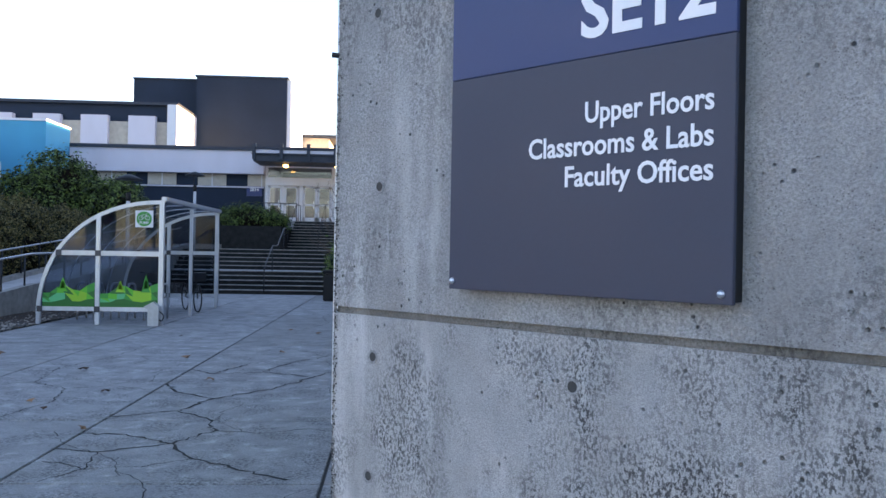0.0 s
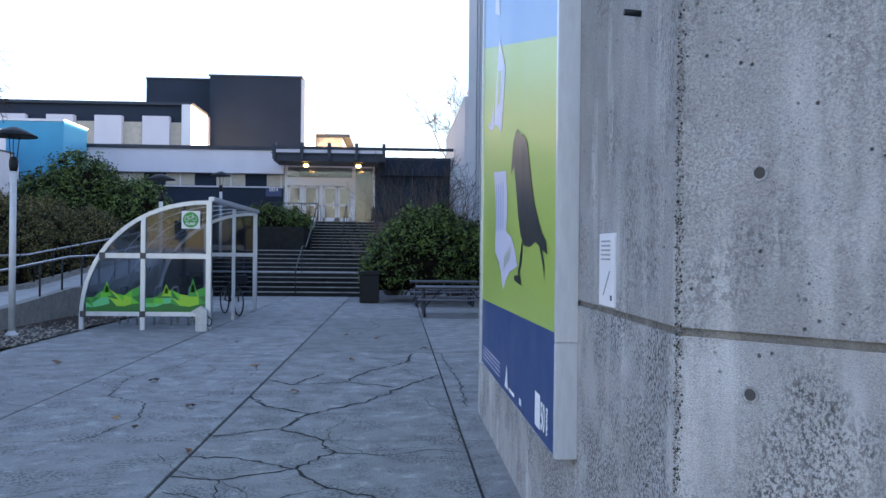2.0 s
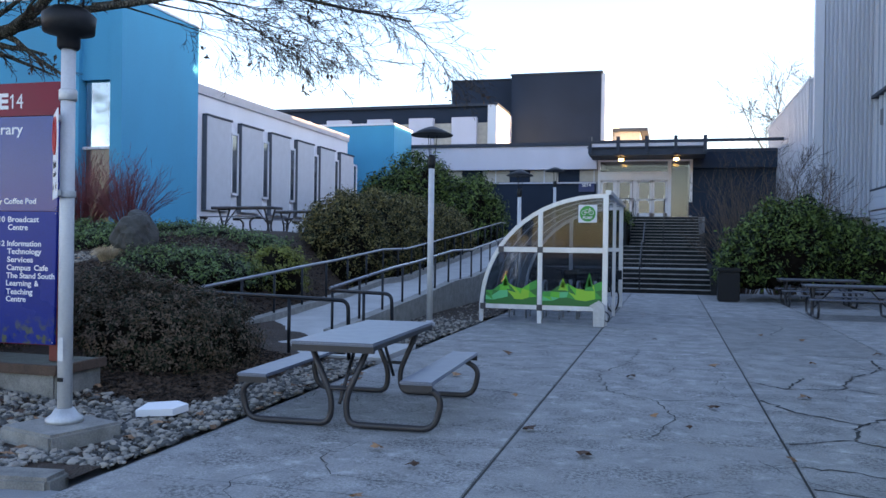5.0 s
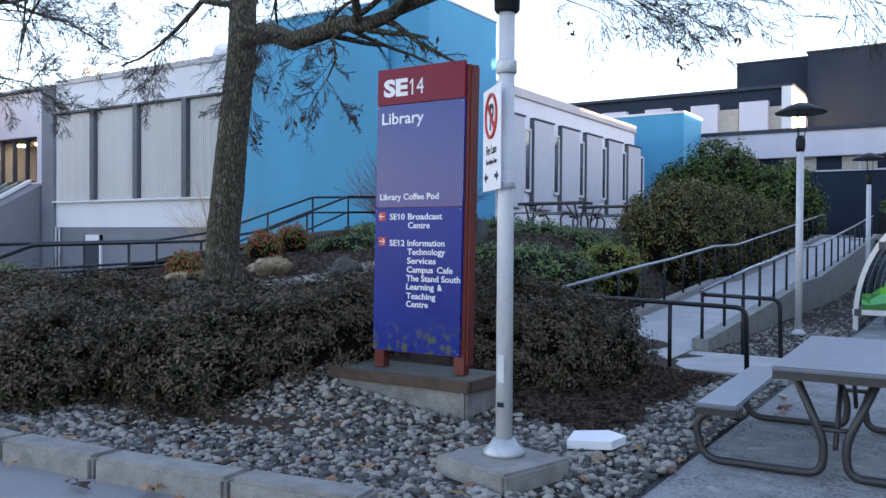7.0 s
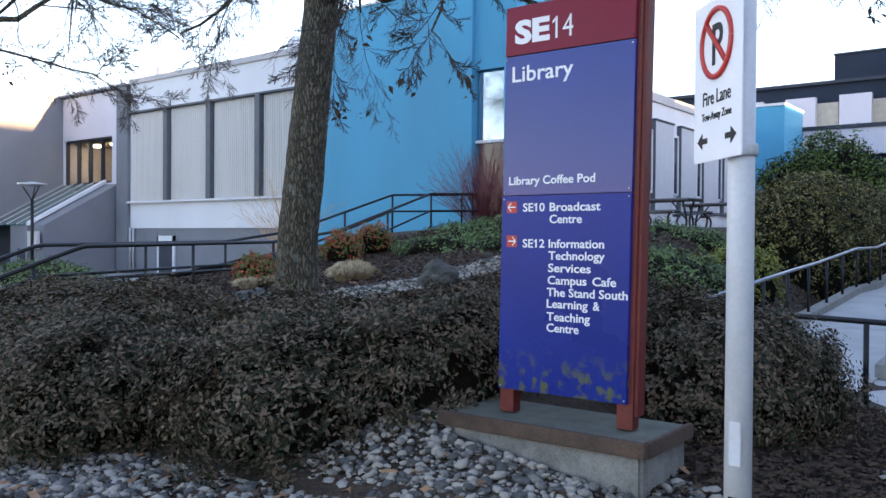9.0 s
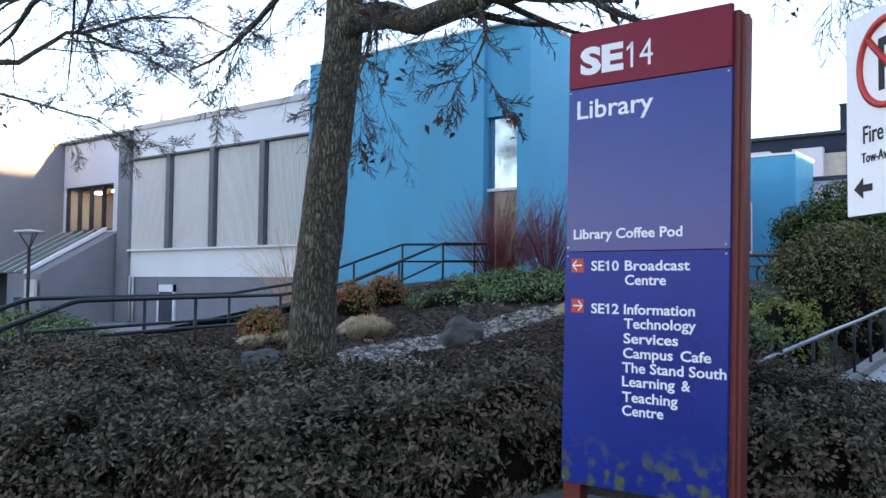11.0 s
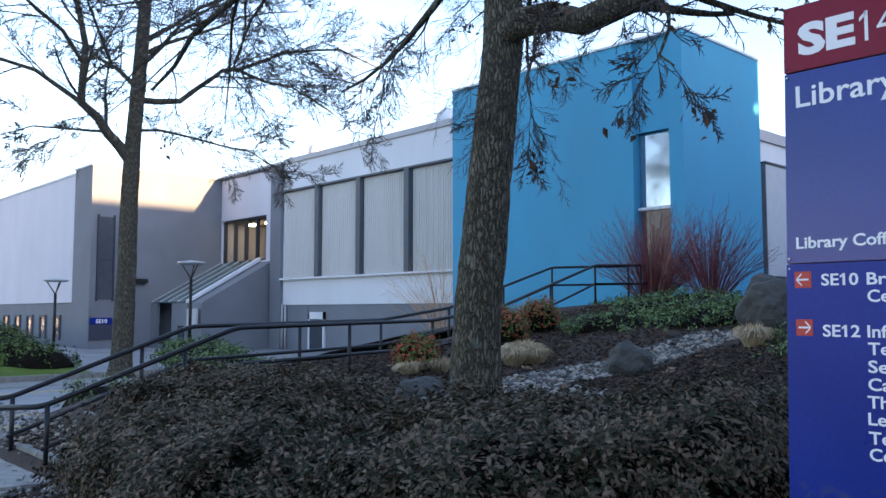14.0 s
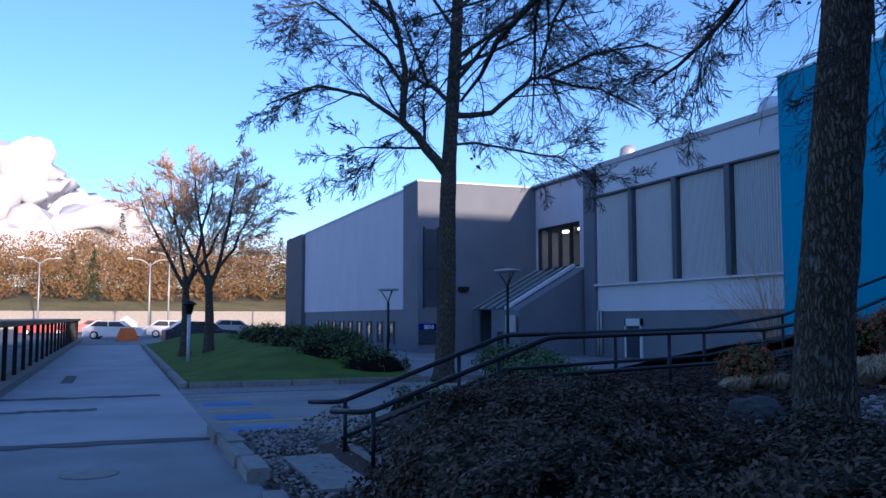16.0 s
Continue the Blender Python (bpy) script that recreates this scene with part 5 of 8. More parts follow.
def sign_text(text, size, x, z, wide, heavy=0.0012, y=YS - 0.0215):
    t_bm = fitted(lettering(text, size, 0.002, heavy), wide)
    t_bm.transform(Matrix.Translation((x, y, z)))
    return part("letters", t_bm, M_LETTER, se14)


sign_text("SE", 0.195, -9.1, 2.795, 0.255, 0.009)
sign_text("14", 0.2, -8.825, 2.79, 0.145, -0.001)
sign_text("Library", 0.142, -9.12, 2.55, 0.44, 0.0015, YS - 0.0165)
sign_text("Library Coffee Pod", 0.074, -9.14, 1.892, 0.615, 0.0014, YS - 0.0165)
for text, x, z, wide in (("SE10", -9.03, 1.72, 0.16), ("Broadcast", -8.835, 1.72, 0.35), ("Centre", -8.835, 1.645, 0.225), ("SE12", -9.03, 1.492, 0.16), ("Information", -8.84, 1.492, 0.38), ("Technology", -8.84, 1.418, 0.385), ("Services", -8.842, 1.341, 0.295), ("Campus", -8.845, 1.265, 0.27), ("Cafe", -8.535, 1.265, 0.155), ("The Stand South", -8.85, 1.19, 0.545), ("Learning", -8.85, 1.118, 0.285), ("&", -8.53, 1.118, 0.045), ("Teaching", -8.85, 1.038, 0.3), ("Centre", -8.85, 0.968, 0.225)):
    sign_text(text, 0.074, x, z, wide)
for z, s in ((1.748, -1), (1.53, 1)):
    sq = part("arrow_square", boxes((-9.15, -9.075, YS - 0.0225, YS - 0.02, z - 0.037, z + 0.037)), M_ARROW, se14, "red square with a white arrow")
    cx, cz = -9.1125, z
    bm = boxes((cx - 0.026, cx + 0.026, YS - 0.0245, YS - 0.0226, cz - 0.004, cz + 0.004))
    for k in (-1, 1):
        prism(bm, [(cx + s * 0.03, cz - 0.004), (cx + s * 0.03, cz + 0.004), (cx + s * 0.005, cz + k * 0.026 + 0.004), (cx + s * 0.005, cz + k * 0.026 - 0.004)], 0.0018, Matrix(((1, 0, 0, 0), (0, 0, 1, YS - 0.0246), (0, 1, 0, 0), (0, 0, 0, 1))))
    part("arrow", bm, M_LETTER, sq)
for x in (XL + 0.015, XR - 0.015):
    for z in (2.695, 1.845, 1.8, 0.595, 2.74, 3.01):
        bm = bmesh.new()
        bmesh.ops.create_uvsphere(bm, u_segments=8, v_segments=5, radius=0.006, matrix=Matrix.Translation((x, YS - 0.02, z)))
        part("screw", bm, M_STEEL if z < 2.7 else M_RUST, se14)
# sign parts, letters and arrows aside, are sheared to fit the camera's view
for ob in [c for c in se14.children_recursive if c.name.split(".")[0] not in ("letters", "arrow_square", "arrow")]:
    ob.data.transform(Matrix(((1, 0, 0.018, -0.018 * 0.6), (0, 1, 0, 0), (0, 0, 1, 0), (0, 0, 0, 1))))
plinth = thing("sign_plinth", (-8.8, 7.05, 0), "mossy concrete plinth with a rusty wooden cap edge", "plinth")
part("block", boxes((-9.5, -8.12, 6.78, 7.42, -0.05, 0.36), bevel=0.02), M_KERB, plinth)
part("cap_edge", boxes((-9.53, -8.09, 6.75, 6.8, 0.33, 0.42), (-8.12, -8.08, 6.8, 7.45, 0.33, 0.42), bevel=0.006), material("rusty_cap", (0.1, 0.06, 0.042), 0.9, var=0.6, scale=9, fine=60, bump=0.6), plinth)
part("cap", boxes((-9.5, -8.12, 6.8, 7.42, 0.362, 0.41)), material("mossy_cap", (0.12, 0.125, 0.1), 0.9, var=0.5, scale=7, fine=60, bump=0.6), plinth)

# ---- no parking sign on the near lamp post ----
NP = Matrix.Translation((-7.32, 5.94, 0.02)) @ pose(0, 0, 0, 0, 0, -46)
nopark = thing("no_parking_sign", (-7.32, 5.94, 1.86), "white no-parking sign with a red ring on the lamp post", "sign")


def np_part(name, bm, mat, label=""):
    bm.transform(NP)
    return part(name, bm, mat, nopark, label)


np_part("plate", boxes((-0.28, 0.17, -0.085, -0.078, 1.86, 2.54), bevel=0.001), M_LETTER)
np_part("bracket", boxes((-0.1, 0.07, -0.078, -0.05, 2.46, 2.5), (-0.1, 0.07, -0.078, -0.05, 1.88, 1.92)), M_GALV)
np_part("clamp", lathe(bmesh.new(), [(0.064, 1.87), (0.066, 1.88), (0.066, 1.91), (0.064, 1.92)], 0, 0, 16), M_GALV)
np_part("ring_clamp", lathe(bmesh.new(), [(0.062, 2.62), (0.068, 2.63), (0.068, 2.7), (0.062, 2.71)], 0, 0, 16), M_GALV)
np_part("red_ring", tube(bmesh.new(), [(-0.055 + 0.14 * math.cos(a), -0.087, 2.35 + 0.14 * math.sin(a)) for a in np.linspace(0, 2 * math.pi, 33)], 0.014, 4, cap=False), M_ARROW, "red prohibition ring")
bm = tube(bmesh.new(), [(-0.155, -0.088, 2.45), (0.045, -0.088, 2.25)], 0.013, 4)
np_part("red_bar", bm, M_ARROW)
t_bm = lettering("P", 0.24, 0.002, 0.004, 0.9, "CENTER")
t_bm.transform(Matrix.Translation((-0.055, -0.0865, 2.265)))
np_part("letter", t_bm, M_BLACK)
for text, size, z in (("Fire Lane", 0.085, 2.1), ("Tow-Away Zone", 0.048, 2.035)):
    t_bm = lettering(text, size, 0.002, 0.0005, 0.85, "CENTER")
    t_bm.transform(Matrix.Translation((-0.055, -0.0865, z)))
    np_part("letters", t_bm, M_BLACK)
for cx, s in ((-0.19, -1), (0.08, 1)):
    np_part("arrow", prism(bmesh.new(), [(cx - s * 0.05, -0.012), (cx, -0.012), (cx, -0.035), (cx + s * 0.05, 0), (cx, 0.035), (cx, 0.012), (cx - s * 0.05, 0.012)], 0.002, Matrix(((1, 0, 0, 0), (0, 0, 1, -0.087), (0, 1, 0, 1.95), (0, 0, 0, 1)))), M_BLACK)
litter = thing("foam_block", (-7.2, 6.9, 0.05), "broken white polystyrene slab lying on the stones", "litter")
litter_bm = prism(bmesh.new(), [(-0.2, -0.12), (0.12, -0.15), (0.22, 0.0), (0.1, 0.14), (-0.16, 0.13)], 0.06, pose(-7.05, 6.85, 0.06, 4, -3, 20))
part("slab", litter_bm, M_LETTER, litter)

# ---- western steps and their rails ----
wsteps = thing("bank_steps", (-16.9, 7, 0), "short concrete steps up the planted bank", "stairs", kind="structure")
for k in range(5):
    part("step", boxes((-17.45, -16.2, 6.05 + 0.36 * k, 8.4, 0.0 + 0.15 * k, 0.15 + 0.15 * k)), M_KERB, wsteps)
part("pad", boxes((-17.6, -15.6, 5.3, 6.05, -0.03, 0.05)), M_KERB, wsteps)
for dx, (bx, by) in ((-0.05, (-18.5, 12.0)), (1.1, (-17.2, 12.0))):
    base = [(-17.75 + dx * 0.95, 5.65, 0.64), (-17.4 + dx, 5.95, 0.66), (-17.25 + dx, 8.0, 1.42), (bx, by, 1.47), (bx - 0.45, by + 2.0, 1.68), (-20.2 + dx * 1.1, 18.6, 2.66), (-18.6 + dx * 0.3, 19.6, 2.67)]
    posts = []
    for x, y in ((-17.4 + dx, 6.0), (-17.3 + dx, 7.4), ((-17.25 + dx + bx) / 2, 10.0), (bx, by), (bx - 0.45, by + 2.0), (bx - 1.1, by + 4.2), (-20.2 + dx * 1.1, 18.6), (-18.7 + dx * 0.3, 19.5)):
        zt = float(np.interp(y, [p[1] for p in base], [p[2] for p in base]))
        posts.append((x, y, max(0.0, zt - 1.0), zt))
    rl = rail_run("bank_handrail", base, posts, "black steel handrail climbing the planted bank", r=0.029, group="bank handrails")
    part("mid_rail", tube(bmesh.new(), [(x, y, z - 0.42) for x, y, z in base[1:]], 0.024, 8), M_RAIL, rl)
# ---- bank: rock and stone steps by the tower ----
def boulder(at, size, seed, label, mat):
    bm = bmesh.new()
    bmesh.ops.create_icosphere(bm, subdivisions=4, radius=1.0)
    for v in bm.verts:
        d = 1 + 0.28 * noise.noise(v.co * 1.3 + Vector((seed, 0, 0))) + 0.1 * noise.noise(v.co * 4 + Vector((0, seed, 0)))
        v.co = Vector((v.co.x * size[0], v.co.y * size[1], v.co.z * size[2])) * d
    bm.transform(Matrix.Translation(at))
    ob = part("boulder", bm, mat)
    return tagged(ob, label, "rock", "bank boulders")


M_ROCK = material("dark_basalt", (0.06, 0.06, 0.055), 0.85, var=0.5, scale=6, fine=50, bump=0.7)
boulder((-13.05, 11.25, ground_height(-13.05, 11.25) + 0.12), (0.27, 0.24, 0.24), 1.0, "dark rough boulder on the gravel bank", M_ROCK)
boulder((-13.1, 14.9, ground_height(-13.1, 14.9) + 0.25), (0.42, 0.36, 0.42), 5.0, "mossy dark boulder beside the shrubs", M_ROCK)
boulder((-13.5, 15.6, ground_height(-13.5, 15.6) + 0.25), (0.35, 0.35, 0.45), 9.0, "mossy dark boulder beside the shrubs", M_ROCK)
boulder((-13.6, 8.6, ground_height(-13.6, 8.6) + 0.05), (0.3, 0.2, 0.16), 3.0, "low grey boulder behind the hedge", M_ROCK)

# ---- vent and dish on the library roof, small wall things ----
for x, r, lab in ((-38.2, 0.4, "grey round roof vent above the library parapet"), (-29.6, 0.5, "pale dome skylight above the library parapet")):
    v = thing("roof_vent", (x, 24.2, 8.5), lab, "vent")
    part("dome", lathe(bmesh.new(), [(r, 8.45), (r, 8.7), (r * 0.85, 8.95), (r * 0.5, 9.08), (0.02, 9.1)], x, 24.0, 16), M_GALV if x < -35 else M_WHITE, v)
se10 = thing("block_sign", (-45.7, 17.5, 0.4), "blue building number sign on the grey wall", "sign")
part("board", boxes((-45.8, -45.73, 17.05, 18.05, 0.35, 1.35)), M_SIGNG, se10)
part("header", boxes((-45.79, -45.71, 17.05, 18.05, 1.05, 1.35)), M_SBLUE, se10)
t_bm = lettering("SE10", 0.26, 0.01, 0.005)
t_bm.transform(Matrix.Translation((-45.7, 17.3, 1.1)) @ pose(0, 0, 0, 0, 0, 90))
part("letters", t_bm, M_LETTER, se10)
walllamp = thing("wall_light", (-45.7, 19.3, 3.0), "black bulkhead light on the grey wall", "lamp")
part("body", boxes((-45.8, -45.5, 19.1, 19.6, 2.95, 3.15), bevel=0.02), M_BLACK, walllamp)
door = thing("service_door", (-39, 23.3, 0), "dark glazed service door in the grey base", "door")
part("leaf", boxes((-37.6, -36.6, 23.33, 23.4, 0.0, 1.3)), M_WIN, door)
part("frame", boxes((-37.7, -37.6, 23.3, 23.4, 0, 1.6), (-36.6, -36.5, 23.3, 23.4, 0, 1.6), (-37.7, -36.5, 23.3, 23.4, 1.3, 1.6)), M_WHITE, door)
part("notice_board", boxes((-41.9, -41.0, 19.8, 19.9, 1.0, 1.75)), M_FIN, mid)
part("downpipe", tube(bmesh.new(), [(-39.75, 23.3, 0), (-39.75, 23.3, 1.95)], 0.05, 8), M_FIN, wing)
part("downpipe", tube(bmesh.new(), [(-39.5, 23.3, 0), (-39.5, 23.3, 1.95)], 0.05, 8), M_FIN, wing)
part("doorway", boxes((-42.9, -42.3, 19.86, 19.92, 0, 1.0)), M_WIN, mid)
for x, y in ((-31.7, 15.0), (-38.5, 13.2)):
    tl = thing("tulip_lamp", (x, y, 0), "slim dark lamp post with a flat top on three arms", "street lamp", "tulip lamps")
    h = 3.15 if x > -35 else 2.75
    part("pole", tube(bmesh.new(), [(x, y, 0), (x, y, h - 0.5)], 0.05, 10), M_BLACK, tl)
    for k in range(3):
        a = k * 2.1 + 0.3
        part("arm", tube(bmesh.new(), [(x, y, h - 0.52), (x + 0.3 * math.cos(a), y + 0.3 * math.sin(a), h - 0.05)], 0.02, 6), M_BLACK, tl)
    part("head", lathe(bmesh.new(), [(0.3, h - 0.08), (0.42, h - 0.05), (0.42, h), (0.05, h + 0.05)], x, y, 20), M_GALV, tl)

# ---- west: road edge, trellis, parking, far lot ----
lawn = bmesh.new()
gx, gy = np.linspace(-60, -28.3, 40), np.linspace(5.1, 11.0, 20)
vv = [[lawn.verts.new((x, y, 0.1 + 0.6 * smooth01((y - 5.1) / 3) * smooth01((12.5 - y) / 3) * smooth01((-28.3 - x) / 5))) for x in gx] for y in gy]
for a, b in zip(vv, vv[1:]):
    for k in range(39):
        lawn.faces.new((a[k], a[k + 1], b[k + 1], b[k])).smooth = True
tagged(part("lawn", lawn, M_GRASS), "mown green lawn mound beside the road", "lawn", kind="structure")
part("parking_lot", boxes((-28.2, -18.2, 4.85, 14, -0.055, -0.012)), M_ROAD)
tagged(bpy.data.objects["parking_lot"], "asphalt parking bays with faded yellow lines", "road", kind="structure")
M_YEL = material("faded_yellow_line", (0.5, 0.36, 0.08), 0.7, var=0.5, scale=8)
M_BAY = material("faded_blue_paint", (0.06, 0.16, 0.42), 0.7, var=0.4, scale=5)
for k, x in enumerate((-25.5, -23.2, -21.6, -20.3)):
    ln = part("bay_line", boxes((x, x + 0.1, 5.0, 11.5, -0.012, -0.006)), M_YEL)
    tagged(ln, "faded yellow parking line", "road marking", "bay lines", kind="structure")
    if k < 3:
        bb = part("bay_mark", boxes((x + 0.75, x + 1.35, 5.05, 5.95, -0.012, -0.006)), M_BAY)
        tagged(bb, "worn blue accessible bay marking", "road marking", "bay marks", kind="structure")
part("concrete_strip", boxes((-28.2, -26.8, 4.85, 13, -0.012, 0.0)), M_KERB)
tagged(bpy.data.objects["concrete_strip"], "pale concrete strip along the parking bays", "pavement", kind="structure")
part("manhole_cover", lathe(bmesh.new(), [(0.3, -0.02), (0.3, -0.012), (0.26, -0.011), (0.02, -0.011)], -17.6, 3.25, 24), M_KERB)
tagged(bpy.data.objects["manhole_cover"], "round worn iron manhole cover in the road", "manhole", kind="structure")
rng = random.Random(8)
for k, (x0, x1, y0, y1) in enumerate(((-20.05, -19.75, -1, 4.8), (-27, -26.6, 0.8, 4.4), (-34, -31, 2.2, 2.5), (-24.5, -24.1, 1.0, 3.2))):
    bm = bmesh.new()
    n = 16
    low, high = [], []
    for i in range(n + 1):
        y = y0 + (y1 - y0) * i / n
        low.append(bm.verts.new((x0 + rng.uniform(-0.12, 0.12), y, -0.013)))
        high.append(bm.verts.new((x1 + rng.uniform(-0.12, 0.12), y, -0.013)))
    for i in range(n):
        bm.faces.new((low[i], low[i + 1], high[i + 1], high[i]))
    tagged(part("road_patch", bm, M_TARMAC_OLD), "dark tar patch across the road", "road patch", "road patches", kind="structure")

# Fence about 1.5 m high, built as a wide slab on posts.
trellis = thing("covered_walk", (-45, 0.3, 0), "low dark steel fence along the road, built as a slab on posts", "shelter")
part("roof", boxes((-72, -27.6, -1.6, 1.15, 1.42, 1.56), bevel=0.01), M_BLACK, trellis)
for k in range(20):
    x = -27.8 - 2.2 * k
    part("post", boxes((x - 0.05, x + 0.05, 1.0, 1.1, 0.1, 1.42)), M_BLACK, trellis)
part("base_kerb", boxes((-72, -26, 0.8, 1.3, -0.05, 0.16)), M_KERB, trellis)

M_LOT = material("far_sunlit_asphalt", (0.2, 0.19, 0.18), 0.8)
part("far_lot", boxes((-140, -62, -60, 60, -0.045, -0.015)), M_LOT)
tagged(bpy.data.objects["far_lot"], "open sunlit parking lot beyond the road", "road", kind="structure")
M_WALLF = material("far_retaining_wall", (0.32, 0.29, 0.25), 0.85)
part("retaining_wall", boxes((-141.5, -140, -90, 90, 0, 2.6)), M_WALLF)
tagged(bpy.data.objects["retaining_wall"], "long pale retaining wall beyond the lot", "wall", kind="structure")
part("far_bank", prism(bmesh.new(), [(-141.5, 0), (-141.5, 2.5), (-150, 4), (-230, 9), (-230, 0)], 240, Matrix(((1, 0, 0, 0), (0, 0, 1, -110), (0, 1, 0, 0), (0, 0, 0, 1)))), material("dry_bank_grass", (0.2, 0.17, 0.06), 0.9, var=0.5, scale=0.2, fine=2, bump=0))
tagged(bpy.data.objects["far_bank"], "grassy bank under the far woods", "ground", kind="structure")


def car(at, turn, paint, label):
    ob = thing("parked_car", (0, 0, 0), label, "car", "parked cars")
    part("body", prism(bmesh.new(), [(-2.2, 0.25), (2.2, 0.25), (2.25, 0.6), (2.1, 0.85), (1.1, 0.95), (0.5, 1.4), (-1.2, 1.45), (-1.9, 1.0), (-2.2, 0.9)], 1.7, Matrix(((1, 0, 0, 0), (0, 0, 1, -0.85), (0, 1, 0, 0), (0, 0, 0, 1)))), paint, ob)
    for y in (-0.86, 0.85):
        for outline in ([(0.98, 0.95), (0.46, 1.33), (-0.3, 1.35), (-0.3, 0.97)], [(-0.38, 0.97), (-0.38, 1.35), (-1.15, 1.37), (-1.65, 1.0)]):
            part("window", prism(bmesh.new(), outline, 0.01, Matrix(((1, 0, 0, 0), (0, 0, 1, y), (0, 1, 0, 0), (0, 0, 0, 1)))), M_WIN, ob)
    part("windscreen", prism(bmesh.new(), [(1.09, 0.97), (0.54, 1.39), (0.56, 1.41), (1.11, 0.98)], 1.5, Matrix(((1, 0, 0, 0), (0, 0, 1, -0.75), (0, 1, 0, 0), (0, 0, 0, 1)))), M_WIN, ob)
    for x in (-1.35, 1.4):
        for y in (-0.8, 0.8):
            bm = bmesh.new()
            bmesh.ops.create_cone(bm, cap_ends=True, segments=16, radius1=0.32, radius2=0.32, depth=0.2, matrix=Matrix.Translation((x, y, 0.32)) @ pose(0, 0, 0, 90))
            wheel = part("wheel", bm, M_RUBBER, ob)
            bm = bmesh.new()
            bmesh.ops.create_cone(bm, cap_ends=True, segments=12, radius1=0.2, radius2=0.2, depth=0.22, matrix=Matrix.Translation((x, y, 0.32)) @ pose(0, 0, 0, 90))
            part("rim", bm, M_GALV, wheel)
    for y in (-0.6, 0.6):
        part("headlight", boxes((2.15, 2.26, y - 0.15, y + 0.15, 0.6, 0.75)), M_LETTER, ob)
    ob.matrix_world = Matrix.Translation(at) @ pose(0, 0, 0, 0, 0, turn)
    return ob


P_WHITE, P_RED, P_DARK, P_SILV = (material("car_paint_" + n, c, 0.25, bump=0, var=0.05) for n, c in (("white", (0.7, 0.7, 0.7)), ("red", (0.35, 0.02, 0.02)), ("dark", (0.03, 0.04, 0.06)), ("silver", (0.4, 0.41, 0.42))))
for x, y, t, p, l in ((-78, 3.4, 80, P_WHITE, "white car parked in the far lot"), (-82, 8.0, 85, P_WHITE, "white hatchback parked in the far lot"), (-62, 8.4, 95, P_DARK, "dark estate car parked beside the lawn"), (-96, -3, 90, P_RED, "red car parked in the far lot"), (-90, 14, 90, P_SILV, "silver car parked in the far lot"), (-100, 2, 92, P_RED, "red car parked in the far lot"), (-70, -8, 90, P_SILV, "silver car behind the road fence"), (-60, -7, 90, P_RED, "red car behind the road fence")):
    car((x, y, -0.02), t, p, l)
tent = thing("white_tent", (-92, 4.6, 0), "small white peaked tent in the far lot", "tent")
bm = bmesh.new()
bmesh.ops.create_cone(bm, cap_ends=True, segments=4, radius1=1.45, radius2=0.06, depth=0.7, matrix=Matrix.Translation((-92, 4.4, 1.45)) @ pose(0, 0, 0, 0, 0, 45))
part("roof", bm, M_LETTER, tent)
part("walls", boxes((-92.9, -91.1, 3.5, 5.3, 0, 1.1)), M_LETTER, tent)
barr = thing("orange_barrier", (-72, 4.3, 0), "orange plastic road barrier", "barrier")
part("body", prism(bmesh.new(), [(3.5, 0), (5.0, 0), (4.9, 0.5), (4.7, 0.9), (3.8, 0.9), (3.6, 0.5)], 0.5, Matrix(((0, 0, 1, -72.2), (1, 0, 0, 0), (0, 1, 0, 0), (0, 0, 0, 1)))), material("orange_plastic", (0.7, 0.16, 0.02), 0.5, bump=0), barr)
for x, y, h in ((-128, -6, 9), (-126, 10, 10), (-110, 7, 8), (-118, 26, 8.5), (-125, -16, 9)):
    ml = thing("lot_light", (x, y, 0), "tall grey double-arm light mast in the far lot", "street lamp", "lot lights")
    part("pole", tube(bmesh.new(), [(x, y, 0), (x, y, h)], 0.13, 8, 0.07), M_GALV, ml)
    for s in (-1, 1):
        part("arm", tube(bmesh.new(), rounded([(x, y, h - 0.4), (x, y + s * 0.8, h + 0.3), (x, y + s * 2.2, h + 0.4)], 0.5), 0.06, 6), M_GALV, ml)
        part("head", boxes((x - 0.15, x + 0.15, y + s * 2.2 - 0.3, y + s * 2.2 + 0.3, h + 0.35, h + 0.48)), M_GALV, ml)
glamp = thing("lawn_lantern", (-37, 5.9, 0), "small lantern on a grey post in the lawn", "street lamp")
part("pole", tube(bmesh.new(), [(-37, 5.75, 0), (-37, 5.75, 1.75)], 0.06, 8), M_POLE, glamp)
part("lantern", lathe(bmesh.new(), [(0.09, 1.75), (0.16, 2.05), (0.26, 2.08), (0.1, 2.2)], -37, 5.75, 14), M_BLACK, glamp)

# ---- cloud bank low in the west ----
M_CLOUD = material("cloud", (0.6, 0.6, 0.63), 1.0, var=0.08, scale=0.01, fine=0.05, bump=0, spec=0.0)
bm = bmesh.new()
rng = random.Random(21)
for k in range(60):
    y = -620 + 650 * (k / 59)
    top = 300 - max(0, y + 170) * 0.75
    r = rng.uniform(26, 60)
    bmesh.ops.create_icosphere(bm, subdivisions=3, radius=r, matrix=Matrix.Translation((-1500 + rng.uniform(-60, 60), y, rng.uniform(105, max(112, top - r * 0.6)))) @ Matrix.Diagonal((1, 1.3, 0.75, 1)))
for v in bm.verts:
    v.co += Vector((noise.noise(v.co * 0.02), noise.noise(v.co * 0.02 + Vector((9, 0, 0))), noise.noise(v.co * 0.02 + Vector((0, 9, 0))))) * 30
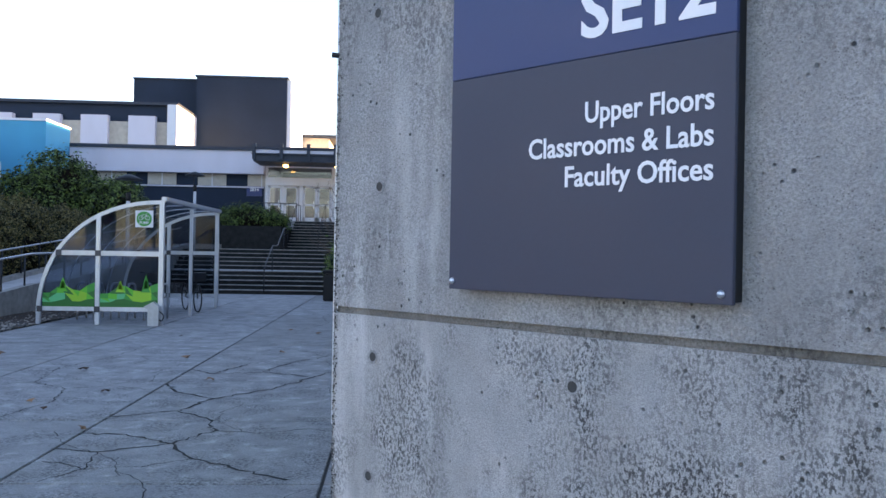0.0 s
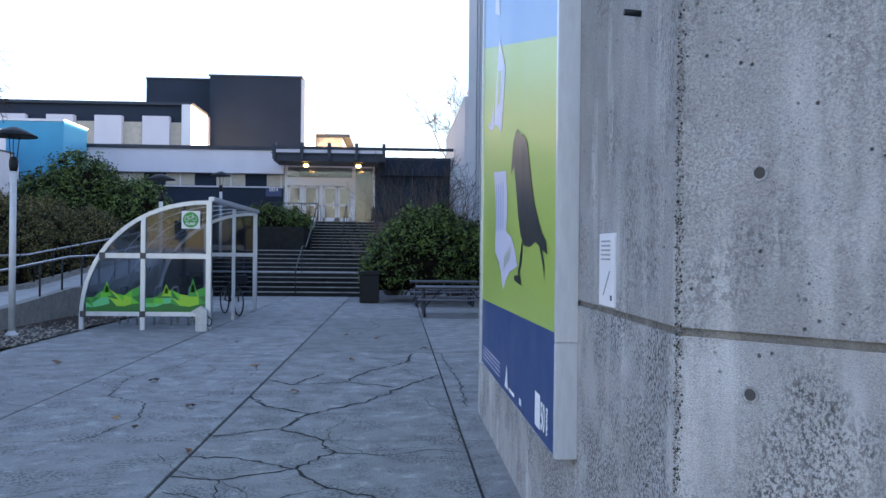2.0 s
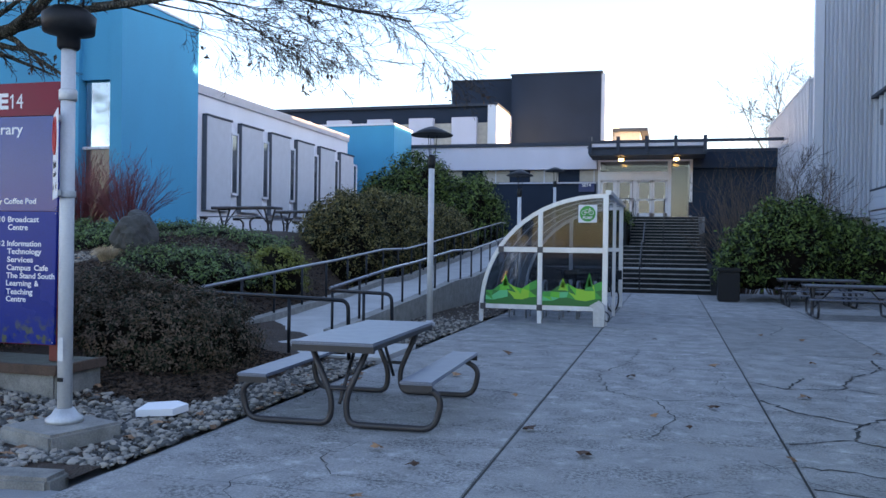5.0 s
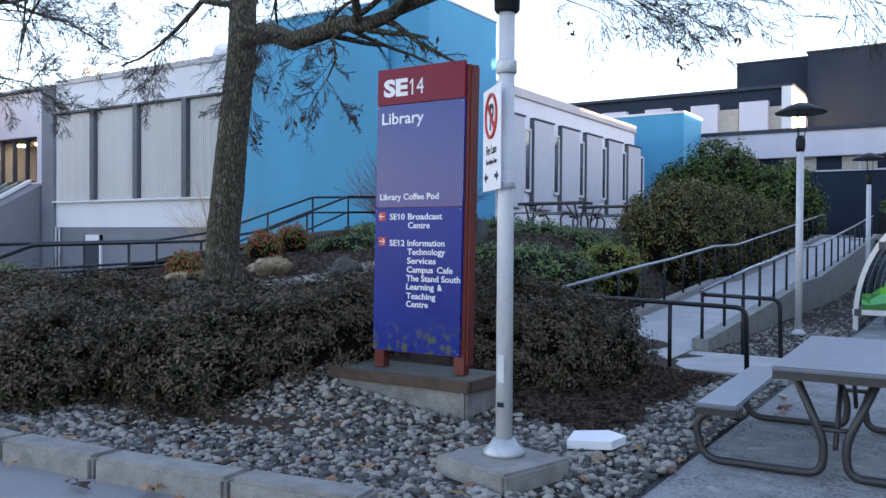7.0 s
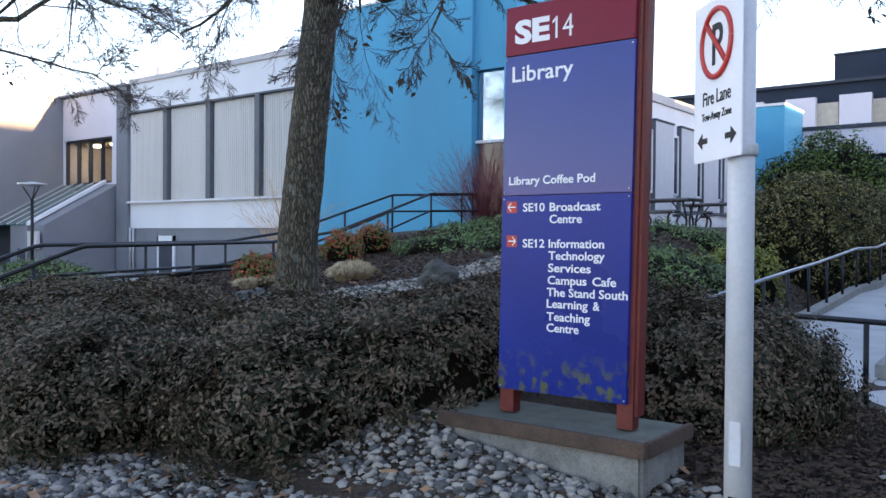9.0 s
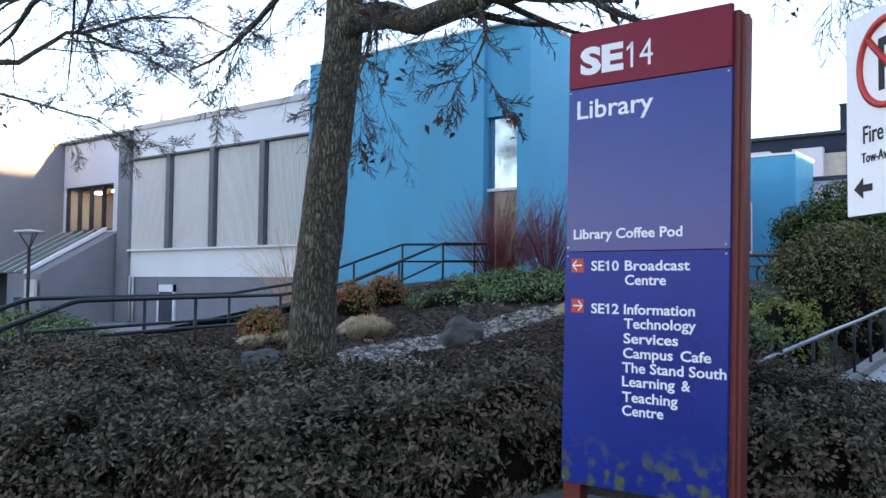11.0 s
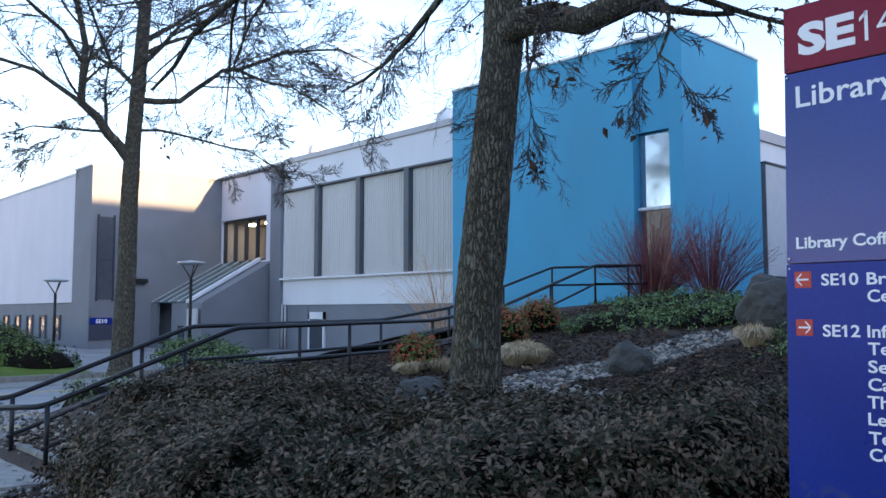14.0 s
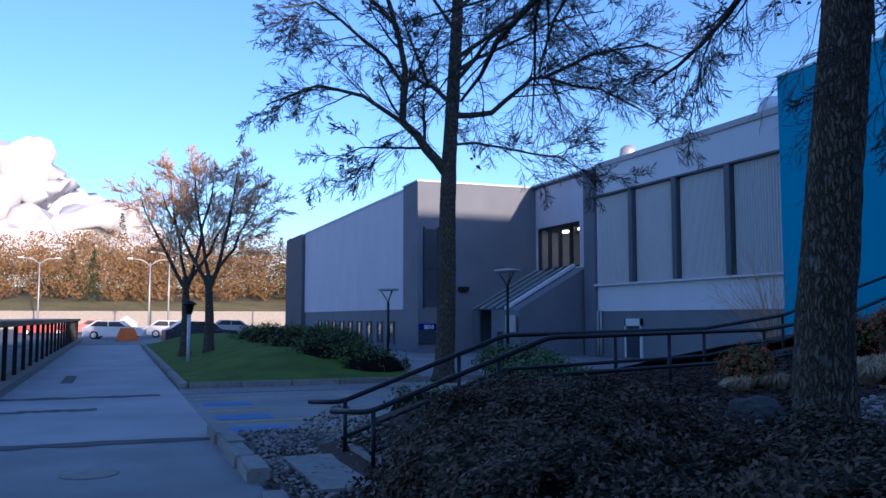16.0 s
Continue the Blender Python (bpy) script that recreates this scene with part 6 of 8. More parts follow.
for v in bm.verts:
    v.co += Vector((0, noise.noise(v.co * 0.07), noise.noise(v.co * 0.07 + Vector((0, 5, 0))))) * 14
for f in bm.faces:
    f.smooth = True
tagged(part("cloud_backdrop", bm, M_CLOUD), "billowing white cloud bank low in the west", "cloud", kind="structure")

# ---- foliage ----
def leafy(name, mounds, count, leaf, mat, label, category="shrub", group="", seed=1, core=None, flat_=0.4, rosette=False, lumpy=0.24):
    """A shrub of many small folded leaves over rounded mounds (x, y, z, rx, ry, rz), on a solid near-black core."""
    rg = np.random.RandomState(seed)
    weights = np.array([m[3] * m[5] + m[4] * m[5] + m[3] * m[4] for m in mounds])
    weights = weights / weights.sum()
    ob = thing(name, (mounds[0][0], mounds[0][1], mounds[0][2]), label, category, group)
    V, Fc = [], []
    for m, w in zip(mounds, weights):
        n = int(count * w)
        tips = max(12, n // (18 if rosette else 16))
        d = rg.normal(size=(tips, 3))
        d /= np.linalg.norm(d, axis=1)[:, None]
        low = -0.5 if rosette else -0.25
        d[:, 2] = np.where(d[:, 2] < low, -d[:, 2], d[:, 2])
        lump = np.array([noise.noise((q[0] * 2.6 + m[0], q[1] * 2.6 + m[1], q[2] * 2.6 + seed)) + 0.6 * noise.noise((q[0] * 8 + m[0], q[1] * 8, q[2] * 8 + seed)) for q in d])
        r = 1 + (0.3 if rosette else lumpy) * lump - rg.rand(tips) ** 2 * 0.2
        p = d * r[:, None] * np.array(m[3:6]) + np.array(m[0:3])
        out = d / np.array(m[3:6])
        out /= np.linalg.norm(out, axis=1)[:, None]
        pick = rg.randint(0, tips, n)
        off = rg.normal(size=(n, 3)) * leaf * (1.7 if rosette else 1.5)
        p, out = p[pick] + off, out[pick]
        nrm = off / leaf * 0.35 + out * flat_ + rg.normal(size=(n, 3)) * 0.55 + np.array((0, 0, 0.35))
        nrm /= np.linalg.norm(nrm, axis=1)[:, None]
        if rosette:
            flat_off = off - out * np.sum(off * out, axis=1)[:, None]
            a = flat_off / leaf * 0.8 + out * 0.3 + rg.normal(size=(n, 3)) * 0.3
            nrm = out + rg.normal(size=(n, 3)) * 0.35 + np.array((0, 0, 0.3))
        else:
            a = np.cross(nrm, rg.normal(size=(n, 3)))
        a /= np.linalg.norm(a, axis=1)[:, None]
        b = np.cross(nrm, a)
        b /= np.linalg.norm(b, axis=1)[:, None]
        s = leaf * rg.uniform(0.6, 1.35, size=(n, 1))
        fat = 0.5 if rosette else 0.38
        nrm /= np.linalg.norm(nrm, axis=1)[:, None]
        base = len(V)
        quad = np.stack([p - a * s, p + b * s * fat + nrm * s * 0.12, p + a * s, p - b * s * fat + nrm * s * 0.12], 1).reshape(-1, 3)
        V.extend(map(tuple, quad))
        Fc.extend((base + 4 * i, base + 4 * i + 1, base + 4 * i + 2, base + 4 * i + 3) for i in range(n))
    raw("leaves", V, Fc, mat, ob)
    # Solid core whose near-black colour paints the shade in the leaf gaps.
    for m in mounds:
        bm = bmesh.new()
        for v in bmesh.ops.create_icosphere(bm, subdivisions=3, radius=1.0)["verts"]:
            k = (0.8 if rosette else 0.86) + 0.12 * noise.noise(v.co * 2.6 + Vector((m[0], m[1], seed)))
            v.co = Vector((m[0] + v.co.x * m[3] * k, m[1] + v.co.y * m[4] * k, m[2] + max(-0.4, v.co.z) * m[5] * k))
        part("woody_core", bm, core or M_INNER, ob, "solid near-black core, shade between leaves put into its colour")
    return ob


# Near-black tone stands for the shade inside the foliage.
M_INNER = material("hedge_gap_shade", (0.014, 0.011, 0.008), 0.98, var=0.6, scale=9, fine=60, bump=1.0, bumpdist=0.03, spec=0.03)
M_HEDGE = material("bronze_hedge_leaves", (0.108, 0.076, 0.053), 0.7, var=0.7, scale=1.1, fine=12, bump=0, island=1.0, tint=(0.018, 0.024, 0.011), spec=0.2)
M_RHODO = material("rhododendron_leaves", (0.085, 0.13, 0.03), 0.6, var=0.6, scale=1.2, fine=9, bump=0, island=0.9, tint=(0.008, 0.016, 0.005), spec=0.25)
M_MOUND = material("olive_mound_leaves", (0.15, 0.125, 0.045), 0.6, var=0.6, scale=0.9, fine=9, bump=0, island=0.8, tint=(0.012, 0.02, 0.006), spec=0.25)
M_COVER = material("ground_cover_leaves", (0.1, 0.17, 0.05), 0.6, var=0.6, scale=2, fine=9, bump=0, island=0.9, tint=(0.02, 0.035, 0.018))
M_LIMEY = material("yellow_green_leaves", (0.17, 0.19, 0.03), 0.6, var=0.4, bump=0, island=0.7)
M_NAND = material("red_green_leaves", (0.26, 0.05, 0.022), 0.6, var=0.6, bump=0, island=2.2, tint=(0.05, 0.13, 0.018))
M_DRYG = material("dry_grass", (0.42, 0.32, 0.2), 0.8, var=0.3, bump=0, island=0.7)

# the long dark hedge along the kerb
for i, (mounds, count) in enumerate((
        ([(-16.3, 7.9, 0.3, 0.7, 0.8, 0.5), (-15.6, 7.5, 0.35, 0.75, 1.05, 0.6)], 42000),
        ([(-14.8, 7.0, 0.35, 0.95, 1.2, 0.66), (-13.75, 6.75, 0.35, 1.0, 1.35, 0.71)], 76000),
        ([(-12.7, 6.5, 0.35, 0.95, 1.45, 0.72), (-11.9, 6.1, 0.28, 0.62, 1.2, 0.6)], 74000),
        ([(-11.15, 7.2, 0.35, 0.78, 1.55, 0.72), (-10.5, 7.0, 0.35, 0.74, 1.5, 0.75), (-10.0, 7.6, 0.4, 0.6, 1.15, 0.78)], 84000))):
    leafy("low_hedge", mounds, count, 0.021, M_HEDGE, "dense dark bronze hedge above the kerb stones", "hedge", "kerb hedge", seed=10 + i, rosette=True)
leafy("low_hedge", [(-8.6, 8.85, 0.35, 0.95, 0.95, 0.72), (-8.15, 9.3, 0.3, 0.6, 0.8, 0.62), (-9.4, 9.0, 0.3, 0.9, 0.85, 0.86), (-10.3, 8.9, 0.4, 0.9, 0.8, 0.7)], 84000, 0.021, M_HEDGE, "dense dark bronze shrub behind the direction sign", "hedge", "kerb hedge", seed=31, rosette=True)
# rhododendrons and the clipped mound above the ramp
leafy("clipped_mound", [(-11.0, 20.7, 1.0, 1.2, 1.6, 1.85), (-10.95, 23.0, 1.2, 1.2, 2.4, 1.85), (-10.9, 26.0, 1.3, 1.15, 2.8, 1.75), (-10.7, 29.5, 1.4, 1.0, 2.6, 1.5)], 70000, 0.045, M_MOUND, "large clipped olive-brown shrub mound above the ramp", "shrub", seed=41, lumpy=0.09)
leafy("rhododendron", [(-14.2, 37.4, 2.6, 2.7, 2.5, 2.75), (-11.6, 37.0, 2.3, 1.7, 2.4, 2.2)], 26000, 0.085, M_RHODO, "tall dark green rhododendron behind the mound", "shrub", "rhododendrons", seed=43)
leafy("rhododendron", [(0.6, 27.6, 1.15, 1.6, 1.4, 1.85), (-0.4, 27.4, 0.85, 0.95, 1.1, 1.35), (1.9, 27.7, 1.0, 1.3, 1.1, 1.6), (2.9, 27.4, 0.85, 0.9, 0.9, 1.35)], 26000, 0.07, M_RHODO, "dark green rhododendron beside the plaza stairs", "shrub", "rhododendrons", seed=47)
leafy("rhododendron", [(-6.6, 43.5, 2.9, 1.8, 1.4, 0.95), (-5.3, 43.2, 2.8, 0.6, 0.8, 0.7)], 7000, 0.07, M_RHODO, "dark green shrub filling the stair planter", "shrub", "rhododendrons", seed=53)
leafy("ground_cover", [(-11.6, 14.2, 0.9, 1.5, 1.5, 0.55), (-14.4, 15.6, 1.3, 1.3, 1.2, 0.45), (-15.8, 14.9, 1.2, 1.0, 1.0, 0.4), (-15.4, 16.6, 1.45, 1.6, 1.2, 0.5), (-12.6, 17.4, 1.3, 1.6, 1.4, 0.55), (-14.5, 18.6, 1.5, 1.8, 1.4, 0.5), (-17.2, 18.4, 1.5, 1.6, 1.2, 0.45)], 44000, 0.035, M_COVER, "low dark green ground cover on the bank", "shrub", seed=59)
leafy("yellow_shrub", [(-10.6, 16.2, 0.75, 0.6, 0.6, 0.75), (-10.9, 15.2, 0.75, 0.5, 0.5, 0.5)], 5000, 0.035, M_LIMEY, "yellow-green leafy shrub at the edge of the mound", "shrub", seed=61)
for i, (x, y, r) in enumerate(((-15.5, 10.2, 0.27), (-16.53, 13.0, 0.34), (-16.8, 14.1, 0.34))):
    leafy("nandina", [(x, y, ground_height(x, y) + 0.18, r, r, r * 1.1)], 2200, 0.03, M_NAND, "small red and green nandina bush on the bank", "shrub", "nandinas", seed=70 + i)
leafy("far_hedge", [(-32.6, 9.3, 0.3, 1.7, 1.1, 0.8), (-36.2, 9.2, 0.4, 2.3, 1.1, 0.85), (-40.6, 9.2, 0.45, 2.6, 1.15, 0.9), (-45.5, 9.5, 0.4, 3.0, 1.2, 0.9), (-47.5, 12.8, 0.3, 4.0, 1.6, 0.95), (-41, 10.8, 0.3, 3.6, 1.7, 0.9), (-36, 10.6, 0.2, 2.4, 1.5, 0.85), (-32.4, 10.0, 0.15, 1.9, 1.4, 0.8), (-46, 10.9, 0.2, 4.5, 1.2, 0.8), (-54, 10.8, 0.2, 4.5, 1.2, 0.8), (-53, 12.8, 0.3, 3.6, 1.6, 0.8), (-30.5, 10.2, 0.1, 1.2, 1.1, 0.6)], 34000, 0.055, M_RHODO, "dark clipped hedge below the library block", "hedge", seed=81)
leafy("box_hedge", [(-29.5, 14.2, 0.3, 2.0, 1.0, 0.55), (-26.4, 13.0, 0.3, 1.8, 0.9, 0.5), (-22.8, 11.4, 0.3, 1.6, 0.9, 0.5), (-19.6, 7.8, 0.2, 0.8, 0.6, 0.4)], 12000, 0.04, M_COVER, "light green low hedge above the parking bays", "hedge", seed=83)


def tuft(x, y, h, seed, label="pale dry grass tuft on the bank"):
    rg = random.Random(seed)
    V, Fc = [], []
    z = ground_height(x, y)
    for k in range(700):
        a, lean = rg.uniform(0, 2 * math.pi), rg.uniform(0.1, 1.05)
        px, py = x + 0.1 * math.cos(a) * rg.random(), y + 0.1 * math.sin(a) * rg.random()
        hh = h * rg.uniform(0.6, 1.1)
        tip = (px + math.cos(a) * hh * lean * 0.8, py + math.sin(a) * hh * lean, z + max(0.04, hh * (1 - 0.62 * lean)))
        knee = (px + math.cos(a) * hh * lean * 0.45, py + math.sin(a) * hh * lean * 0.45, z + hh * 0.7)
        w = 0.006
        b = len(V)
        V += [(px - w, py, z), (px + w, py, z), (knee[0] + w, knee[1], knee[2]), (knee[0] - w, knee[1], knee[2]), tip]
        Fc += [(b, b + 1, b + 2, b + 3), (b + 3, b + 2, b + 4)]
    ob = raw("grass_tuft", V, Fc, M_DRYG)
    return tagged(ob, label, "grass", "dry grass tufts")


for i, (x, y, h) in enumerate(((-15.0, 11.7, 0.34), (-14.75, 11.2, 0.32), (-14.63, 11.45, 0.3), (-12.62, 13.4, 0.34), (-15.19, 9.81, 0.22), (-15.16, 10.28, 0.24), (-15.3, 11.9, 0.28))):
    tuft(x, y, h, 100 + i)

# ---- bare trees ----
def bark_material(name, base):
    """Furrowed bark: long plates between dark fissures, with pale lichen."""
    m = bpy.data.materials.new(name)
    m.use_nodes = True
    N, L = m.node_tree.nodes, m.node_tree.links
    b = N["Principled BSDF"]
    b.inputs["Roughness"].default_value, b.inputs["Specular IOR Level"].default_value = 0.92, 0.2
    geo, mp, vor = N.new("ShaderNodeNewGeometry"), N.new("ShaderNodeMapping"), N.new("ShaderNodeTexVoronoi")
    mp.inputs["Scale"].default_value = (1, 1, 0.2)
    wob = N.new("ShaderNodeTexNoise")
    wob.inputs["Scale"].default_value, wob.inputs["Detail"].default_value = 14, 4
    L.new(geo.outputs["Position"], wob.inputs["Vector"])
    mad = N.new("ShaderNodeVectorMath")
    mad.operation = "MULTIPLY_ADD"
    mad.inputs[1].default_value = (0.06, 0.06, 0.06)
    L.new(wob.outputs["Color"], mad.inputs[0])
    L.new(geo.outputs["Position"], mad.inputs[2])
    L.new(mad.outputs[0], mp.inputs["Vector"])
    vor.feature = "DISTANCE_TO_EDGE"
    vor.inputs["Scale"].default_value = 38
    L.new(mp.outputs[0], vor.inputs["Vector"])
    r = N.new("ShaderNodeMapRange")
    r.inputs[1].default_value, r.inputs[2].default_value = 0.02, 0.22
    L.new(vor.outputs["Distance"], r.inputs[0])
    mix, mix2 = N.new("ShaderNodeMix"), N.new("ShaderNodeMix")
    mix.data_type = mix2.data_type = "RGBA"
    mix.inputs[6].default_value, mix.inputs[7].default_value = (*[c * 0.34 for c in base], 1), (*base, 1)
    L.new(r.outputs[0], mix.inputs[0])
    lich = N.new("ShaderNodeTexNoise")
    lich.inputs["Scale"].default_value, lich.inputs["Detail"].default_value = 9, 6
    L.new(geo.outputs["Position"], lich.inputs["Vector"])
    r2 = N.new("ShaderNodeMapRange")
    r2.inputs[1].default_value, r2.inputs[2].default_value, r2.inputs[4].default_value = 0.6, 0.72, 0.6
    L.new(lich.outputs[0], r2.inputs[0])
    L.new(r2.outputs[0], mix2.inputs[0])
    L.new(mix.outputs[2], mix2.inputs[6])
    mix2.inputs[7].default_value = (0.22, 0.25, 0.21, 1)
    L.new(mix2.outputs[2], b.inputs["Base Color"])
    bp = N.new("ShaderNodeBump")
    bp.inputs["Strength"].default_value, bp.inputs["Distance"].default_value = 1.0, 0.025
    L.new(r.outputs[0], bp.inputs["Height"])
    L.new(bp.outputs[0], b.inputs["Normal"])
    return m


M_BARK = bark_material("furrowed_bark", (0.15, 0.135, 0.1))
M_TWIG = material("dark_twigs", (0.045, 0.035, 0.03), 0.85, bump=0)
# Brightened so that the lawn trees' sunlight is part of the tan.
M_TAN = material("tan_twigs", (0.5, 0.3, 0.15), 0.85, bump=0)
M_THICK = material("brown_thicket_twigs", (0.11, 0.075, 0.055), 0.85, bump=0)
M_DEAD = material("dead_leaves", (0.085, 0.045, 0.025), 0.8, var=0.5, bump=0, island=0.8)
M_REDTW = material("red_twigs", (0.17, 0.035, 0.04), 0.6, var=0.4, bump=0, island=0.5)


class Twigs:
    """Collects thin three-sided pointed twigs, and dead leaves, into plain lists."""
    def __init__(self):
        self.v, self.f, self.lv, self.lf = [], [], [], []

    def add(self, pts, r0, r1):
        n = len(pts)
        base = len(self.v)
        for i, p in enumerate(pts[:-1]):
            d = (pts[i + 1] - pts[max(0, i - 1)]).normalized()
            a = d.orthogonal().normalized()
            b = d.cross(a)
            r = r0 + (r1 - r0) * i / (n - 1)
            for k in range(3):
                c = 2.094 * k
                self.v.append(tuple(p + (a * math.cos(c) + b * math.sin(c)) * r))
        self.v.append(tuple(pts[-1]))
        tip = len(self.v) - 1
        for k in range(3):
            self.f.append((tip - 3 + k, tip - 3 + (k + 1) % 3, tip))
        for i in range(n - 2):
            for k in range(3):
                self.f.append((base + 3 * i + k, base + 3 * i + (k + 1) % 3, base + 3 * i + 3 + (k + 1) % 3, base + 3 * i + 3 + k))

    def leaf(self, p, s, rg):
        a = Vector((rg.gauss(0, 1), rg.gauss(0, 1), rg.gauss(0, 1))).normalized() * s
        b = a.orthogonal().normalized() * s * 0.5
        i = len(self.lv)
        self.lv += [tuple(p - a), tuple(p + b), tuple(p + a + Vector((0, 0, -s * 0.5))), tuple(p - b)]
        self.lf.append((i, i + 1, i + 2, i + 3))


def crooked(rg, p, d, length, n, bend, pull):
    pts = [p.copy()]
    d = d.normalized()
    for i in range(n):
        d = (d + Vector((rg.gauss(0, bend), rg.gauss(0, bend), rg.gauss(0, bend))) + Vector((0, 0, pull))).normalized()
        pts.append(pts[-1] + d * (length / n))
    return pts


def grow(tw, rg, pts, r, depth, ratio, spread, pull, leaves, limb, least, kids):
    """Side shoots along a bough, down to fine twigs; kids gives the shoots at each order, finest first."""
    if depth == 0:
        return
    n = len(pts)
    total = sum((b - a).length for a, b in zip(pts, pts[1:]))
    count = kids[depth - 1]
    if depth == len(kids):
        count = max(4, int(count * min(1.0, total / 3.0)))
    for c in range(count):
        t = 0.2 + 0.8 * (c + rg.uniform(0.1, 0.9)) / count
        i = min(n - 2, int(t * (n - 1)))
        p = pts[i].lerp(pts[i + 1], t * (n - 1) - i)
        d = (pts[i + 1] - pts[i]).normalized()
        side = Vector((rg.gauss(0, 1), rg.gauss(0, 1), rg.gauss(0, 0.7)))
        side = (side - d * side.dot(d)).normalized()
        nd = (d + side * rg.uniform(0.55, 1.1) * spread).normalized()
        ln = total * ratio * rg.uniform(0.7, 1.3) * (1.15 - 0.55 * t)
        rr = max(least, r * (1 - 0.6 * t) * rg.uniform(0.3, 0.48))
        sub = crooked(rg, p, nd, ln, (1, 4, 5, 6)[depth - 1], (0.17, 0.14, 0.1, 0.09)[depth - 1], pull * (1 if depth > 2 else 1.8))
        if rr > 0.016 and limb is not None:
            limb.append((sub, rr, max(least, rr * 0.35)))
        else:
            tw.add(sub, rr, least * 0.75)
        if leaves and depth <= 2 and rg.random() < leaves:
            for q in range(rg.randint(3, 8)):
                tw.leaf(sub[-1 - rg.randint(0, 1)] + Vector((rg.gauss(0, 0.05), rg.gauss(0, 0.05), rg.gauss(-0.05, 0.05))), rg.uniform(0.025, 0.05), rg)
        grow(tw, rg, sub, rr, depth - 1, ratio, spread, pull, leaves, limb, least, kids)


def bare_tree(name, trunk, radius, boughs, label, seed, depth=4, ratio=0.5, spread=0.9, pull=-0.02, leaves=0.0, least=0.0035, kids=(3, 5, 6, 9), bark=None, twig=None, group="bare trees"):
    """trunk: a list of points; boughs: (points, radius)."""
    rg = random.Random(seed)
    ob = thing(name, trunk[0], label, "tree", group)
    bm = bmesh.new()
    pts = [Vector(p) for p in trunk]
    fine = []
    for a, b in zip(pts, pts[1:]):
        for k in range(16):
            fine.append(a.lerp(b, k / 16))
    fine.append(pts[-1])
    tube(bm, fine, radius, 44, radius * 0.55)
    z0 = trunk[0][2]
    for v in bm.verts:
        h = v.co.z - z0
        c = fine[min(len(fine) - 1, max(0, int(h / (pts[-1].z - z0) * (len(fine) - 1))))]
        flare = 1 + 0.45 * math.exp(-h / 0.18) + 0.05 * noise.noise((v.co.x * 7, v.co.y * 7, v.co.z * 1.5)) + 0.1 * abs(noise.noise((v.co.x * 24, v.co.y * 24, v.co.z * 3.0)))
        v.co.x, v.co.y = c.x + (v.co.x - c.x) * flare, c.y + (v.co.y - c.y) * flare
    part("trunk", bm, bark or M_BARK, ob)
    tw = Twigs()
    for bp, br in boughs:
        limb, branches = bmesh.new(), []
        line = [Vector(p) for p in bp]
        line = [q for a, b in zip(line, line[1:]) for q in (a, a.lerp(b, 0.5) + Vector((rg.gauss(0, 0.04), rg.gauss(0, 0.04), rg.gauss(0, 0.04))))] + [line[-1]]
        tube(limb, line, br, 10, br * 0.25, cap=False)
        grow(tw, rg, line, br, depth, ratio * (0.62 if br > 0.1 else 1.0), spread, pull, leaves, branches, least, kids)
        limb_ob = part("limb", limb, bark or M_BARK, ob)
        for pts_, r0, r1 in branches:
            part("branch", tube(bmesh.new(), pts_, r0, 6, r1, cap=False), twig or bark or M_BARK, limb_ob)
    raw("crown", tw.v, tw.f, twig or M_TWIG, ob, "mass of fine bare twigs")
    if tw.lv:
        raw("dead_leaves", tw.lv, tw.lf, M_DEAD, ob, "withered brown leaves")
    return ob


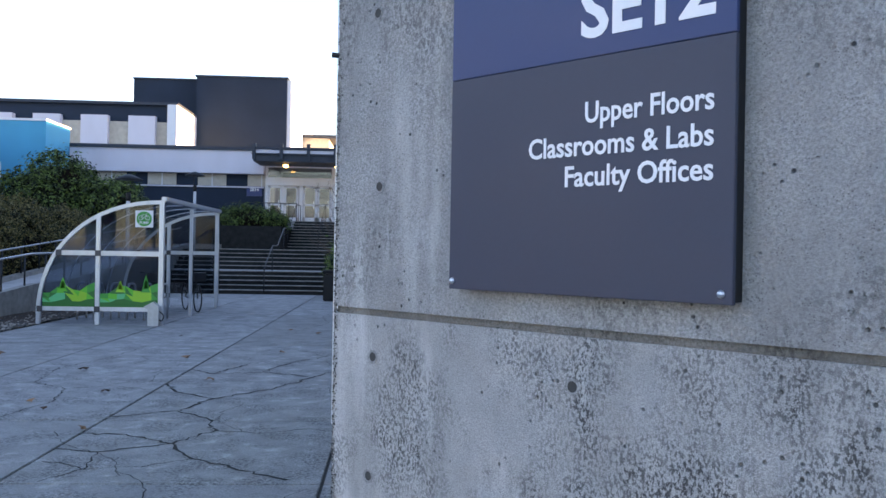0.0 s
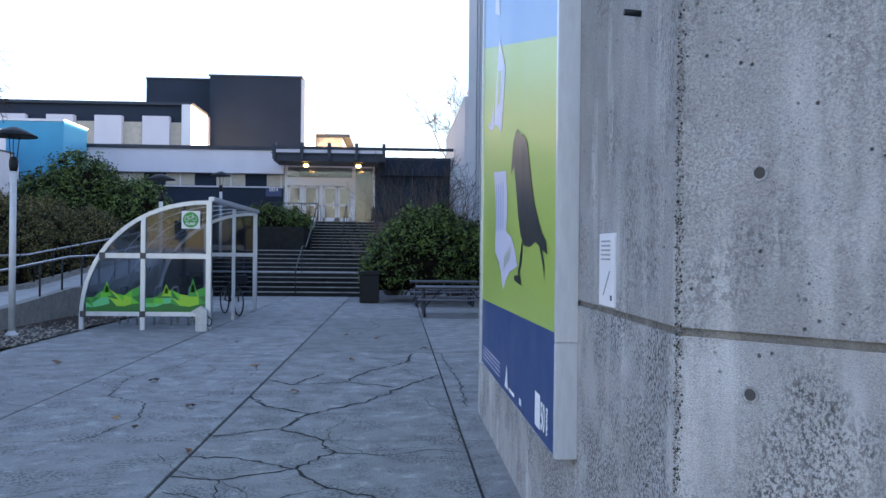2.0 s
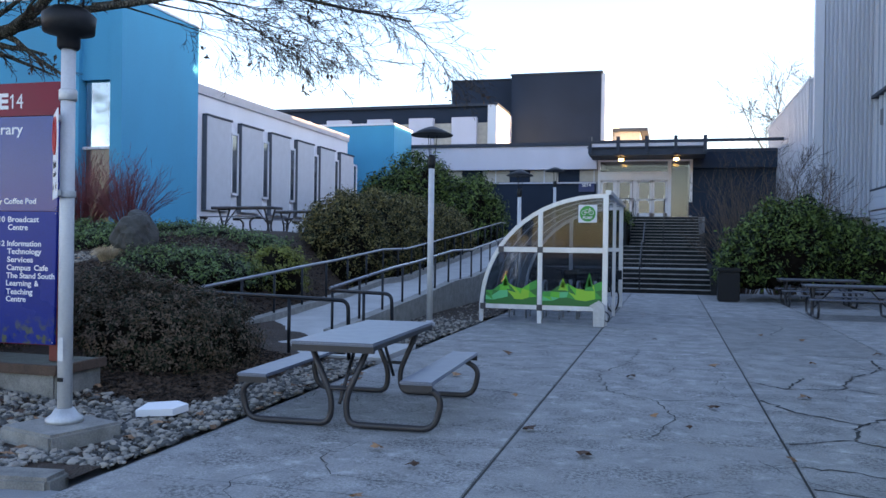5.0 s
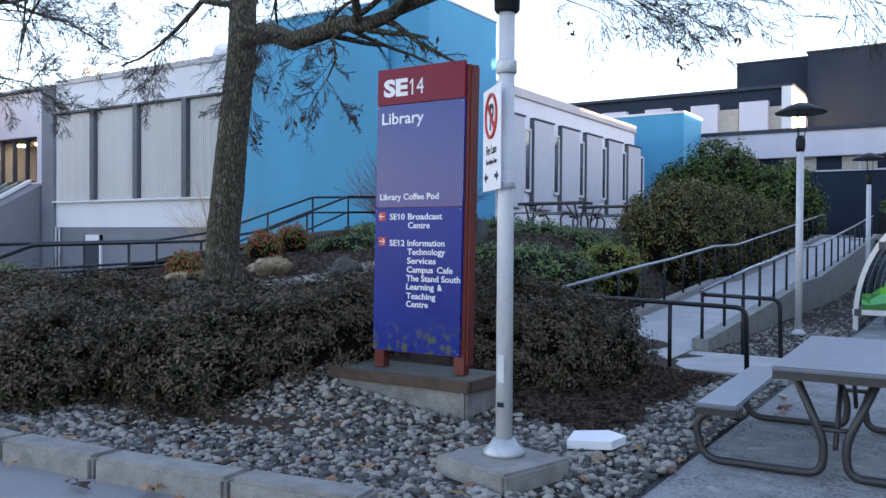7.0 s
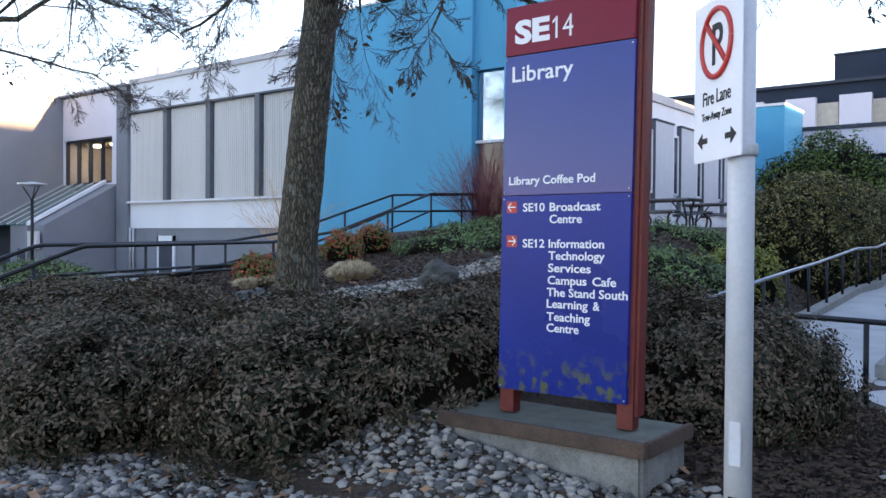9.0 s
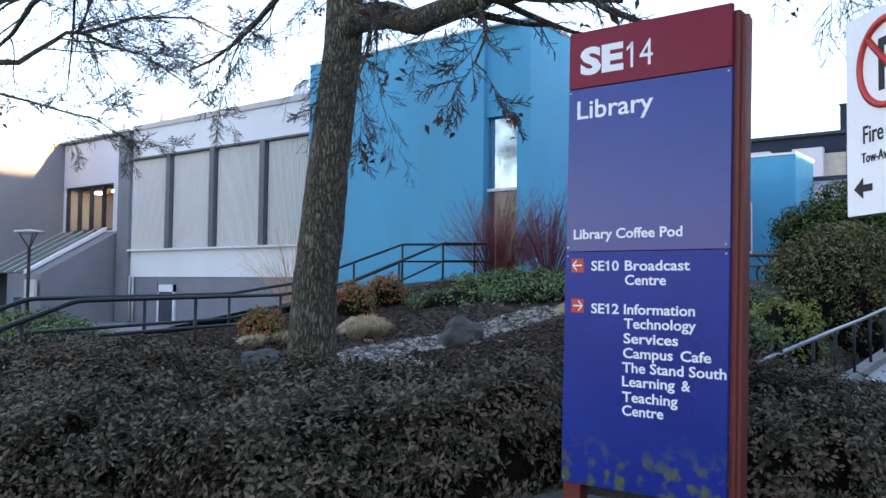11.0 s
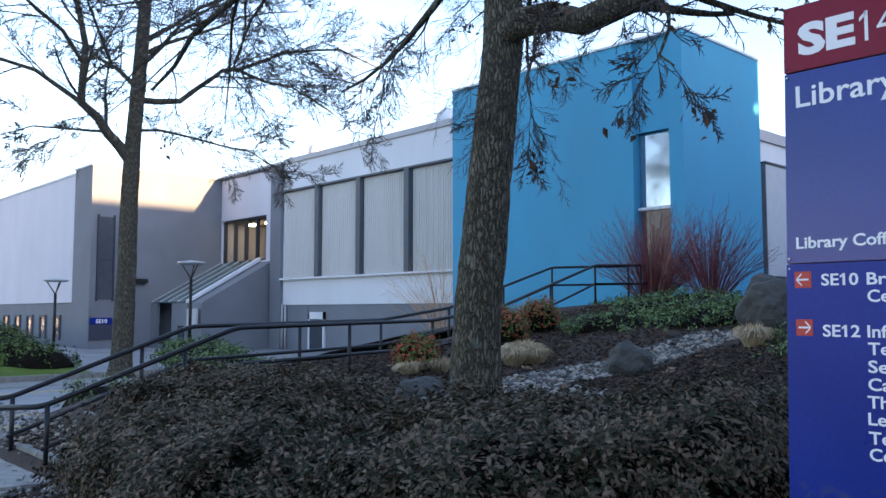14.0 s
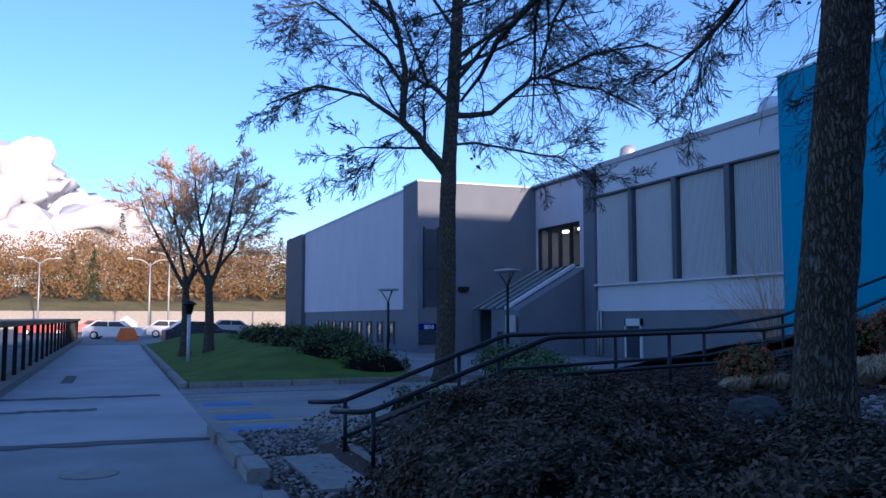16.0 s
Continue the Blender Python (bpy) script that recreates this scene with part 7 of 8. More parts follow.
T0 = (-12.32, 8.05, 0.62)
bare_tree("bare_oak", [T0, (-12.28, 8.05, 1.6), (-12.15, 8.05, 2.6), (-12.0, 8.06, 3.7), (-11.95, 8.1, 5.4), (-12.0, 8.2, 7.5), (-12.1, 8.2, 9.5)], 0.205, [
    ([(-11.95, 8.05, 3.85), (-11.45, 8.05, 3.87), (-10.68, 8.03, 3.8), (-10.2, 8.0, 3.78), (-9.76, 8.0, 3.85), (-9.0, 7.9, 4.3), (-7.9, 7.8, 5.0)], 0.13),
    ([(-10.2, 8.0, 3.78), (-9.6, 7.3, 4.1), (-8.6, 6.7, 4.5), (-7.4, 6.4, 4.6)], 0.05),
    ([(-9.76, 8.0, 3.85), (-8.8, 8.8, 4.3), (-7.4, 9.8, 4.6), (-6.0, 10.6, 4.4)], 0.05),
    ([(-9.3, 8.2, 4.2), (-8.7, 9.3, 4.8), (-8.0, 10.2, 4.9), (-7.2, 10.8, 4.6)], 0.03),
    ([(-9.2, 8.6, 4.25), (-8.8, 9.6, 4.6), (-8.3, 10.4, 4.5), (-7.8, 11.0, 4.2)], 0.025),
    ([(-11.3, 8.0, 3.85), (-11.2, 7.6, 3.65), (-11.0, 7.3, 3.3), (-10.9, 7.15, 2.95)], 0.022),
    ([(-10.5, 8.0, 3.78), (-10.3, 7.7, 3.6), (-10.1, 7.5, 3.3), (-9.95, 7.3, 3.0)], 0.022),
    ([(-12.0, 8.1, 4.3), (-12.6, 8.0, 4.4), (-13.0, 8.0, 4.15), (-13.4, 8.0, 3.95), (-14.0, 7.9, 3.75)], 0.045),
    ([(-12.0, 8.1, 4.6), (-13.2, 7.7, 5.1), (-14.6, 7.4, 5.0), (-15.8, 7.2, 4.6), (-16.8, 7.2, 4.2)], 0.07),
    ([(-12.0, 8.1, 4.9), (-12.8, 9.2, 5.3), (-13.8, 10.5, 5.4), (-15.0, 11.8, 5.0)], 0.06),
    ([(-11.95, 8.1, 5.2), (-11.4, 6.9, 5.8), (-10.9, 5.8, 6.0), (-10.5, 4.6, 5.7)], 0.06),
    ([(-11.97, 8.15, 6.0), (-13.2, 7.0, 6.8), (-14.8, 6.0, 7.1)], 0.06),
    ([(-11.97, 8.15, 6.6), (-11.0, 9.4, 7.4), (-9.8, 10.8, 7.7)], 0.06),
    ([(-12.0, 8.2, 7.2), (-13.0, 9.2, 8.2), (-14.2, 10.0, 8.8)], 0.05),
    ([(-12.0, 8.2, 7.6), (-11.0, 7.2, 8.6), (-10.2, 6.4, 9.4)], 0.05)],
    "large bare oak on the bank with a few withered leaves", 5, ratio=0.47, spread=0.85, pull=-0.022, leaves=0.0016, kids=(6, 8, 8, 11), least=0.0032)
bare_tree("bare_tree", [(-25.5, 10.4, 0.2), (-25.45, 10.45, 2.0), (-25.4, 10.45, 4.2), (-25.4, 10.5, 5.4), (-25.3, 10.6, 7.6), (-25.3, 10.7, 9.6)], 0.22, [
    ([(-25.4, 10.45, 4.9), (-25.4, 9.94, 5.45), (-25.5, 9.39, 6.06), (-25.5, 9.45, 7.3), (-25.6, 9.1, 8.8), (-25.8, 8.7, 10.4)], 0.13),
    ([(-25.5, 9.39, 6.06), (-25.6, 8.5, 6.6), (-25.8, 7.5, 6.8), (-26.0, 6.4, 6.3)], 0.06),
    ([(-25.4, 10.6, 6.3), (-25.4, 11.57, 6.45), (-25.3, 12.3, 7.1), (-25.2, 12.9, 7.4), (-25.0, 14.3, 7.2), (-24.8, 15.4, 6.7)], 0.075),
    ([(-25.2, 12.9, 7.4), (-25.0, 14.0, 8.0), (-24.8, 15.6, 8.4), (-24.6, 17.2, 8.0)], 0.05),
    ([(-25.5, 9.42, 6.9), (-25.2, 8.3, 7.8), (-24.8, 7.2, 8.3), (-24.6, 6.4, 8.0)], 0.05),
    ([(-25.4, 10.5, 6.6), (-26.6, 10.2, 7.4), (-28.0, 9.9, 8.2)], 0.06),
    ([(-25.3, 10.55, 7.0), (-24.3, 11.0, 7.8), (-23.0, 11.6, 8.4)], 0.06),
    ([(-25.3, 10.6, 7.6), (-25.0, 11.8, 8.6), (-24.8, 13.2, 9.4)], 0.06),
    ([(-25.4, 10.5, 5.6), (-24.8, 11.6, 5.5), (-24.4, 12.8, 5.3), (-24.2, 13.8, 4.9)], 0.035),
    ([(-25.45, 9.9, 5.5), (-25.2, 9.2, 5.4), (-25.0, 8.3, 5.3), (-24.8, 7.4, 4.9)], 0.035),
    ([(-25.5, 9.3, 8.2), (-25.2, 8.2, 8.9), (-24.9, 7.0, 9.2), (-24.7, 6.0, 8.9)], 0.05),
    ([(-25.3, 10.6, 7.3), (-25.1, 11.6, 7.9), (-24.9, 12.8, 8.6), (-24.6, 14.2, 9.0)], 0.05),
    ([(-25.4, 10.0, 6.9), (-24.8, 9.4, 7.6), (-24.0, 8.6, 8.1)], 0.045),
    ([(-25.3, 10.65, 8.2), (-25.2, 9.8, 9.2), (-25.0, 8.8, 10.2)], 0.05),
    ([(-25.3, 10.7, 8.8), (-25.2, 11.8, 10.0), (-25.1, 12.8, 11.0)], 0.05)],
    "bare spreading tree beside the parking bays", 9, ratio=0.46, spread=0.95, pull=-0.012, leaves=0.001, least=0.0055, kids=(7, 8, 8, 10))
# Crown and branches take the bright tan as painted sunlight, trunks stay dark.
for i, (x, y) in enumerate(((-41.0, 5.95), (-39.4, 6.65))):
    s = 0.86
    bare_tree("lawn_tree", [(x, y, 0.2), (x, y, 1.6), (x - 0.1, y - 0.05, 3.2)], 0.2, [
        ([(x, y, 2.6), (x - 0.5, y - 0.8 * s, 4.0), (x - 0.8, y - 1.5 * s, 5.2), (x - 1.0, y - 2.0 * s, 6.3)], 0.08),
        ([(x, y, 2.7), (x + 0.3, y + 0.5 * s, 4.4), (x + 0.4, y + 0.8 * s, 5.8), (x + 0.4, y + 1.0 * s, 7.0)], 0.08),
        ([(x, y, 2.9), (x - 0.2, y + 1.0 * s, 4.2), (x - 0.3, y + 1.7 * s, 5.4), (x - 0.3, y + 2.1 * s, 6.3)], 0.07),
        ([(x - 0.1, y, 3.0), (x - 0.1, y - 0.3, 4.6), (x, y - 0.6, 6.2), (x, y - 0.7, 7.2)], 0.07)],
        "bare tree standing in the lawn, sunlight put into its tan crown", 20 + i, ratio=0.44, spread=1.0, pull=0.01, least=0.0105, kids=(5, 8, 8, 9), twig=M_TAN, group="lawn trees")
for i, (x, y, z, h) in enumerate(((0.3, 31.0, 0.0, 4.6), (1.4, 31.4, 0.0, 4.2), (4.5, 62, 5, 8.5), (8, 66, 5, 9.5), (6.0, 58, 5, 7.5))):
    bare_tree("bare_shrub" if z == 0 else "roadside_tree", [(x, y, z), (x, y, z + h * 0.25), (x, y, z + h * 0.4)], 0.05 if z == 0 else 0.15, [
        ([(x, y, z + h * 0.2), (x - h * 0.2, y - h * 0.05, z + h * 0.5), (x - h * 0.34, y, z + h * 0.85)], 0.025 if z == 0 else 0.07),
        ([(x, y, z + h * 0.25), (x + h * 0.15, y + h * 0.1, z + h * 0.55), (x + h * 0.24, y, z + h * 0.95)], 0.025 if z == 0 else 0.07),
        ([(x, y, z + h * 0.3), (x - h * 0.04, y - h * 0.1, z + h * 0.65), (x, y - h * 0.12, z + h)], 0.025 if z == 0 else 0.07)],
        "bare thicket of thin branches beside the stairs" if z == 0 else "bare tree rising behind the metal building", 40 + i, depth=3, ratio=0.5, pull=0.03, least=0.006 if z == 0 else 0.012, kids=(5, 7, 9), group="thickets" if z == 0 else "roadside trees")


def twig_bush(x, y, h, w, mat, label, seed, stems=46, group="twig bushes", thick=1.0):
    """Stems that fan from the base and end on a rounded dome."""
    rg = random.Random(seed)
    tw = Twigs()
    z = ground_height(x, y)
    for k in range(stems):
        a, q = rg.uniform(0, 2 * math.pi), math.sqrt(rg.random())
        base = Vector((x + 0.16 * w * q * math.cos(a), y + 0.16 * w * q * math.sin(a), z))
        tip = Vector((x + w * q * math.cos(a), y + w * q * math.sin(a), z + h * math.sqrt(1 - 0.78 * q * q) * rg.uniform(0.82, 1.03)))
        mid_ = base.lerp(tip, 0.45) + Vector((-0.1 * w * q * math.cos(a), -0.1 * w * q * math.sin(a), 0.06 * h))
        pts = []
        for i in range(8):
            t = i / 7
            p = base * (1 - t) ** 2 + mid_ * 2 * t * (1 - t) + tip * t * t
            pts.append(p + Vector((rg.gauss(0, 0.02), rg.gauss(0, 0.02), rg.gauss(0, 0.012))) * h * 0.5 * t)
        tw.add(pts, 0.009 * thick, 0.003 * thick)
        grow(tw, rg, pts, 0.006, 2, 0.3, 0.7, 0.05, 0, None, 0.0028 * thick, (3, 5))
    ob = raw("twig_bush", tw.v, tw.f, mat)
    return tagged(ob, label, "shrub", group)


twig_bush(-18.35, 19.9, 2.2, 1.8, M_REDTW, "bare red-twigged dogwood in front of the blue tower", 51, 170, thick=1.25)
twig_bush(-16.75, 19.7, 2.05, 1.45, M_REDTW, "bare red-twigged dogwood in front of the blue tower", 52, 120, thick=1.25)
twig_bush(-21.8, 16.5, 2.1, 1.6, M_TAN, "bare thin brown shrub below the panelled wing", 53, 22)
twig_bush(-23.0, 17.5, 1.8, 1.4, M_TAN, "bare thin brown shrub below the panelled wing", 54, 18)

for i, (x, y, h, w) in enumerate(((-0.3, 30.8, 4.3, 2.4), (0.9, 30.9, 4.5, 2.6), (1.9, 30.4, 4.2, 2.2))):
    twig_bush(x, y, h, w, M_THICK, "tall bare brown thicket behind the rhododendron", 91 + i, 90, "thickets", 1.7)

# ---- far woods ----
M_WOODS = material("far_brown_woods", (0.22, 0.13, 0.055), 0.9, var=0.5, scale=0.06, fine=0.9, bump=0, island=0.9, tint=(0.14, 0.08, 0.025))
M_CONIF = material("far_conifers", (0.035, 0.06, 0.018), 0.9, var=0.5, scale=0.1, fine=1.0, bump=0, island=0.8)
rg = np.random.RandomState(77)
for name, mat, n_trees, lab in (("far_woods", M_WOODS, 520, "autumn brown deciduous woods on the far bank"), ("far_conifers", M_CONIF, 40, "dark conifers among the far woods")):
    V, Fc = [], []
    for k in range(n_trees):
        x, y = -150 - rg.rand() * 55, -75 + rg.rand() * 190
        h = (7 + rg.rand() * 7) * (1.25 if name == "far_conifers" else 1.0)
        zb = 3 + (-150 - x) / 55 * 3.5
        n = 520
        t = rg.rand(n)
        if name == "far_conifers":
            r = (1 - t) * h * 0.2 + 0.2
        else:
            r = h * 0.3 * np.sqrt(np.clip(1 - (2 * t - 1.05) ** 2, 0.02, 1))
        a = rg.rand(n) * 6.283
        q = np.sqrt(rg.rand(n))
        p = np.stack([x + r * q * np.cos(a), y + r * q * np.sin(a), zb + (0.12 + 0.88 * t) * h], 1)
        d1, d2 = rg.normal(size=(n, 3)), rg.normal(size=(n, 3))
        s = 0.13 + rg.rand(n, 1) * 0.2
        d1 *= s / np.linalg.norm(d1, axis=1)[:, None]
        d2 *= s / np.linalg.norm(d2, axis=1)[:, None]
        b = len(V)
        V.extend(map(tuple, np.stack([p - d1, p + d2, p + d1], 1).reshape(-1, 3)))
        Fc.extend((b + 3 * i, b + 3 * i + 1, b + 3 * i + 2) for i in range(n))
    tagged(raw(name, V, Fc, mat), lab, "woods", kind="stuff")

# ---- kerb stones ----
kerb = thing("kerb", (-12, 5.05, 0), "worn concrete kerb stones along the planting bed", "kerb", kind="structure")
rng = random.Random(12)
x = -6.55
while x > -20.2:
    L_ = rng.uniform(0.9, 1.15)
    if not -16.6 < x - L_ / 2 < -15.75:
        mid_x = x - L_ / 2
        rough_ = 0.03 if x < -15.4 else 0.008
        low_ = 0.07 if x > -7.4 else 0.0
        bm = boxes((-L_ / 2 + 0.006, L_ / 2 - 0.006, -0.25, 0.0, -0.08, 0.13 - low_), bevel=0.025)
        turn_ = math.degrees(math.atan2(kerb_y(mid_x + 0.5) - kerb_y(mid_x - 0.5), 1.0)) + rng.uniform(-1, 1) * rough_ * 60
        bm.transform(Matrix.Translation((mid_x, kerb_y(mid_x) + rng.uniform(-rough_, rough_), rng.uniform(-rough_, rough_) * 0.5)) @ pose(0, 0, 0, 0, 0, turn_))
        part("stone", bm, M_KERB, kerb)
    x -= L_
lawn_kerb = thing("lawn_kerb", (-40, 5, 0), "pale concrete kerb round the lawn", "kerb", kind="structure")
for k in range(26):
    part("stone", boxes((-29.4 - 1.2 * k, -28.22 - 1.2 * k, 4.9, 5.08, -0.05, 0.13), bevel=0.02), M_KERB, lawn_kerb)
for k in range(8):
    part("stone", boxes((-28.36, -28.2, 5.1 + 1.2 * k, 6.28 + 1.2 * k, -0.05, 0.13), bevel=0.02), M_KERB, lawn_kerb)

# ---- river stones in the beds ----
M_STONE = material("river_stones", (0.25, 0.225, 0.195), 0.75, var=0.5, scale=14, fine=70, bump=0.2, spec=0.3, random_=0.9, island=0.0, tint=(0.075, 0.075, 0.072))
M_STONES = material("river_stones_mixed", (0.25, 0.225, 0.195), 0.75, var=0.5, scale=14, fine=70, bump=0.2, spec=0.3, island=1.2, tint=(0.075, 0.075, 0.072))
rng = random.Random(33)
shapes = []
for k in range(8):
    bm = bmesh.new()
    bmesh.ops.create_icosphere(bm, subdivisions=1, radius=1.0)
    for v in bm.verts:
        v.co *= 1 + 0.22 * noise.noise(v.co * 1.1 + Vector((k * 3.1, 0, 0)))
    for f in bm.faces:
        f.smooth = True
    me = bpy.data.meshes.new("stone")
    bm.to_mesh(me)
    bm.free()
    me.materials.append(M_STONE)
    shapes.append(me)
beds = [(-11.9, -7.0, 4.6, 7.2, 13000), (-7.72, -6.43, 5.3, 10.6, 5400), (-7.72, -6.43, 12.6, 17.0, 1500), (-7.72, -6.4, 17.0, 29, 900), (-20.2, -15.6, 5.0, 6.6, 2600), (-13.4, -12.2, 8.4, 10.0, 500), (-14.0, -13.0, 9.4, 11.6, 1100), (-13.9, -13.1, 11.4, 14.4, 1300), (-17.6, -11.6, 4.75, 5.9, 1500)]
cobbles = thing("stone_bed", (-9, 5.8, 0), "grey rounded river stones filling the planting bed", "stones", kind="structure")
V, Fc = [], []
near = 0
for x0, x1, y0, y1, n in beds:
    for k in range(n):
        x, y = rng.uniform(x0, x1), rng.uniform(y0, y1)
        if y < kerb_y(x) + 0.02 or math.hypot(x + 7.3, y - 5.88) < 0.4 or -9.5 < x < -8.1 and 6.75 < y < 7.45 or x > -8.6 and 7.2 < y < 10.5 and x < -7.12 + 0.08 * math.sin(5 * y):
            continue
        s = rng.choice((0.01, 0.012, 0.014, 0.017, 0.02, 0.025, 0.034)) * rng.uniform(0.8, 1.2)
        m = Matrix.Translation((x, y, ground_height(x, y) + 0.012 + s * rng.uniform(0.1, 0.6))) @ pose(0, 0, 0, rng.uniform(-30, 30), rng.uniform(-30, 30), rng.uniform(0, 360)) @ Matrix.Diagonal((s * rng.uniform(1.0, 1.6), s, s * rng.uniform(0.5, 0.8), 1))
        me = rng.choice(shapes)
        if near < 290 and s > 0.022 and x > -10.6 and y < 6.75 and x1 == -7.0:
            ob = new("stone", me)
            ob.parent = cobbles
            ob.matrix_parent_inverse = Matrix.Translation(-cobbles.location)
            ob.matrix_basis = m
            near += 1
        else:
            b = len(V)
            V.extend(tuple(m @ v.co) for v in me.vertices)
            Fc.extend(tuple(b + i for i in p.vertices) for p in me.polygons)
ob = raw("small_stones", V, Fc, M_STONES, cobbles)
for p in ob.data.polygons:
    p.use_smooth = True
tagged(ob, kind="stuff")

# ---- bark chips and litter on the bank ----
M_MULCH = material("bark_chips", (0.06, 0.038, 0.026), 0.95, var=0.6, scale=20, bump=0, island=1.3, tint=(0.016, 0.011, 0.008), spec=0.2)
rng = random.Random(55)
V, Fc = [], []
for x0, x1, y0, y1, n in ((-18.0, -11.0, 8.0, 17.5, 15000), (-8.6, -7.1, 6.9, 10.6, 3500), (-13.0, -9.8, 10.0, 13.0, 2500), (-11.4, -9.8, 12.5, 20.0, 2500), (-18.0, -9.6, 5.3, 6.6, 2500)):
    for k in range(n):
        x, y = rng.uniform(x0, x1), rng.uniform(y0, y1)
        if -14.0 < x < -13.0 and 9.4 < y < 14.4:
            continue
        z = ground_height(x, y) + 0.03 * noise.noise((x * 1.3, y * 1.3, 0.2)) + 0.02
        a, l, w = rng.uniform(0, 6.28), rng.uniform(0.015, 0.05), rng.uniform(0.006, 0.016)
        ca, sa, t1, t2 = math.cos(a), math.sin(a), rng.uniform(-0.012, 0.02), rng.uniform(-0.008, 0.012)
        b = len(V)
        V += [(x + ca * l - sa * w, y + sa * l + ca * w, z + t1), (x + ca * l + sa * w, y + sa * l - ca * w, z + t1 + t2), (x - ca * l + sa * w, y - sa * l - ca * w, z - t1 + 0.008), (x - ca * l - sa * w, y - sa * l + ca * w, z - t1 + 0.008 - t2), (x, y, z + 0.02)]
        Fc += [(b, b + 1, b + 4), (b + 1, b + 2, b + 4), (b + 2, b + 3, b + 4), (b + 3, b, b + 4)]
tagged(raw("bark_chips", V, Fc, M_MULCH), "dark brown bark chips strewn over the planted bank", "mulch", kind="stuff")

# ---- fallen leaves ----
M_LITTER = material("tan_fallen_leaves", (0.24, 0.13, 0.07), 0.8, var=0.5, bump=0, random_=1.0, tint=(0.07, 0.035, 0.02))
rng = random.Random(71)
spots = [(-3.37, 6.68), (-2.9, 8.3), (-2.35, 8.9), (-2.6, 7.9), (-4.3, 8.9), (-1.9, 7.0), (-4.5, 6.0), (-3.2, 10.6), (-2.2, 11.9), (-0.9, 12.6), (-1.2, 16.2), (-3.0, 14.8), (-0.6, 15.6), (-5.2, 10.0), (-4.9, 6.4), (-3.9, 7.4), (-1.4, 9.8), (0.2, 14.0), (-3.6, 5.4), (-4.6, 5.2), (-5.0, 12.2)]
spots += [(rng.uniform(-11.5, -7.0), rng.uniform(4.2, 6.6)) for k in range(150)] + [(rng.uniform(-8.3, -6.0), rng.uniform(6, 9.8)) for k in range(40)] + [(rng.uniform(-16.5, -11.5), rng.uniform(9, 15)) for k in range(50)]
for i, (x, y) in enumerate(spots):
    bm = bmesh.new()
    s = rng.uniform(0.035, 0.07)
    n = 10
    ring = [bm.verts.new((math.cos(a) * s * (1.0 if q % 2 else 0.5) * 1.3, math.sin(a) * s * (1.0 if q % 2 else 0.55), 0.25 * s * math.sin(a * 2 + i))) for q, a in enumerate(np.linspace(0, 2 * math.pi, n + 1)[:-1])]
    mid_ = bm.verts.new((0, 0, 0.3 * s))
    for q in range(n):
        bm.faces.new((ring[q], ring[(q + 1) % n], mid_))
    bm.transform(Matrix.Translation((x, y, ground_height(x, y) + 0.03)) @ pose(0, 0, 0, rng.uniform(-15, 15), rng.uniform(-15, 15), rng.uniform(0, 360)))
    tagged(part("fallen_leaf", bm, M_LITTER), "curled brown oak leaf lying on the ground", "leaf", "fallen leaves")

# ---- paving slabs, last ----
paving = thing("pavement", (-1, 12, 0), "cracked exposed-aggregate concrete slabs with dirty joints", "pavement", kind="structure")
part("joint_bed", boxes((-6.42, 5.6, -4, 29.5, -0.058, -0.012)), M_JOINT, paving)
M_PAVE_DIRTY = concrete_material("dirty_aggregate_paving", (0.43, 0.425, 0.41), 0.7, 0.4, 0.6, 0.4, 0.04)
XS = [-6.42, -4.0, -1.87, 0.35, 2.5, 5.6]
YSL = [-4.0, 1.2, 5.3, 7.44, 13.68, 20.3, 26.5, 29.46]
rng = random.Random(2)
for xa, xb in zip(XS, XS[1:]):
    for ya, yb in zip(YSL, YSL[1:]):
        bm = boxes((xa + 0.011, xb - 0.011, ya + 0.008, yb - 0.008, -0.05, 0.0), bevel=0.006)
        bm.transform(Matrix.Translation((0, 0, rng.uniform(-0.004, 0.002))))
        part("slab", bm, M_PAVE_DIRTY if xa == -1.87 and 5 < ya < 20 else M_PAVE, paving)


def crack(pts, width, seed):
    rg = random.Random(seed)
    line = []
    for a, b in zip(pts, pts[1:]):
        n = max(2, int(math.dist(a, b) / 0.07))
        for k in range(n):
            t = k / n
            line.append((a[0] + (b[0] - a[0]) * t + rg.gauss(0, 0.018), a[1] + (b[1] - a[1]) * t + rg.gauss(0, 0.018)))
    line.append(pts[-1])
    bm = bmesh.new()
    vs = []
    for i, (x, y) in enumerate(line):
        dx, dy = line[min(i + 1, len(line) - 1)][0] - line[max(0, i - 1)][0], line[min(i + 1, len(line) - 1)][1] - line[max(0, i - 1)][1]
        L_ = math.hypot(dx, dy) or 1
        w = width * rg.uniform(0.3, 1.0)
        vs.append((bm.verts.new((x - dy / L_ * w, y + dx / L_ * w, 0.004)), bm.verts.new((x + dy / L_ * w, y - dx / L_ * w, 0.004))))
    for (a, b), (c, d) in zip(vs, vs[1:]):
        bm.faces.new((a, b, d, c))
    part("crack", bm, M_CRACK, paving)


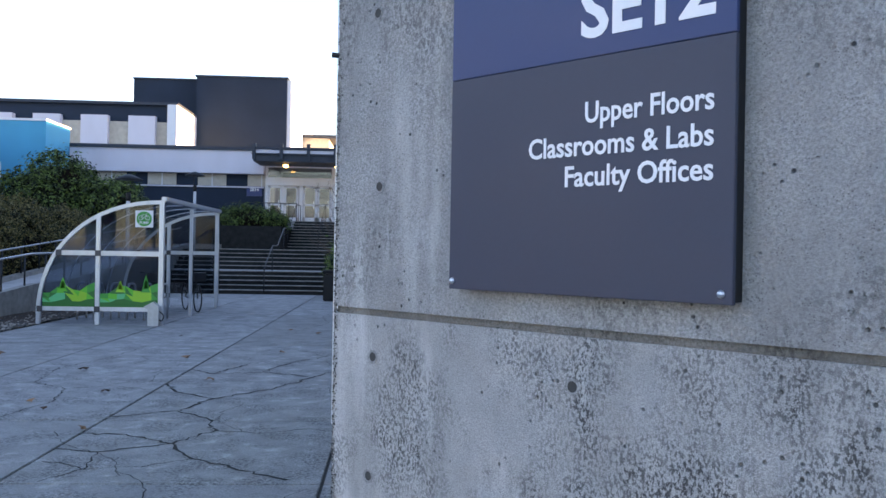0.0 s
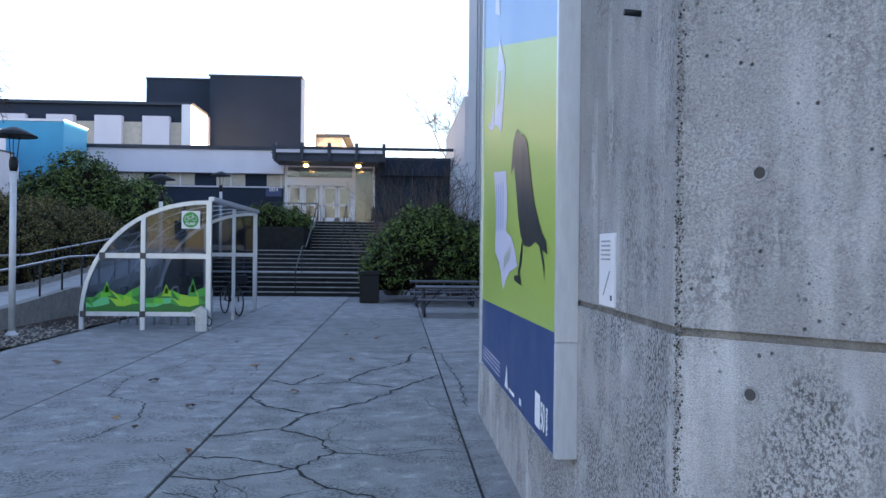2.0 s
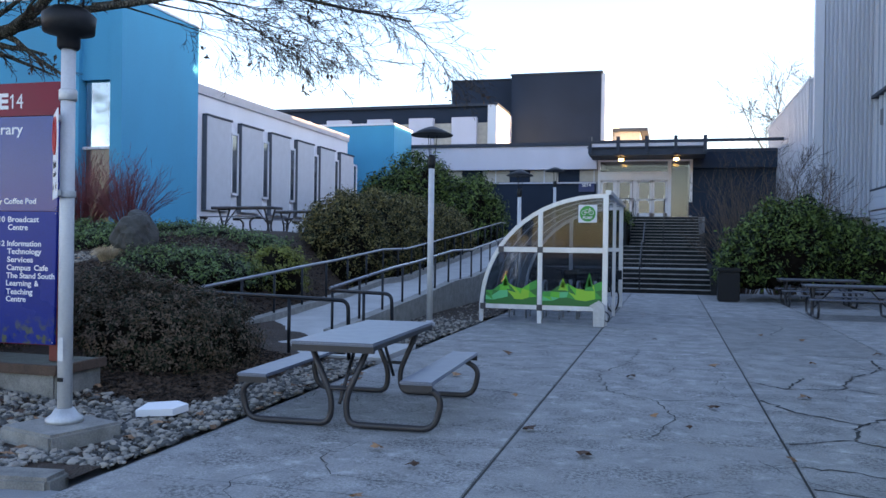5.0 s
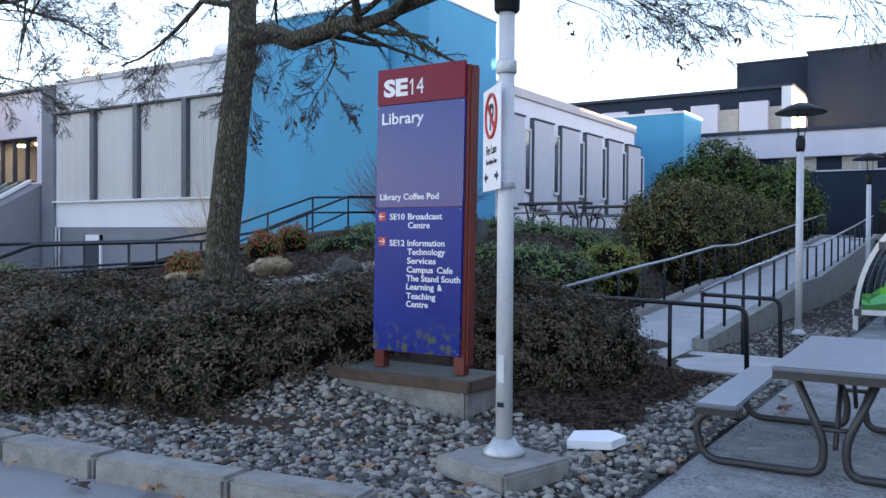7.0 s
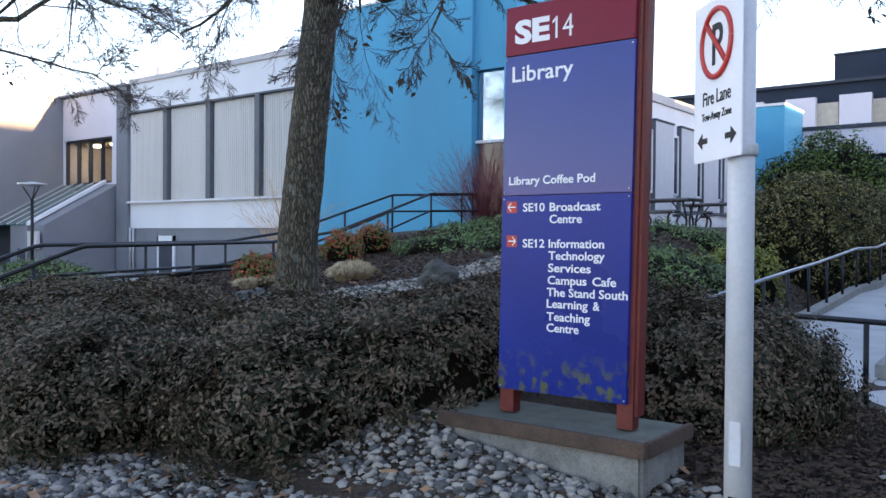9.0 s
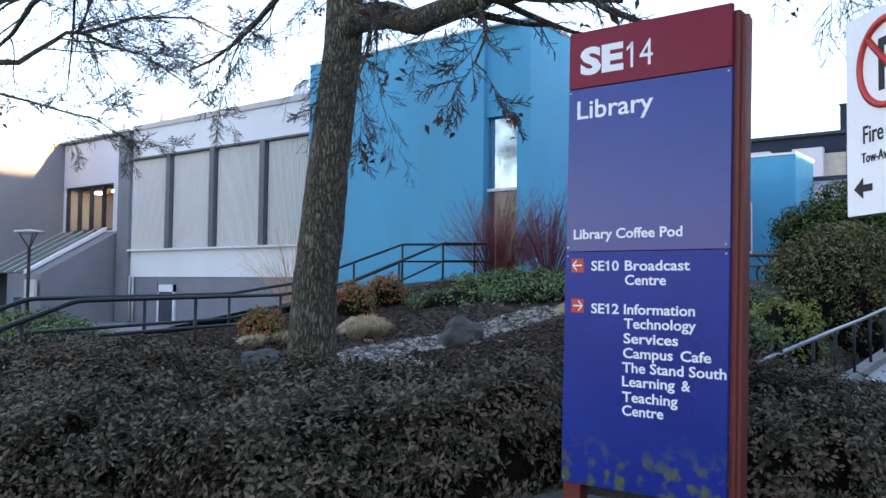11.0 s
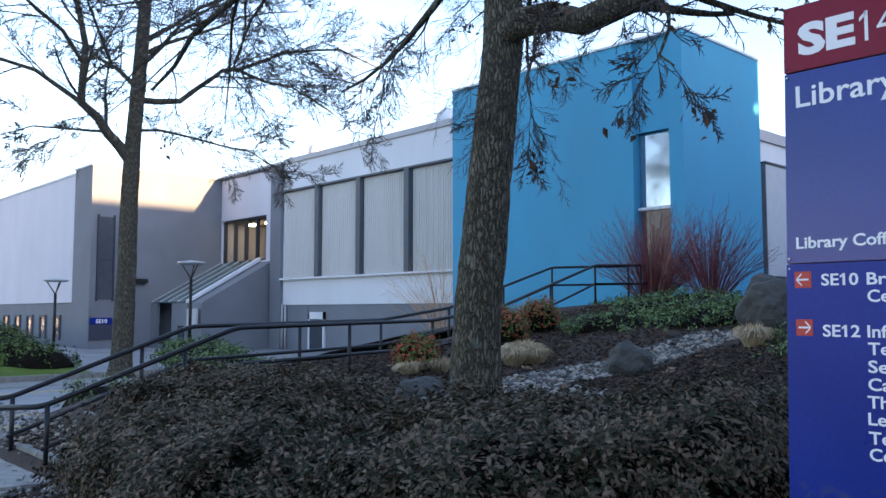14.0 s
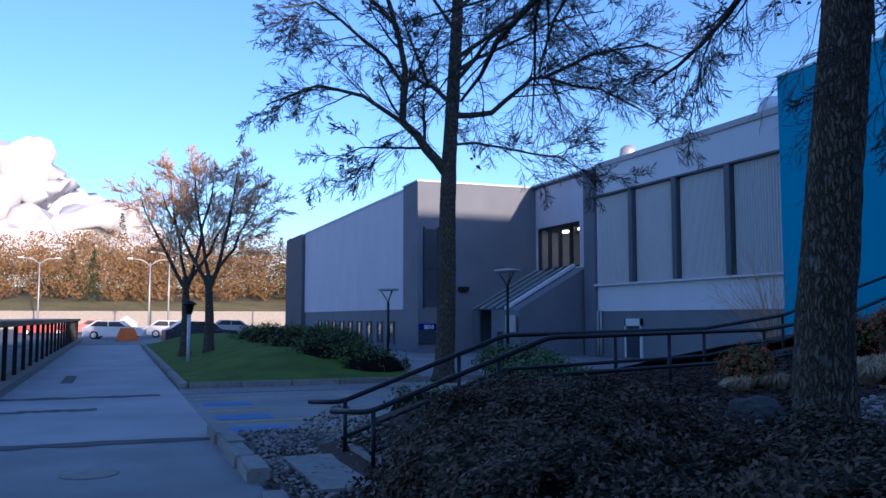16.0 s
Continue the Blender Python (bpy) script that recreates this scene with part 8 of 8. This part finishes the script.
CRACKS = [[(-1.85, 7.6), (-1.3, 7.9), (-0.9, 7.5), (-0.75, 7.0), (-1.0, 6.5), (-1.5, 6.2), (-1.85, 6.3)], [(-1.0, 6.5), (-0.7, 6.0), (-0.3, 5.7), (0.1, 5.4)], [(-1.85, 6.9), (-1.4, 6.8), (-1.0, 6.5)],
          [(-1.3, 7.9), (-1.1, 8.6), (-0.6, 9.2), (-0.2, 10.2), (0.3, 11.2)], [(-1.1, 8.6), (-1.6, 9.0), (-1.85, 9.6)], [(-0.2, 10.2), (-0.9, 10.6), (-1.5, 10.4), (-1.85, 10.8)], [(-0.9, 10.6), (-0.6, 11.6), (-0.1, 12.4), (0.0, 13.4)], [(-1.5, 10.4), (-1.2, 11.3)],
          [(-4.0, 9.3), (-3.4, 9.6), (-2.9, 9.2), (-2.4, 9.4), (-1.9, 9.1)], [(-2.9, 9.2), (-2.7, 8.4), (-2.9, 7.5)], [(-3.4, 9.6), (-3.6, 10.8), (-3.3, 11.9), (-3.2, 13.5)], [(-6.2, 9.4), (-5.4, 9.1), (-4.8, 9.3), (-4.0, 9.0)],
          [(-0.75, 7.0), (-0.3, 6.9), (0.1, 7.1), (0.33, 7.0)], [(-1.5, 6.2), (-1.4, 5.7), (-1.6, 5.35)], [(-3.9, 15.4), (-3.2, 15.8), (-2.5, 15.5), (-1.9, 15.8)], [(-1.8, 15.0), (-1.0, 15.3), (-0.4, 15.0), (0.3, 15.4)], [(-1.0, 16.5), (-0.6, 18.0), (-0.9, 20.0)], [(0.5, 9.0), (0.55, 10.5), (0.5, 12.0), (0.45, 13.5)], [(-1.8, 5.9), (-1.4, 5.7), (-1.0, 5.75), (-0.7, 6.0)], [(-5.8, 15.0), (-5.0, 14.6), (-4.1, 14.8)]]
crk = random.Random(8)
for k in range(34):
    x, y = crk.uniform(-5.8, 0.3), crk.uniform(4.2, 19)
    a = crk.uniform(0, 6.28)
    line = [(x, y)]
    for q in range(crk.randint(2, 5)):
        a += crk.gauss(0, 0.6)
        x, y = min(0.32, max(-6.3, x + 0.42 * math.cos(a))), y + 0.5 * math.sin(a)
        line.append((x, y))
    CRACKS.append(line)
for i, c in enumerate(CRACKS):
    crack(c, 0.02 if i < 8 else 0.009 if i < 20 else 0.005, 200 + i)
